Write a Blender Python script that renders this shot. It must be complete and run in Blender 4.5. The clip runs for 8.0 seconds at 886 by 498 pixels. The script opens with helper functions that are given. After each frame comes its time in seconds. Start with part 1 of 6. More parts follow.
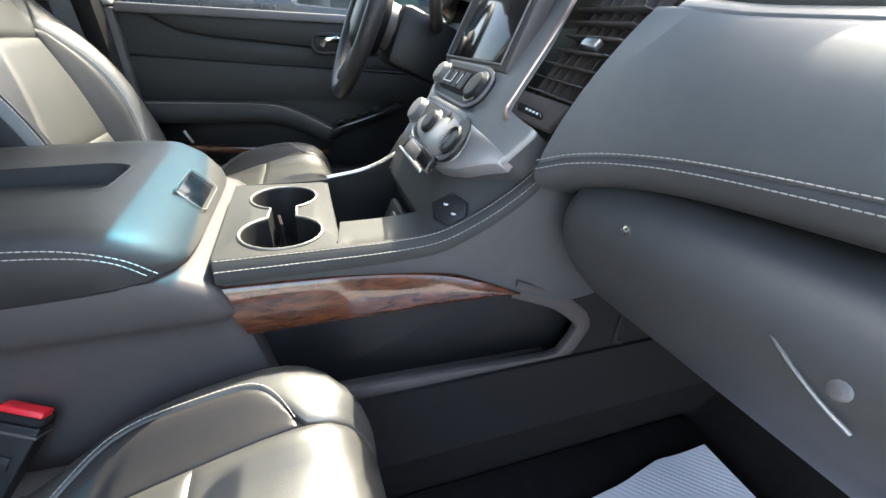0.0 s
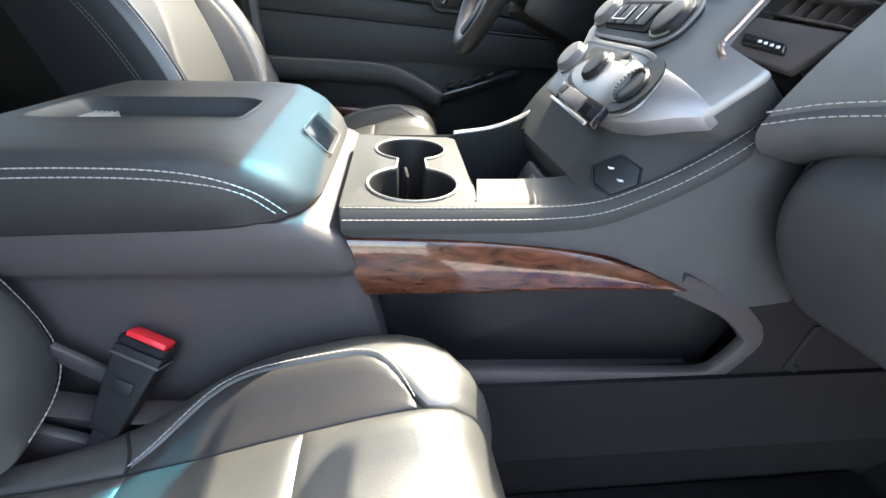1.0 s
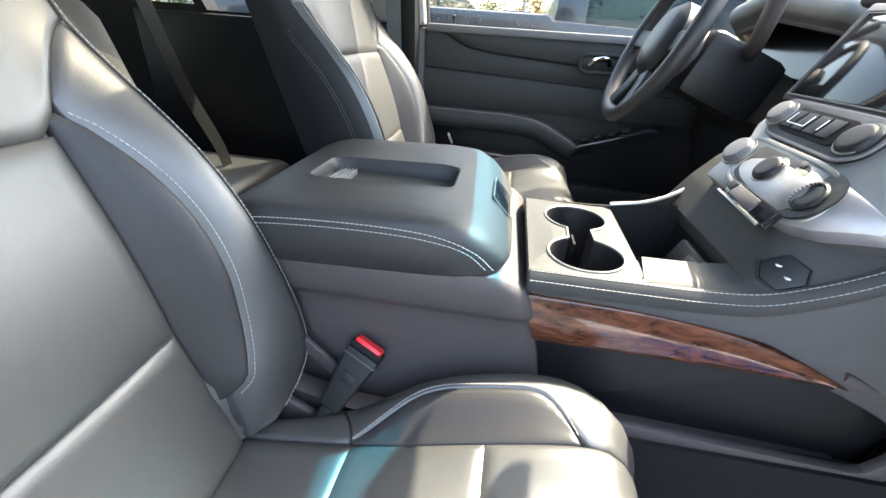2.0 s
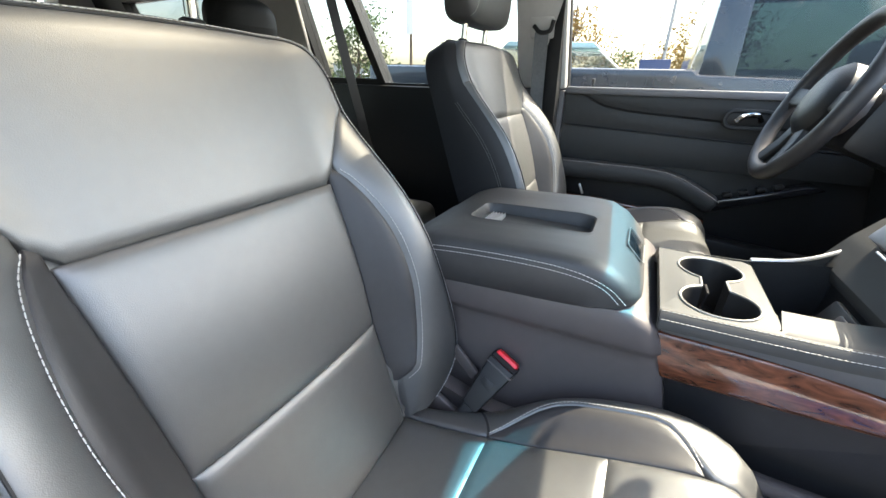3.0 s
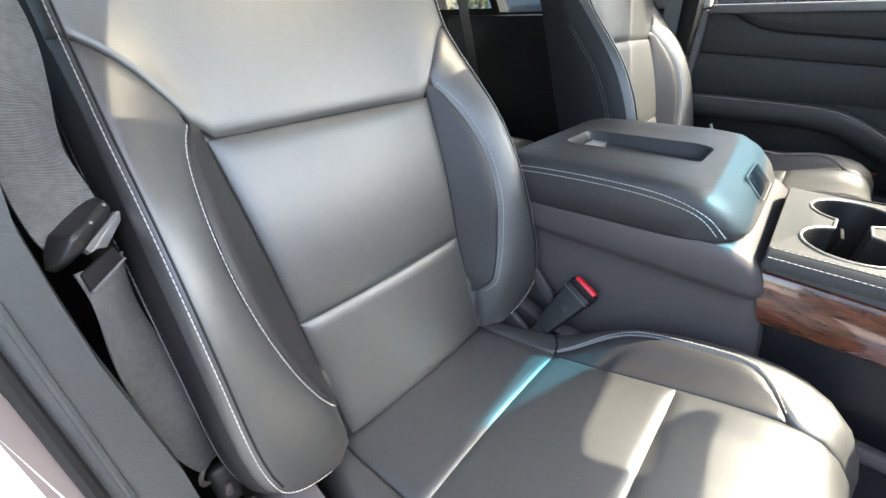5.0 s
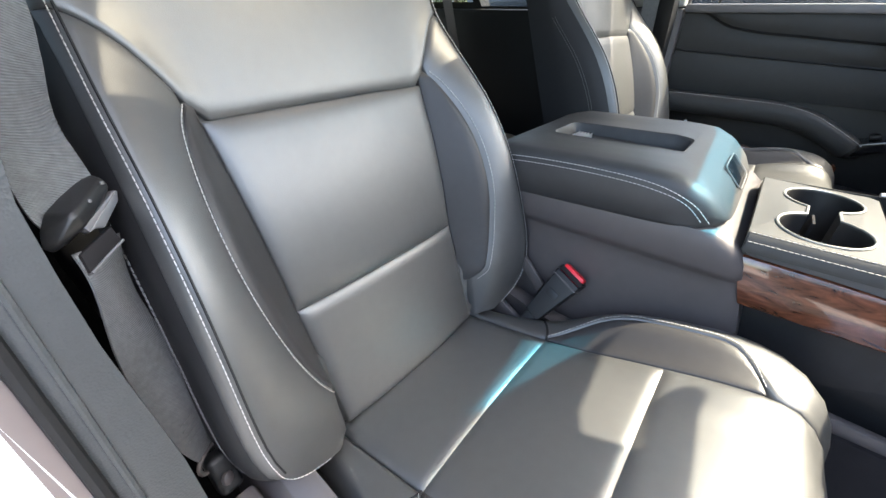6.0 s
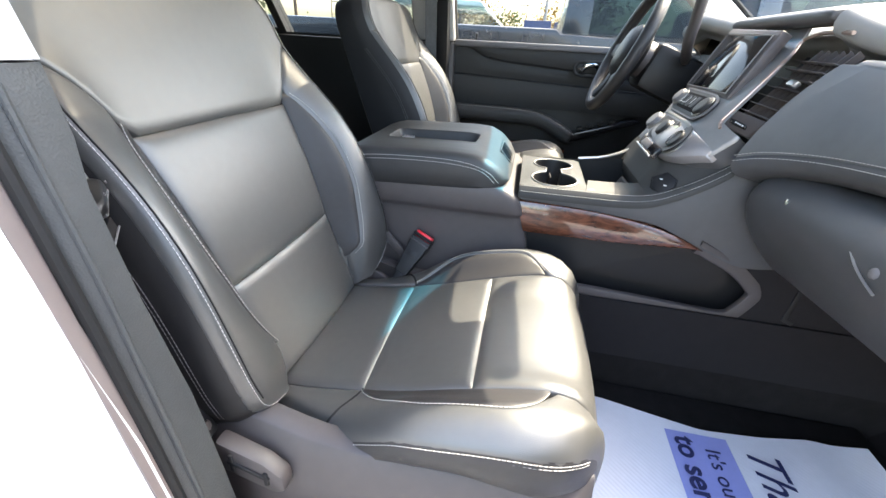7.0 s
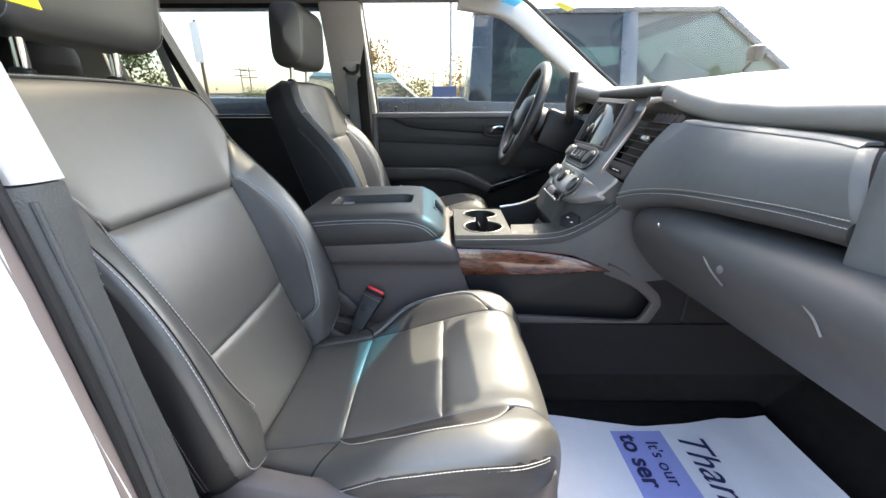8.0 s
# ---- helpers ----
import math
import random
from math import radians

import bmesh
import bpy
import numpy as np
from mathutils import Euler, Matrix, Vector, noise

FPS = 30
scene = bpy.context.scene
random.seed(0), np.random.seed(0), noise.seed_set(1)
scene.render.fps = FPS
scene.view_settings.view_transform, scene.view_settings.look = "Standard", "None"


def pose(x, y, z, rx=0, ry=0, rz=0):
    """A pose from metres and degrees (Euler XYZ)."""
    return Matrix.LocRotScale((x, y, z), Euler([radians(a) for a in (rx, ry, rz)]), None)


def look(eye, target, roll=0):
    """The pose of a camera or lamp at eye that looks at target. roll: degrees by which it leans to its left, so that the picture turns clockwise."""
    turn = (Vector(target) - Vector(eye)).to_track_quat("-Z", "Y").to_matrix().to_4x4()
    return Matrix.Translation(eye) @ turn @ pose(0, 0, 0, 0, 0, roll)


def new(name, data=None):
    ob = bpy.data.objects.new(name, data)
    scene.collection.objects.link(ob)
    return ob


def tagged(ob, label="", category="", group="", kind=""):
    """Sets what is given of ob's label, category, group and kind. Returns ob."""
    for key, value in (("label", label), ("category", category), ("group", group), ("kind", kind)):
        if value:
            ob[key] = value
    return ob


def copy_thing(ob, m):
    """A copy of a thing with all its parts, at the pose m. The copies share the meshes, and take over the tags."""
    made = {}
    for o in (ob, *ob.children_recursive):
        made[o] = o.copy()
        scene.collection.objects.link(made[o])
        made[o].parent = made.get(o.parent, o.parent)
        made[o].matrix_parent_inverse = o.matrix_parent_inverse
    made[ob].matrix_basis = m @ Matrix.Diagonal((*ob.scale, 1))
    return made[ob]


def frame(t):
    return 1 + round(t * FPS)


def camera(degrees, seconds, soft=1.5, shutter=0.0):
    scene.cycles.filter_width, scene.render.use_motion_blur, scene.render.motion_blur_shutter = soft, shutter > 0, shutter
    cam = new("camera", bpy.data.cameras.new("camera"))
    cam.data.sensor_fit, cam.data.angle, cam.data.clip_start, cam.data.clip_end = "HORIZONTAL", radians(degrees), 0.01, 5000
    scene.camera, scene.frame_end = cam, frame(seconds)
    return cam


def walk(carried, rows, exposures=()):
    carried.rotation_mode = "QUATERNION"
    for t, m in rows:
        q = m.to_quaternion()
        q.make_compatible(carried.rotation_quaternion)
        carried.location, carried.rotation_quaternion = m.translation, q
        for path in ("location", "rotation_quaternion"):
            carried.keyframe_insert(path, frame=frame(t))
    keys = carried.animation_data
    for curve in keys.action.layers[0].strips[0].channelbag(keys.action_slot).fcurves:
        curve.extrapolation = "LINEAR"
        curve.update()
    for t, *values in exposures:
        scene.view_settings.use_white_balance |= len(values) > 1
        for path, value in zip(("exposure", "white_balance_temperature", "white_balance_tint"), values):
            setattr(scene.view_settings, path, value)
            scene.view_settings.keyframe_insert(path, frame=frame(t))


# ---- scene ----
cam = camera(96.5, 8.0)
PATH = [
    (0, (-0.009, -0.606, 1.308), (0.574, 1.06, 0.367), 3.0),
    (0.5, (-0.031, -0.536, 1.271), (0.4, 1.145, 0.276), 3.4),
    (1, (-0.07, -0.529, 1.247), (0.152, 1.171, 0.219), 3.7),
    (1.5, (-0.141, -0.572, 1.278), (-0.19, 1.154, 0.269), 4.0),
    (1.7, (-0.16, -0.583, 1.299), (-0.298, 1.149, 0.308), 4.0),
    (2.8, (-0.225, -0.694, 1.36), (-0.784, 1.04, 0.535), 3.2),
    (3, (-0.202, -0.729, 1.362), (-0.984, 0.936, 0.577), 1.7),
    (3.5, (-0.153, -0.76, 1.391), (-1.288, 0.695, 0.62), -0.9),
    (4, (-0.141, -0.758, 1.358), (-1.291, 0.608, 0.456), -0.6),
    (4.5, (-0.154, -0.763, 1.333), (-1.302, 0.543, 0.344), -0.4),
    (4.7, (-0.147, -0.752, 1.329), (-1.299, 0.537, 0.323), -0.5),
    (6, (-0.162, -0.776, 1.314), (-1.217, 0.581, 0.292), 1.1),
    (6.5, (-0.159, -0.874, 1.338), (-0.903, 0.703, 0.36), 2.1),
    (7, (-0.137, -1.007, 1.34), (-0.451, 0.738, 0.414), 3.4),
    (7.5, (-0.127, -1.073, 1.375), (-0.225, 0.759, 0.58), 2.4),
    (8, (-0.152, -1.101, 1.37), (-0.164, 0.784, 0.702), -0.1),
]
walk(cam, [(t, look(eye, target, roll)) for t, eye, target, roll in PATH], [(0, 3.5, 7050, 8), (1.5, 3.95, 7100, 9), (3.0, 3.6, 7100, 9), (3.5, 3.55, 7050, 9), (4.5, 3.6, 7050, 9), (6, 3.6, 7100, 10), (7, 3.6, 7250, 11), (8, 3.3, 7250, 10)])

# ---- light ----
SUN = Vector((0.55, 0.52, 1.0)).normalized()
elevation, azimuth = math.asin(SUN.z), math.atan2(SUN.x, SUN.y)
world = bpy.data.worlds.new("world")
scene.world = world
world.use_nodes = True
wn = world.node_tree
sky = wn.nodes.new("ShaderNodeTexSky")
sky.sky_type, sky.sun_disc, sky.sun_elevation, sky.sun_rotation = "NISHITA", False, elevation, azimuth
sky.air_density, sky.dust_density, sky.ozone_density = 1.1, 3.8, 1.0
wn.nodes["Background"].inputs["Strength"].default_value = 0.15
wn.links.new(sky.outputs[0], wn.nodes["Background"].inputs["Color"])
sun = new("sun", bpy.data.lights.new("sun", "SUN"))
sun.data.energy, sun.data.angle, sun.data.color = 2.25, radians(0.5), (1.0, 0.92, 0.80)
sun.matrix_world = look(SUN * 30, (0, 0, 0))


# ---- materials ----
def material(name, color, rough=0.5, metal=0.0, vary=0.12, scale=30.0, bump=0.0, bump_scale=600.0, coat=0.0,
             dark=None, stretch=(1, 1, 1), spec=0.5, sheen=0.0, ior=1.5, wrinkle=0.0):
    """Principled surface: two scales of tone, roughness wear and fine relief."""
    m = bpy.data.materials.new(name)
    m.use_nodes = True
    nt = m.node_tree
    b = nt.nodes["Principled BSDF"]
    b.inputs["Metallic"].default_value = metal
    b.inputs["Coat Weight"].default_value = coat
    b.inputs["Specular IOR Level"].default_value = spec
    b.inputs["IOR"].default_value = ior
    b.inputs["Sheen Weight"].default_value = sheen
    tc = nt.nodes.new("ShaderNodeTexCoord")
    mp = nt.nodes.new("ShaderNodeMapping")
    mp.inputs["Scale"].default_value = stretch
    nt.links.new(tc.outputs["Object"], mp.inputs["Vector"])
    big = nt.nodes.new("ShaderNodeTexNoise")
    big.inputs["Scale"].default_value = scale * 0.2
    big.inputs["Detail"].default_value = 3
    fine = nt.nodes.new("ShaderNodeTexNoise")
    fine.inputs["Scale"].default_value = scale * 4
    fine.inputs["Detail"].default_value = 5
    for n in (big, fine):
        nt.links.new(mp.outputs[0], n.inputs["Vector"])
    mix = nt.nodes.new("ShaderNodeMath")
    mix.operation = "MULTIPLY_ADD"
    mix.inputs[1].default_value = 0.5
    half = nt.nodes.new("ShaderNodeMath")
    half.operation = "MULTIPLY"
    half.inputs[1].default_value = 0.5
    nt.links.new(fine.outputs[0], half.inputs[0])
    nt.links.new(big.outputs[0], mix.inputs[0])
    nt.links.new(half.outputs[0], mix.inputs[2])
    ramp = nt.nodes.new("ShaderNodeValToRGB")
    c = Vector(color)
    lo = Vector(dark) if dark else c * (1 - vary)
    hi = c * (1 + vary)
    ramp.color_ramp.elements[0].position, ramp.color_ramp.elements[0].color = 0.32, (*lo, 1)
    ramp.color_ramp.elements[1].position, ramp.color_ramp.elements[1].color = 0.68, (*hi, 1)
    nt.links.new(mix.outputs[0], ramp.inputs[0])
    nt.links.new(ramp.outputs[0], b.inputs["Base Color"])
    rr = nt.nodes.new("ShaderNodeMapRange")
    rr.inputs["To Min"].default_value, rr.inputs["To Max"].default_value = max(0.02, rough - 0.07), min(1, rough + 0.07)
    nt.links.new(big.outputs[0], rr.inputs["Value"])
    nt.links.new(rr.outputs[0], b.inputs["Roughness"])
    if bump:
        v = nt.nodes.new("ShaderNodeTexVoronoi")
        v.inputs["Scale"].default_value = bump_scale
        nt.links.new(mp.outputs[0], v.inputs["Vector"])
        bn = nt.nodes.new("ShaderNodeBump")
        bn.inputs["Strength"].default_value, bn.inputs["Distance"].default_value = bump, 0.0015
        nt.links.new(v.outputs["Distance"], bn.inputs["Height"])
        nt.links.new(bn.outputs[0], b.inputs["Normal"])
        if wrinkle:
            wr = nt.nodes.new("ShaderNodeTexNoise")
            wr.inputs["Scale"].default_value, wr.inputs["Detail"].default_value = 14, 4
            b2 = nt.nodes.new("ShaderNodeBump")
            b2.inputs["Strength"].default_value, b2.inputs["Distance"].default_value = wrinkle, 0.004
            nt.links.new(mp.outputs[0], wr.inputs["Vector"])
            nt.links.new(wr.outputs[0], b2.inputs["Height"])
            nt.links.new(b2.outputs[0], bn.inputs["Normal"])
    return m


def glass(name, color, gloss_rough=0.0, edge=0.9):
    """Thin pane: tinted see-through, glossier towards grazing angles."""
    m = bpy.data.materials.new(name)
    m.use_nodes = True
    nt = m.node_tree
    nt.nodes.remove(nt.nodes["Principled BSDF"])
    tr, gl, mx, lw, pw, ma = (nt.nodes.new(k) for k in ("ShaderNodeBsdfTransparent", "ShaderNodeBsdfGlossy", "ShaderNodeMixShader", "ShaderNodeLayerWeight", "ShaderNodeMath", "ShaderNodeMath"))
    tr.inputs["Color"].default_value = (*color, 1)
    gl.inputs["Roughness"].default_value = gloss_rough
    lw.inputs["Blend"].default_value = 0.5
    pw.operation, ma.operation = "POWER", "MULTIPLY_ADD"
    pw.inputs[1].default_value = 5.0
    ma.inputs[1].default_value, ma.inputs[2].default_value = edge, 0.04
    nt.links.new(lw.outputs["Facing"], pw.inputs[0])
    nt.links.new(pw.outputs[0], ma.inputs[0])
    nt.links.new(ma.outputs[0], mx.inputs[0])
    nt.links.new(tr.outputs[0], mx.inputs[1])
    nt.links.new(gl.outputs[0], mx.inputs[2])
    nt.links.new(mx.outputs[0], nt.nodes["Material Output"].inputs["Surface"])
    return m


def wood_material(name):
    m = material(name, (0.16, 0.055, 0.025), rough=0.16, coat=1.0, scale=40)
    nt = m.node_tree
    b = nt.nodes["Principled BSDF"]
    tc = nt.nodes.new("ShaderNodeTexCoord")
    mp = nt.nodes.new("ShaderNodeMapping")
    mp.inputs["Scale"].default_value = (10, 30, 34)
    w = nt.nodes.new("ShaderNodeTexNoise")
    w.inputs["Scale"].default_value, w.inputs["Detail"].default_value, w.inputs["Distortion"].default_value = 2.2, 8, 1.6
    r = nt.nodes.new("ShaderNodeValToRGB")
    r.color_ramp.elements[0].position, r.color_ramp.elements[0].color = 0.35, (0.050, 0.018, 0.011, 1)
    r.color_ramp.elements[1].position, r.color_ramp.elements[1].color = 0.68, (0.170, 0.060, 0.032, 1)
    nt.links.new(tc.outputs["Object"], mp.inputs[0])
    nt.links.new(mp.outputs[0], w.inputs["Vector"])
    nt.links.new(w.outputs[0], r.inputs[0])
    nt.links.new(r.outputs[0], b.inputs["Base Color"])
    return m


def web_material(name, color):
    """Woven webbing: fine diagonal ribs."""
    m = material(name, color, rough=0.40, scale=45, vary=0.3, spec=0.6)
    nt = m.node_tree
    b = nt.nodes["Principled BSDF"]
    tc = nt.nodes.new("ShaderNodeTexCoord")
    w = nt.nodes.new("ShaderNodeTexWave")
    w.wave_type, w.bands_direction = "BANDS", "DIAGONAL"
    w.inputs["Scale"].default_value, w.inputs["Distortion"].default_value = 420, 0.3
    bn = nt.nodes.new("ShaderNodeBump")
    bn.inputs["Strength"].default_value, bn.inputs["Distance"].default_value = 0.5, 0.0008
    nt.links.new(tc.outputs["Object"], w.inputs["Vector"])
    nt.links.new(w.outputs["Fac"], bn.inputs["Height"])
    nt.links.new(bn.outputs[0], b.inputs["Normal"])
    return m


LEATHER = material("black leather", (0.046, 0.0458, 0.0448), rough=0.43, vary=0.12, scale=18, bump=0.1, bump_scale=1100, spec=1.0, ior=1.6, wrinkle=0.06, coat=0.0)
SHELL = material("matte black vinyl", (0.016, 0.0155, 0.0165), rough=0.55, vary=0.1, scale=18, bump=0.08, bump_scale=1200, spec=0.35)
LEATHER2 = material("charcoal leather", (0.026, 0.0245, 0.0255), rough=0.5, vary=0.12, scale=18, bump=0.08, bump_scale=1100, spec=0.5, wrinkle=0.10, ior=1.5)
SOFT = material("soft grained vinyl", (0.060, 0.061, 0.064), rough=0.5, vary=0.08, scale=14, bump=0.08, bump_scale=1500)
SOFT_PANEL = material("slate soft panel", (0.098, 0.106, 0.112), rough=0.45, vary=0.08, scale=14, bump=0.05, bump_scale=1300)
PLASTIC = material("dark grey plastic", (0.066, 0.057, 0.057), rough=0.5, vary=0.08, scale=14, bump=0.08, bump_scale=1300)
DOOR_SOFT = material("black door vinyl", (0.026, 0.026, 0.0265), rough=0.52, vary=0.10, scale=14, bump=0.07, bump_scale=1300, spec=0.35)
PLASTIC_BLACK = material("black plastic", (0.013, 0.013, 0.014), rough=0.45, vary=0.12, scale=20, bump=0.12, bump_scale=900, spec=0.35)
GLOSS_BLACK = material("gloss black", (0.012, 0.012, 0.014), rough=0.14, vary=0.1, scale=20)
GREY_TRIM = material("warm grey trim", (0.46, 0.45, 0.44), rough=0.62, vary=0.05, scale=12, bump=0.06, bump_scale=1200)
PILLAR_DARK = material("dark pillar trim", (0.055, 0.058, 0.060), rough=0.5, vary=0.08, scale=14, bump=0.25, bump_scale=480, spec=0.4)
CONSOLE_TOP = material("console top vinyl", (0.036, 0.0355, 0.034), rough=0.62, vary=0.08, scale=14, bump=0.08, bump_scale=1300, spec=0.35)
SATIN = material("satin silver", (0.5, 0.5, 0.51), rough=0.34, metal=0.85, vary=0.06, scale=20)
CHROME = material("chrome", (0.8, 0.8, 0.8), rough=0.09, metal=1.0, vary=0.03, scale=20)
THREAD = material("pale thread", (0.40, 0.39, 0.375), rough=0.8, vary=0.1, scale=200, spec=0.2)
RED = material("red button", (0.72, 0.02, 0.03), rough=0.35, vary=0.08, scale=40)
WOOD = wood_material("burl wood veneer")
WEB = web_material("belt webbing", (0.105, 0.106, 0.110))
LID_VINYL = material("black armrest vinyl", (0.030, 0.0295, 0.030), rough=0.52, vary=0.12, scale=18, bump=0.07, bump_scale=1100, spec=0.5, wrinkle=0.10)
BELT_PLASTIC = material("moulded black plastic", (0.012, 0.012, 0.013), rough=0.38, vary=0.12, scale=30, bump=0.04, bump_scale=900, spec=0.5)
# Darker copy of the grey plastic; holds the footwell's shade in its colour.
PLASTIC_LOW = material("black plastic and low shade", (0.018, 0.0165, 0.0175), rough=0.8, vary=0.1, scale=14, bump=0.08, bump_scale=1300, spec=0.12)
RIM = material("dull silver rim", (0.22, 0.215, 0.20), rough=0.4, metal=0.5, vary=0.06, scale=20)
PLASTIC_PALE = material("mid grey plastic", (0.13, 0.125, 0.13), rough=0.48, vary=0.06, scale=14, bump=0.12, bump_scale=800)
CARPET = material("dark carpet", (0.020, 0.018, 0.018), rough=0.95, vary=0.3, scale=160, bump=0.9, bump_scale=900, spec=0.1)
PAPER = material("paper mat", (0.78, 0.77, 0.84), rough=0.75, vary=0.03, scale=14, bump=0.5, bump_scale=300)
def ribbed(m, scale=55.0, strength=0.35):
    """Fine diagonal ribs pressed into a sheet."""
    nt = m.node_tree
    tc, w, bn = (nt.nodes.new(k) for k in ("ShaderNodeTexCoord", "ShaderNodeTexWave", "ShaderNodeBump"))
    w.wave_type, w.bands_direction = "BANDS", "DIAGONAL"
    w.inputs["Scale"].default_value = scale
    bn.inputs["Strength"].default_value, bn.inputs["Distance"].default_value = strength, 0.001
    nt.links.new(tc.outputs["Object"], w.inputs["Vector"])
    nt.links.new(w.outputs["Fac"], bn.inputs["Height"])
    nt.links.new(bn.outputs[0], nt.nodes["Principled BSDF"].inputs["Normal"])


ribbed(PAPER)
INK_DARK = material("navy print", (0.02, 0.025, 0.10), rough=0.7, vary=0.05, scale=30)
WHITE_PAINT = material("white car paint", (0.74, 0.74, 0.74), rough=0.25, coat=0.8, vary=0.02, scale=8)
# Rubber parts, and the near-black that stands for shade on rear seats and belt.
RUBBER_AND_SHADE = material("black rubber", (0.014, 0.014, 0.015), rough=0.6, vary=0.15, scale=30, spec=0.3)
HEADLINER = material("grey headliner", (0.30, 0.295, 0.29), rough=0.9, vary=0.05, scale=60, bump=0.3, bump_scale=900)
NAVY = material("navy truck paint", (0.018, 0.026, 0.035), rough=0.25, coat=0.8, vary=0.1, scale=4)
TEAL_PAINT = material("silver teal paint", (0.34, 0.47, 0.46), rough=0.25, coat=0.8, vary=0.06, scale=4)
CAR_WHITE = material("parked white paint", (0.7, 0.7, 0.7), rough=0.3, coat=0.6, vary=0.04, scale=4)
CAR_RED = material("parked red paint", (0.5, 0.03, 0.03), rough=0.3, coat=0.6, vary=0.04, scale=4)
CAR_GREY = material("parked grey paint", (0.10, 0.11, 0.12), rough=0.3, coat=0.6, vary=0.04, scale=4)
ASPHALT = material("pale worn asphalt", (0.20, 0.198, 0.195), rough=0.9, vary=0.2, scale=6, bump=0.5, bump_scale=80)
BARK = material("bark", (0.10, 0.075, 0.055), rough=0.9, vary=0.25, scale=20, bump=0.6, bump_scale=40)
LEAF_A = material("autumn leaves", (0.24, 0.15, 0.035), rough=0.7, vary=0.45, scale=3)
LEAF_B = material("green leaves", (0.07, 0.10, 0.03), rough=0.7, vary=0.4, scale=3)
CONCRETE = material("pale concrete", (0.42, 0.41, 0.38), rough=0.85, vary=0.12, scale=5, bump=0.3, bump_scale=60)
POLE = material("galvanised pole", (0.30, 0.30, 0.30), rough=0.55, metal=0.3, vary=0.1, scale=8)
YELLOW = material("yellow sticker", (0.85, 0.75, 0.03), rough=0.6, vary=0.04, scale=20)
BLUE_SIGN = material("blue container paint", (0.03, 0.045, 0.11), rough=0.5, vary=0.1, scale=4)
SCREEN = material("dark screen", (0.012, 0.012, 0.014), rough=0.06, vary=0.05, scale=10)
LCD = material("pale lcd", (0.28, 0.32, 0.24), rough=0.2, vary=0.05, scale=30)
WHITE_MARK = material("white legend", (0.75, 0.75, 0.75), rough=0.5, vary=0.02, scale=30)
GLASS = glass("clear window glass", (0.74, 0.76, 0.75))
GLASS_WS = glass("windscreen glass", (0.92, 0.96, 0.95), edge=0.5)
GLASS_BAND = glass("blue shade band glass", (0.06, 0.44, 0.72))
GLASS_DARK = glass("tinted glass", (0.62, 0.64, 0.63))
GLASS_PRIVACY = glass("privacy glass", (0.38, 0.40, 0.40))
GLASS_BLACK = glass("dark truck glass", (0.10, 0.15, 0.16))
GLASS_ROOF = glass("grey sunroof glass", (0.325, 0.327, 0.315))
GLASS_TEAL = glass("green tinted truck glass", (0.34, 0.40, 0.41))


# ---- mesh helpers ----
def mesh(verts, faces, angle=38):
    me = bpy.data.meshes.new("mesh")
    me.from_pydata([tuple(v) for v in verts], [], faces)
    me.polygons.foreach_set("use_smooth", [True] * len(me.polygons))
    me.set_sharp_from_angle(angle=radians(angle))
    me.update()
    return me


def from_bm(bm, angle=38):
    bmesh.ops.recalc_face_normals(bm, faces=bm.faces)
    me = bpy.data.meshes.new("mesh")
    bm.to_mesh(me)
    bm.free()
    me.polygons.foreach_set("use_smooth", [True] * len(me.polygons))
    me.set_sharp_from_angle(angle=radians(angle))
    return me


def root_of(ob):
    while ob.parent:
        ob = ob.parent
    return ob


def tuck(data):
    """The console's front part, ahead of the armrest, narrows and drops a little towards the passenger, with sloping shoulders."""
    if min(v.co.x for v in data.vertices) < -0.15:
        return
    for v in data.vertices:
        x, y, z = v.co
        w = max(0.0, min(1.0, (-0.11 - y) / 0.085)) * (1 - sstep((x - 0.08) / 0.175)) * sstep((z - 0.86) / 0.09)
        if w:
            v.co = (x + 0.035 * (x + 0.10) * w, y + 0.025 * w, z - 0.046 * max(0.0, 1.33 - z) * w)


def thing(name, at, label, category, group="", kind=""):
    ob = new(name)
    ob.location = at
    ob.empty_display_size = 0.05
    return tagged(ob, label, category, group, kind)


def part(name, data, mat, parent=None, label=""):
    """One mesh, given in world places, under a thing or a part of it."""
    if isinstance(data, bmesh.types.BMesh):
        data = from_bm(data)
    data.materials.clear()
    data.materials.append(mat)
    data.name = name
    ob = new(name, data)
    if parent:
        ob.parent = parent
        if root_of(parent).name == "centre_console":
            tuck(data)
        data.transform(Matrix.Translation(-root_of(parent).location))
    if label:
        ob["label"] = label
    return ob


def single(name, data, mat, at, label, category, group="", kind=""):
    """A thing of one mesh with its origin at its base."""
    if isinstance(data, bmesh.types.BMesh):
        data = from_bm(data)
    data.materials.append(mat)
    data.name = name
    data.transform(Matrix.Translation(-Vector(at)))
    ob = new(name, data)
    ob.location = at
    return tagged(ob, label, category, group, kind)


def lerp(a, b, f):
    return a + (b - a) * f


def sstep(x):
    x = max(0.0, min(1.0, x))
    return x * x * (3 - 2 * x)


def interp(x, xs, ys):
    return float(np.interp(x, xs, ys))


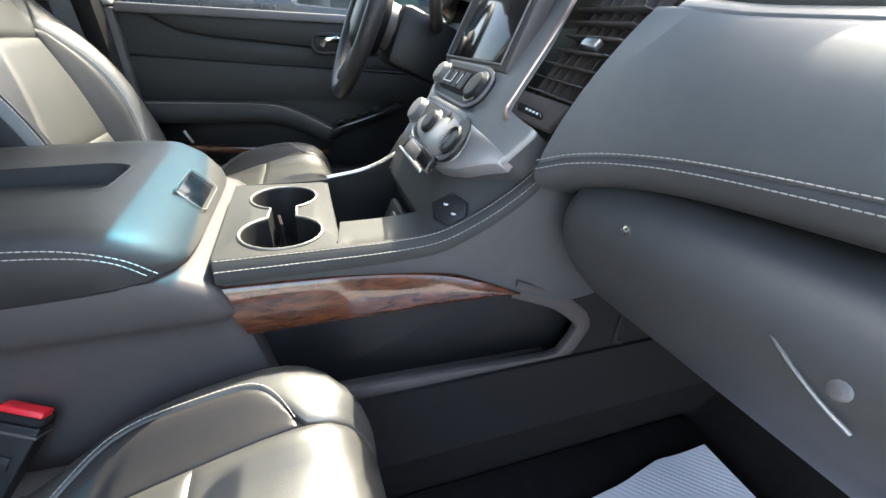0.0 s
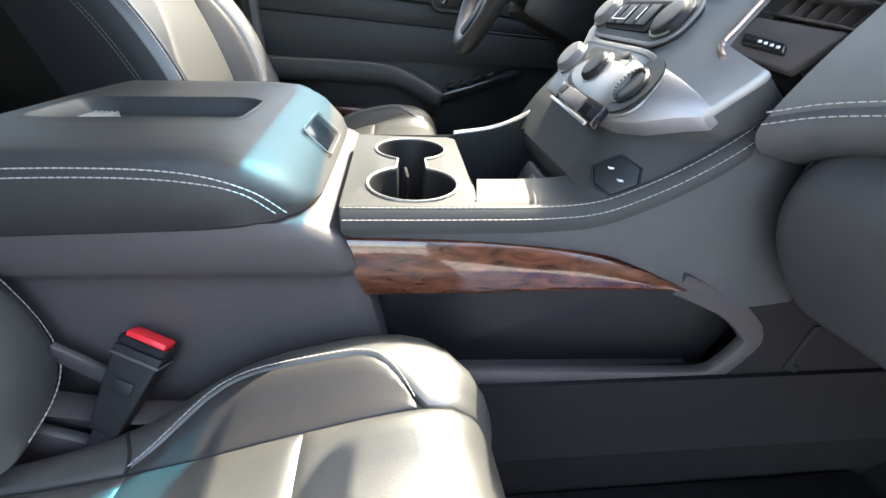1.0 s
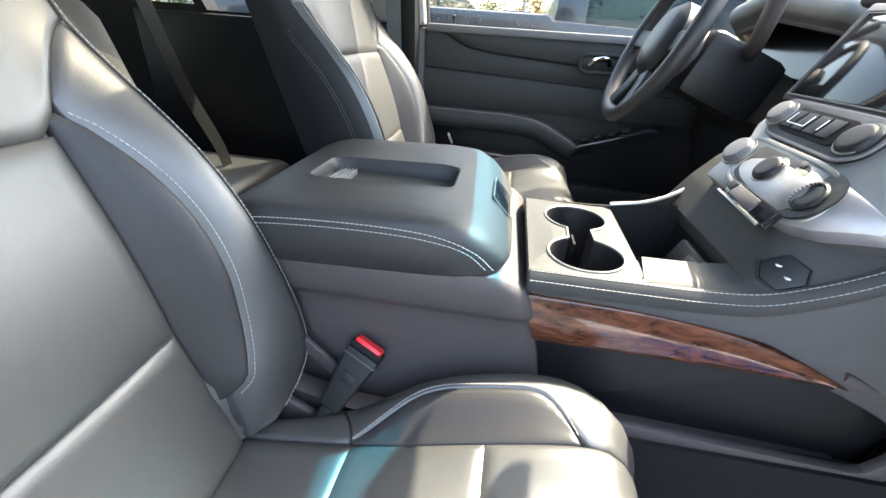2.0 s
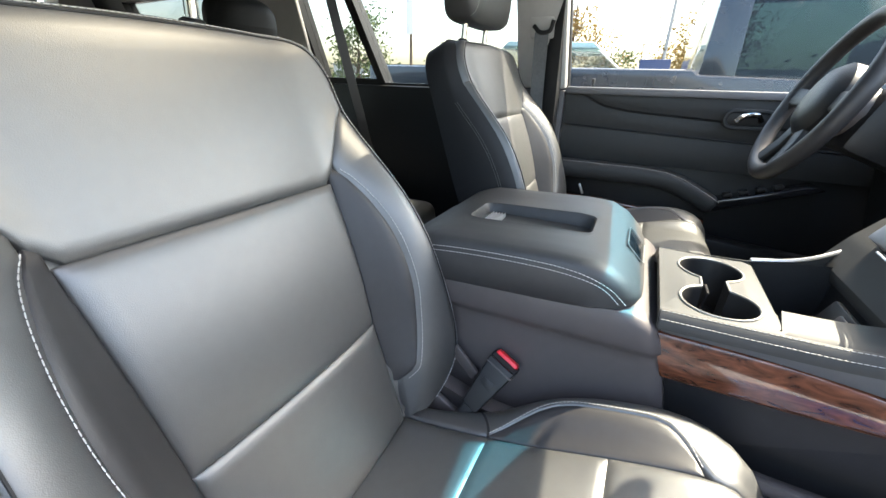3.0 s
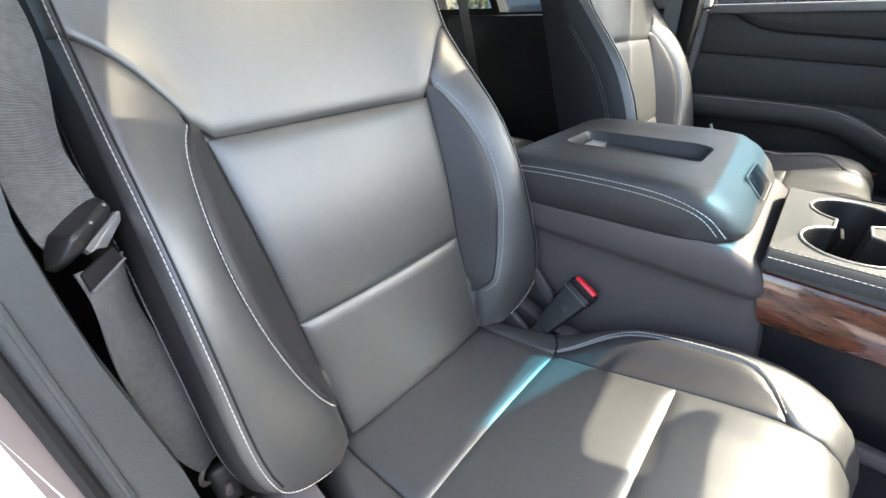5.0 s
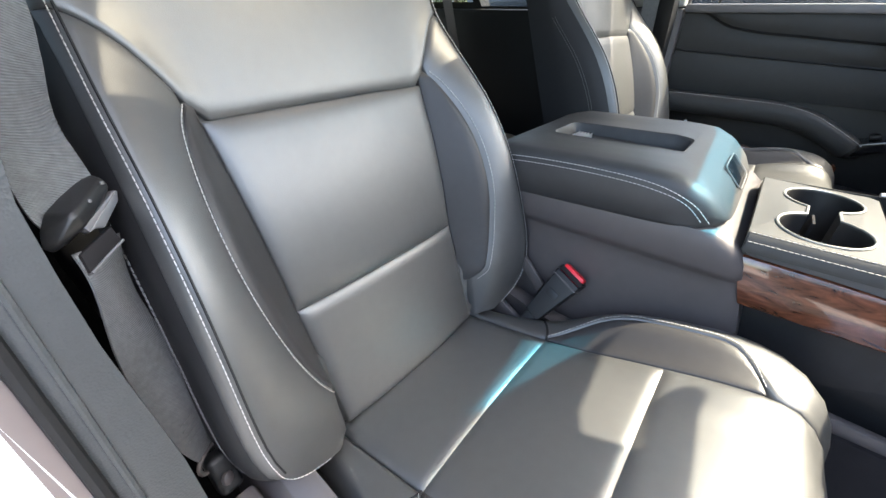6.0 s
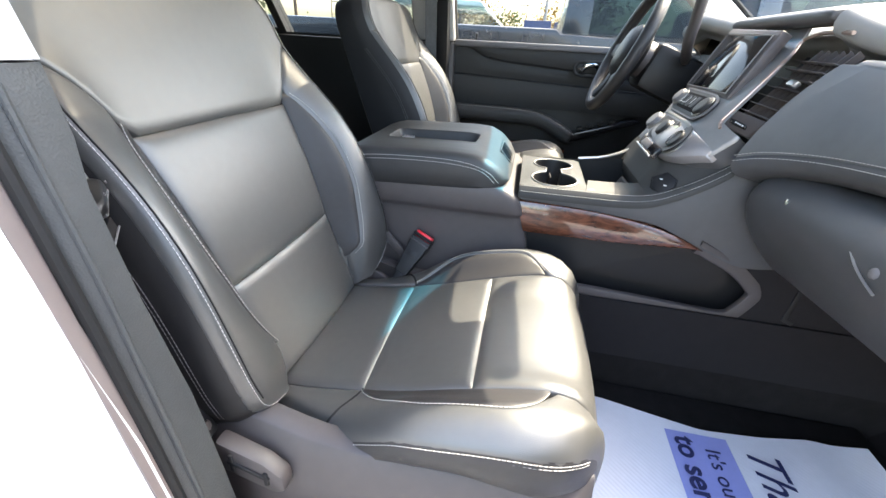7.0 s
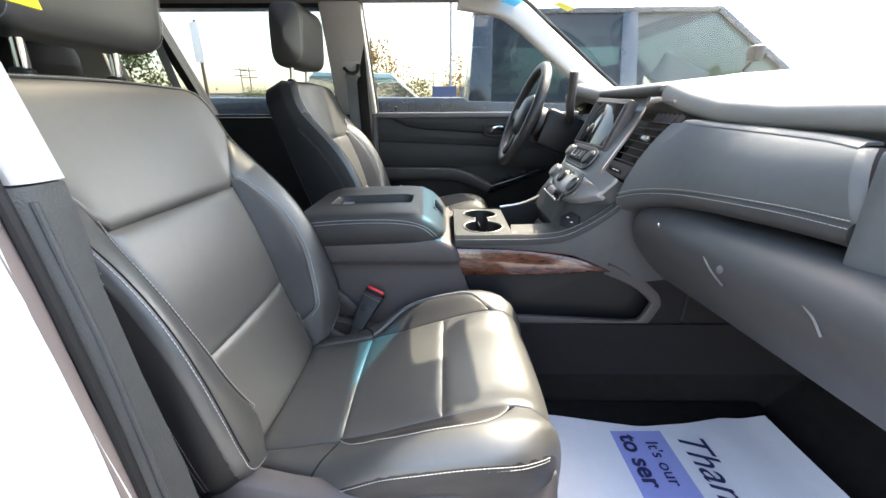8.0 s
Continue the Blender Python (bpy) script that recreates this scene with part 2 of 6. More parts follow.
def curve(x, xs, ys):
    """Smooth curve through given values (cubic Hermite)."""
    if x <= xs[0]:
        return ys[0]
    if x >= xs[-1]:
        return ys[-1]
    k = max(i for i in range(len(xs) - 1) if xs[i] <= x)
    m = [0.0] * len(xs)
    for i in range(len(xs)):
        a, b = max(0, i - 1), min(len(xs) - 1, i + 1)
        m[i] = (ys[b] - ys[a]) / (xs[b] - xs[a])
    h = xs[k + 1] - xs[k]
    t = (x - xs[k]) / h
    return ((2 * t ** 3 - 3 * t * t + 1) * ys[k] + (t ** 3 - 2 * t * t + t) * h * m[k]
            + (-2 * t ** 3 + 3 * t * t) * ys[k + 1] + (t ** 3 - t * t) * h * m[k + 1])


def smooth_path(pts, k=8, closed=False):
    """Catmull-Rom through the points."""
    P = [Vector(p) for p in pts]
    n = len(P)
    out = []
    for i in range(n if closed else n - 1):
        a, b = P[i], P[(i + 1) % n]
        p0 = P[i - 1] if (i or closed) else a * 2 - b
        p3 = P[(i + 2) % n] if (i + 2 < n or closed) else b * 2 - a
        for j in range(k):
            t = j / k
            out.append(0.5 * (2 * a + (b - p0) * t + (2 * p0 - 5 * a + 4 * b - p3) * t * t + (3 * a - p0 - 3 * b + p3) * t ** 3))
    if not closed:
        out.append(P[-1])
    return out


def resample(pts, step):
    d = [0.0]
    for a, b in zip(pts, pts[1:]):
        d.append(d[-1] + (b - a).length)
    out, j, x = [], 0, 0.0
    while x <= d[-1]:
        while j < len(pts) - 2 and d[j + 1] < x:
            j += 1
        f = (x - d[j]) / max(1e-9, d[j + 1] - d[j])
        out.append(pts[j].lerp(pts[j + 1], min(1.0, f)))
        x += step
    return out


def sweep(path, profile, up=(0, 0, 1), closed=False, caps=True, scale=None):
    """Sweep a closed 2D outline (side, up) along a path."""
    P = [Vector(p) for p in path]
    n, m = len(P), len(profile)
    verts, faces = [], []
    for i, p in enumerate(P):
        a = P[i - 1] if (i or closed) else P[0]
        b = P[(i + 1) % n] if (i + 1 < n or closed) else P[-1]
        t = (b - a).normalized()
        u0 = Vector(up[i]) if isinstance(up, list) else Vector(up)
        side = t.cross(u0)
        if side.length < 1e-4:
            side = t.cross(Vector((1, 0, 0)))
        side.normalize()
        u = side.cross(t)
        k = scale[i] if scale else 1.0
        verts += [p + side * (x * k) + u * (y * k) for x, y in profile]
    for i in range(n if closed else n - 1):
        for j in range(m):
            a, b = i * m + j, i * m + (j + 1) % m
            c, d = ((i + 1) % n) * m + (j + 1) % m, ((i + 1) % n) * m + j
            faces.append((a, b, c, d))
    if caps and not closed:
        faces.append(tuple(range(m - 1, -1, -1)))
        faces.append(tuple((n - 1) * m + j for j in range(m)))
    return mesh(verts, faces)


def ring(r, n=10, ry=None):
    ry = ry or r
    return [(r * math.cos(2 * math.pi * i / n), ry * math.sin(2 * math.pi * i / n)) for i in range(n)]


def rrect(w, h, r, n=3):
    """Rounded rectangle outline, centred."""
    out = []
    for cx, cy, a0 in ((w / 2 - r, h / 2 - r, 0), (-w / 2 + r, h / 2 - r, 90), (-w / 2 + r, -h / 2 + r, 180), (w / 2 - r, -h / 2 + r, 270)):
        for i in range(n + 1):
            a = radians(a0 + 90 * i / n)
            out.append((cx + r * math.cos(a), cy + r * math.sin(a)))
    return out


def tube(path, r, n=8, closed=False, up=(0, 0, 1), scale=None):
    return sweep(path, ring(r, n), up=up, closed=closed, scale=scale)


def join(*meshes):
    verts, faces = [], []
    for me in meshes:
        o = len(verts)
        verts += [v.co.copy() for v in me.vertices]
        faces += [tuple(o + i for i in p.vertices) for p in me.polygons]
    return mesh(verts, faces)


def stitches(path, length=0.0048, gap=0.0011, r=0.0006, lift=Vector((0, 0, 0))):
    """A row of thread stitches along a path."""
    P = resample([Vector(p) + lift for p in path], (length + gap) / 2)
    verts, faces = [], []
    for i in range(0, len(P) - 2, 2):
        a, c = P[i], P[i + 2]
        b = a.lerp(c, length / (length + gap))
        t = (b - a).normalized()
        s = t.cross(Vector((0.31, 0.42, 0.85))).normalized()
        u = s.cross(t)
        o = len(verts)
        mid = a.lerp(b, 0.5)
        for p, k in ((a, 0.75), (mid, 1.1), (b, 0.75)):
            verts += [p + s * r * k, p + u * r * k, p - s * r * k, p - u * r * k]
        for q in (0, 4):
            for j in range(4):
                faces.append((o + q + j, o + q + (j + 1) % 4, o + q + 4 + (j + 1) % 4, o + q + 4 + j))
        faces += [(o + 3, o + 2, o + 1, o), (o + 8, o + 9, o + 10, o + 11)]
    return mesh(verts, faces)


def grid(f, nu, nv, skirt=None, cluster=True):
    """Surface f(a, b) over the unit square; skirt: a vector by which its border is carried down to give it depth."""
    A = [0.5 - 0.5 * math.cos(math.pi * i / nu) if cluster else i / nu for i in range(nu + 1)]
    B = [0.5 - 0.5 * math.cos(math.pi * j / nv) if cluster else j / nv for j in range(nv + 1)]
    verts = [Vector(f(a, b)) for b in B for a in A]
    w = nu + 1
    faces = [(j * w + i, j * w + i + 1, (j + 1) * w + i + 1, (j + 1) * w + i) for j in range(nv) for i in range(nu)]
    if skirt is not None:
        loop = [i for i in range(w)] + [j * w + nu for j in range(1, nv + 1)] + [nv * w + i for i in range(nu - 1, -1, -1)] + [j * w for j in range(nv - 1, 0, -1)]
        o = len(verts)
        verts += [v + Vector(skirt) for v in verts]
        n = len(loop)
        faces += [tuple(o + i for i in f[::-1]) for f in faces]
        faces += [(loop[(k + 1) % n], loop[k], o + loop[k], o + loop[(k + 1) % n]) for k in range(n)]
    return mesh(verts, faces, angle=60)


def prism(outline, depth, bevel=0.0, seg=2):
    """Solid from a flat outline of 3D points, carried along depth."""
    bm = bmesh.new()
    d = Vector(depth)
    a = [bm.verts.new(Vector(p)) for p in outline]
    b = [bm.verts.new(Vector(p) + d) for p in outline]
    n = len(a)
    bm.faces.new(a)
    bm.faces.new(b[::-1])
    for i in range(n):
        bm.faces.new((a[i], b[i], b[(i + 1) % n], a[(i + 1) % n]))
    bmesh.ops.recalc_face_normals(bm, faces=bm.faces)
    if bevel:
        bmesh.ops.bevel(bm, geom=[e for e in bm.edges if e.calc_face_angle(0) > 0.5], offset=bevel, segments=seg, profile=0.5, affect="EDGES", clamp_overlap=True)
    return bm


def box(c, size, bevel=0.004, m=None, seg=2):
    bm = bmesh.new()
    bmesh.ops.create_cube(bm, size=1, matrix=Matrix.Diagonal((*size, 1)))
    if bevel:
        bmesh.ops.bevel(bm, geom=bm.edges[:], offset=bevel, segments=seg, profile=0.5, affect="EDGES", clamp_overlap=True)
    if m:
        bmesh.ops.transform(bm, matrix=m.to_4x4(), verts=bm.verts)
    bmesh.ops.translate(bm, vec=c, verts=bm.verts)
    return bm


def turned(profile, base, axis, n=20):
    """Turned body: (radius, height) rows about an axis from base."""
    q = Vector(axis).to_track_quat("Z", "Y")
    verts, faces = [], []
    for r, h in profile:
        verts += [Vector(base) + q @ Vector((r * math.cos(2 * math.pi * i / n), r * math.sin(2 * math.pi * i / n), h)) for i in range(n)]
    for j in range(len(profile) - 1):
        for i in range(n):
            faces.append((j * n + i, j * n + (i + 1) % n, (j + 1) * n + (i + 1) % n, (j + 1) * n + i))
    faces.append(tuple(range(n - 1, -1, -1)))
    faces.append(tuple((len(profile) - 1) * n + i for i in range(n)))
    return mesh(verts, faces)


def slab(o, u, v, pts, n, thick, bevel=0.0):
    """A plate: outline pts in (u, v) on a plane at o, thick along n."""
    return prism([Vector(o) + Vector(u) * a + Vector(v) * b for a, b in pts], Vector(n) * thick, bevel)


def lean(data):
    """The car's sides lean inwards above the window line."""
    for v in (data.verts if isinstance(data, bmesh.types.BMesh) else data.vertices):
        if v.co.z > 1.345:
            v.co.y -= math.copysign((v.co.z - 1.345) * 0.40, v.co.y)
    return data


# ---- the car's shell ----
FLOOR = 0.54
single("ground", grid(lambda a, b: ((a - 0.5) * 900, (b - 0.5) * 900, 0.0), 24, 24, skirt=(0, 0, -0.3)), ASPHALT, (0, 0, 0),
       "grey asphalt parking lot under a hazy sky", "ground", kind="structure")


def wall_with_holes(outline, holes, y0, y1):
    """A side of the car in the xz plane from y0 to y1 with openings cut through."""
    bm = bmesh.new()
    loops = []
    for y in (y0, y1):
        edges = []
        for ring_pts in [outline] + holes:
            vs = [bm.verts.new((x, y, z)) for x, z in ring_pts]
            edges += [bm.edges.new((vs[i], vs[(i + 1) % len(vs)])) for i in range(len(vs))]
            loops.append(vs)
        bmesh.ops.triangle_fill(bm, edges=edges, use_beauty=True, use_dissolve=False)
    k = len(holes) + 1
    for a, b in zip(loops[:k], loops[k:]):
        for i in range(len(a)):
            j = (i + 1) % len(a)
            bm.faces.new((a[i], a[j], b[j], b[i]))
    return from_bm(bm)


ROOF = 1.80
REAR_WIN_L = [(-1.27, 1.345), (-0.66, 1.345), (-0.66, 1.755), (-1.36, 1.755)]
QUARTER_L = [(-1.62, 1.36), (-1.31, 1.36), (-1.40, 1.755), (-1.62, 1.755)]
REAR_SIDE_L = [(-2.85, 1.36), (-1.95, 1.36), (-1.95, 1.72), (-2.85, 1.70)]
single("wall_left", lean(wall_with_holes([(-3.3, 0.45), (-0.49, 0.45), (-0.49, ROOF), (-3.3, ROOF)], [REAR_WIN_L, QUARTER_L, REAR_SIDE_L], 0.885, 0.955)),
       PLASTIC_BLACK, (-1.9, 0.9, 0.45), "black trimmed rear side of the car with open-view windows", "car body", kind="structure")
single("wall_right", lean(wall_with_holes([(-3.3, 0.45), (-0.62, 0.45), (-0.62, ROOF), (-3.3, ROOF)], [[(-1.35, 1.345), (-0.72, 1.345), (-0.72, 1.75), (-1.40, 1.75)],
       [(-2.85, 1.36), (-1.7, 1.36), (-1.7, 1.72), (-2.85, 1.70)]], -0.955, -0.875)),
       PLASTIC_BLACK, (-1.9, -0.9, 0.45), "black trimmed right rear side of the car", "car body", kind="structure")
single("wall_rear", prism([(-3.36, -0.955, 0.45), (-3.36, 0.955, 0.45), (-3.36, 0.955, 1.36), (-3.36, -0.955, 1.36)], (0.06, 0, 0)), PLASTIC, (-3.33, 0, 0.45),
       "dark grey tailgate trim below the back window", "car body", kind="structure")
for k, (ya, yb) in enumerate(((0.66, 0.955), (-0.955, -0.66))):
    single(f"pillar_rear_{k + 1}", prism([(-3.36, ya, 1.36), (-3.36, yb, 1.36), (-3.25, yb * 0.84, ROOF), (-3.25, ya * 0.84, ROOF)], (0.16, 0, 0), 0.01), GREY_TRIM, (-3.3, (ya + yb) / 2, 1.36),
           "light grey rear corner pillar trim", "pillar", kind="structure")
for k, y in enumerate((0.862, -0.862)):
    s = 1 if y > 0 else -1
    single(f"pillar_quarter_{k + 1}", lean(prism([(-1.93, y, 1.36), (-1.64, y, 1.36), (-1.60, y, ROOF - 0.03), (-1.97, y, ROOF - 0.03)], (0, 0.022 * s, 0), 0.008)), GREY_TRIM, (-1.8, y, 1.36),
           "light grey rear pillar trim", "pillar", kind="structure")
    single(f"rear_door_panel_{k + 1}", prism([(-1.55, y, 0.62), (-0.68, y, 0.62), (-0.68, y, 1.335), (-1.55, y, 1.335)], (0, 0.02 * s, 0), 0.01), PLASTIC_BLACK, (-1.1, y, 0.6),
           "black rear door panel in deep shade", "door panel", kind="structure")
single("floor", prism([(-3.3, -0.885, FLOOR - 0.06), (0.62, -0.885, FLOOR - 0.06), (0.62, 0.885, FLOOR - 0.06), (-3.3, 0.885, FLOOR - 0.06)], (0, 0, 0.06)), CARPET, (0, 0, FLOOR - 0.06),
       "black carpeted car floor", "floor", kind="structure")
# sloping toe board and bulkhead below the dash
single("bulkhead", prism([(0.62, -0.885, 0.48), (0.66, -0.885, 0.48), (0.98, -0.885, 0.80), (0.98, -0.885, 1.34), (0.94, -0.885, 1.34), (0.94, -0.885, 0.82)], (0, 1.77, 0)), CARPET,
       (0.8, 0, 0.5), "black carpeted toe board", "bulkhead", kind="structure")
# roof, with the sunroof's opening
SR = [(-0.88, -0.42), (-0.255, -0.42), (-0.255, 0.42), (-0.88, 0.42)]


def roof_mesh():
    bm = bmesh.new()
    outer = [(-3.36, -0.73), (0.06, -0.72), (0.13, -0.45), (0.16, 0.0), (0.13, 0.45), (0.06, 0.72), (-3.36, 0.73)]
    loops = []
    for z in (ROOF - 0.03, ROOF + 0.03):
        edges = []
        for pts in (outer, SR):
            vs = [bm.verts.new((x, y, z)) for x, y in pts]
            edges += [bm.edges.new((vs[i], vs[(i + 1) % len(vs)])) for i in range(len(vs))]
            loops.append(vs)
        bmesh.ops.triangle_fill(bm, edges=edges, use_beauty=True, use_dissolve=False)
    for a, b in zip(loops[:2], loops[2:]):
        for i in range(len(a)):
            j = (i + 1) % len(a)
            bm.faces.new((a[i], a[j], b[j], b[i]))
    return from_bm(bm)


single("ceiling", roof_mesh(), HEADLINER, (-1.6, 0, ROOF), "grey cloth headliner round a sunroof", "ceiling", kind="structure")

# left middle pillar, pale above and dark below the window line, with the belt's upper guide
bp = thing("pillar_middle_left", (-0.56, 0.87, 0.55), "two-tone middle pillar, light grey above and dark grey below", "pillar", kind="structure")
part("upper_trim", prism([(-0.645, 0.835, 1.345), (-0.472, 0.835, 1.345), (-0.487, 0.67, ROOF - 0.03), (-0.655, 0.67, ROOF - 0.03)], (0, 0.05, 0), 0.012), GREY_TRIM, bp, "light grey upper pillar trim")
part("lower_trim", prism([(-0.66, 0.842, 0.55), (-0.468, 0.842, 0.55), (-0.472, 0.838, 1.342), (-0.648, 0.838, 1.342)], (0, 0.042, 0), 0.01), PLASTIC, bp, "dark grey lower pillar trim")
part("belt_guide", prism([(-0.60, 0.758, 1.50), (-0.52, 0.758, 1.50), (-0.52, 0.734, 1.56), (-0.60, 0.734, 1.56)], (0, 0.02, 0), 0.006), GREY_TRIM, bp)
part("guide_loop", tube(smooth_path([(-0.585, 0.742, 1.535), (-0.56, 0.735, 1.515), (-0.53, 0.737, 1.52), (-0.52, 0.735, 1.55)], 5), 0.007), PLASTIC_BLACK, bp, "black belt guide loop")
db = thing("driver_belt", (-0.55, 0.80, 0.7), "dark grey woven seat belt hanging beside the middle pillar", "seat belt")
part("webbing", sweep(smooth_path([(-0.555, 0.735, 1.515), (-0.56, 0.785, 1.3), (-0.55, 0.80, 1.0), (-0.53, 0.79, 0.72)], 6), rrect(0.046, 0.002, 0.0008, 1), up=(0, 1, 0)), WEB, db)

# right middle pillar: white painted jamb, seals, dark lower and pale upper trim
rp = thing("pillar_middle_right", (-0.5, -0.82, 0.5), "white painted door jamb with rubber seal and dark grey inner pillar trim", "pillar", kind="structure")


def pillar_x(z):
    """Front edge of the right middle pillar by height."""
    return interp(z, [0.5, 0.80, 0.94, 1.15, 1.25, 1.31, 1.45, 1.8], [-0.43, -0.44, -0.45, -0.465, -0.478, -0.485, -0.518, -0.60])


def pillar_face(x0, y0, x1, y1, z0, z1, mid=0.006):
    """A strip of the pillar between two offsets from its front edge, slightly bellied."""
    def f(a, b):
        z = lerp(z0, z1, b)
        fl = 1.0 + 0.35 * sstep((1.0 - z) / 0.4)
        return (pillar_x(z) + lerp(x0, x1, a) * fl + mid * math.sin(math.pi * a) * 0.6, lerp(y0 + 0.012 * sstep((1.15 - z) / 0.2) + 0.008 * sstep((z - 1.21) / 0.06), y1, a) - mid * math.sin(math.pi * a), z)
    return grid(f, 10, 18, skirt=(-0.03, 0, 0))


part("lower_trim", pillar_face(0.0, -0.765, -0.008, -0.800, 0.52, 1.312), PILLAR_DARK, rp, "dark grey grained lower pillar trim")
part("upper_trim", pillar_face(0.003, -0.766, -0.006, -0.795, 1.314, 1.79), GREY_TRIM, rp, "light grey upper pillar trim")
# Inner trim is blackened to paint the shaded gap behind the belt.
part("inner_trim", grid(lambda a, b: (pillar_x(lerp(0.52, 1.79, b)) - 0.012 - a * 0.11, -0.772 - 0.012 * a, lerp(0.52, 1.79, b)), 4, 14, skirt=(0, -0.02, 0)), PLASTIC_LOW, rp)
part("door_seal", sweep(smooth_path([(pillar_x(z) - 0.008 * (1 + 0.35 * sstep((1 - z) / 0.4)), -0.805, z) for z in np.linspace(0.5, 1.79, 12)], 4), ring(0.0055, 8), up=(0, 1, 0)), RUBBER_AND_SHADE, rp, "black rubber door seal")
part("trim_bead", sweep(smooth_path([(pillar_x(z) - 0.001 - 0.006 * 0.35 * sstep((1 - z) / 0.4), -0.789, z) for z in np.linspace(0.54, 1.30, 12)], 4), ring(0.0030, 8), up=(0, 1, 0)), PILLAR_DARK, rp, "raised bead along the trim")
part("jamb_lip", pillar_face(-0.010, -0.812, -0.006, -0.825, 0.45, 1.79, 0.002), material("pinkish grey primer lip", (0.18, 0.15, 0.145), rough=0.4, vary=0.06, scale=10), rp, "grey painted flange")
part("jamb", pillar_face(-0.006, -0.826, -0.10, -1.13, 0.40, 1.79, 0.006), WHITE_PAINT, rp, "white painted door jamb")
part("sticker", prism([(-0.512, -0.702, 1.453), (-0.512, -0.775, 1.456), (-0.526, -0.775, 1.52), (-0.526, -0.702, 1.517)], (0.003, 0, 0)), YELLOW, rp, "yellow paper tag")
single("sill_right", prism([(-0.4, -0.93, 0.42), (0.75, -0.93, 0.42), (0.75, -0.93, 0.55), (-0.4, -0.93, 0.55)], (0, 0.12, 0), 0.02), WHITE_PAINT, (0, -0.87, 0.42),
       "white painted door sill", "door sill", kind="structure")

# the passenger door, out of view beside the camera, added open to cut side light
od = thing("passenger_door", (0.62, -0.95, 0.5), "unseen white passenger door, open with a black inner panel, blocking side light", "car door")
OD_U, OD_N = Vector((-0.42, -0.907, 0)), Vector((-0.907, 0.42, 0))


def leaf(u, z, n=0.0):
    """A place on the open door: along it, up, and out towards the seats."""
    return Vector((0.64, -0.955, 0)) + OD_U * u + OD_N * n + Vector((0, 0, z))


part("skin", prism([leaf(u, z) for u, z in ((0, 0.50), (1.05, 0.50), (1.10, 0.80), (1.10, 1.33), (0, 1.33))], OD_N * 0.05, 0.012), WHITE_PAINT, od, "white painted outer skin")
part("inner_panel", prism([leaf(u, z, 0.052) for u, z in ((0.03, 0.54), (1.02, 0.54), (1.07, 0.82), (1.07, 1.33), (0.03, 1.33))], OD_N * 0.045, 0.012), PLASTIC_BLACK, od, "black inner panel")
part("armrest", sweep(smooth_path([leaf(u, z, 0.12) for u, z in ((0.35, 0.98), (0.55, 1.05), (0.80, 1.075), (1.02, 1.075))], 5), rrect(0.085, 0.06, 0.02, 3)), DOOR_SOFT, od, "padded black armrest")
part("window_frame", sweep([leaf(u, z, 0.03) for u, z in ((0.02, 1.33), (0.25, 1.52), (0.58, 1.74), (1.09, 1.75), (1.09, 1.33))], rrect(0.04, 0.04, 0.01, 2), up=tuple(OD_N)), PLASTIC_BLACK, od, "black window frame")
part("pane", prism([leaf(u, z, 0.028) for u, z in ((0.03, 1.33), (0.25, 1.52), (0.58, 1.73), (1.08, 1.74), (1.08, 1.33))], OD_N * 0.004), GLASS_DARK, od)

# windscreen: clear glass with a blue shade band along its top, black dotted border, wiper cowl
HEAD = smooth_path([(0.06, 0.71, ROOF - 0.035), (0.13, 0.40, ROOF - 0.02), (0.16, 0.0, ROOF - 0.015), (0.13, -0.40, ROOF - 0.02), (0.06, -0.71, ROOF - 0.035)], 6)
BASE = smooth_path([(0.66, 0.86, 1.415), (0.92, 0.48, 1.41), (0.99, 0.0, 1.40), (0.92, -0.48, 1.41), (0.66, -0.86, 1.415)], 6)


def screen(a, b):
    i = min(len(HEAD) - 2, int(a * (len(HEAD) - 1)))
    f = a * (len(HEAD) - 1) - i
    p, q = HEAD[i].lerp(HEAD[i + 1], f), BASE[i].lerp(BASE[i + 1], f)
    return p.lerp(q, b) + Vector((0.35, 0, 0.5)) * 0.10 * math.sin(math.pi * b)


ws = thing("windscreen", (0.5, 0, 1.4), "raked windscreen with a blue-green shade band along the top", "windscreen", kind="structure")
part("pane", grid(lambda a, b: screen(a, lerp(0.078, 1.0, b)), 24, 10, cluster=False), GLASS_WS, ws)
part("shade_band", grid(lambda a, b: screen(a, lerp(0.0, 0.078, b)), 24, 3, cluster=False), GLASS_BAND, ws, "blue-green shade band")


def frit(a, b):
    """Black mirror mount cover on the glass, rounded towards the driver's side."""
    y = lerp(0.15, -0.21, a)
    x = lerp(interp(y, [-0.04, 0.05, 0.12, 0.15], [0.155, 0.185, 0.212, 0.23]), interp(y, [-0.03, 0.0, 0.15], [0.30, 0.24, 0.236]), b)
    return screen(0.5 - y / 1.45, max(0.0, (x - 0.155) / 0.84)) - Vector((0.004, 0, 0.006))


part("mirror_frit", grid(frit, 14, 6, cluster=False), PLASTIC_BLACK, ws, "black mirror mount cover")
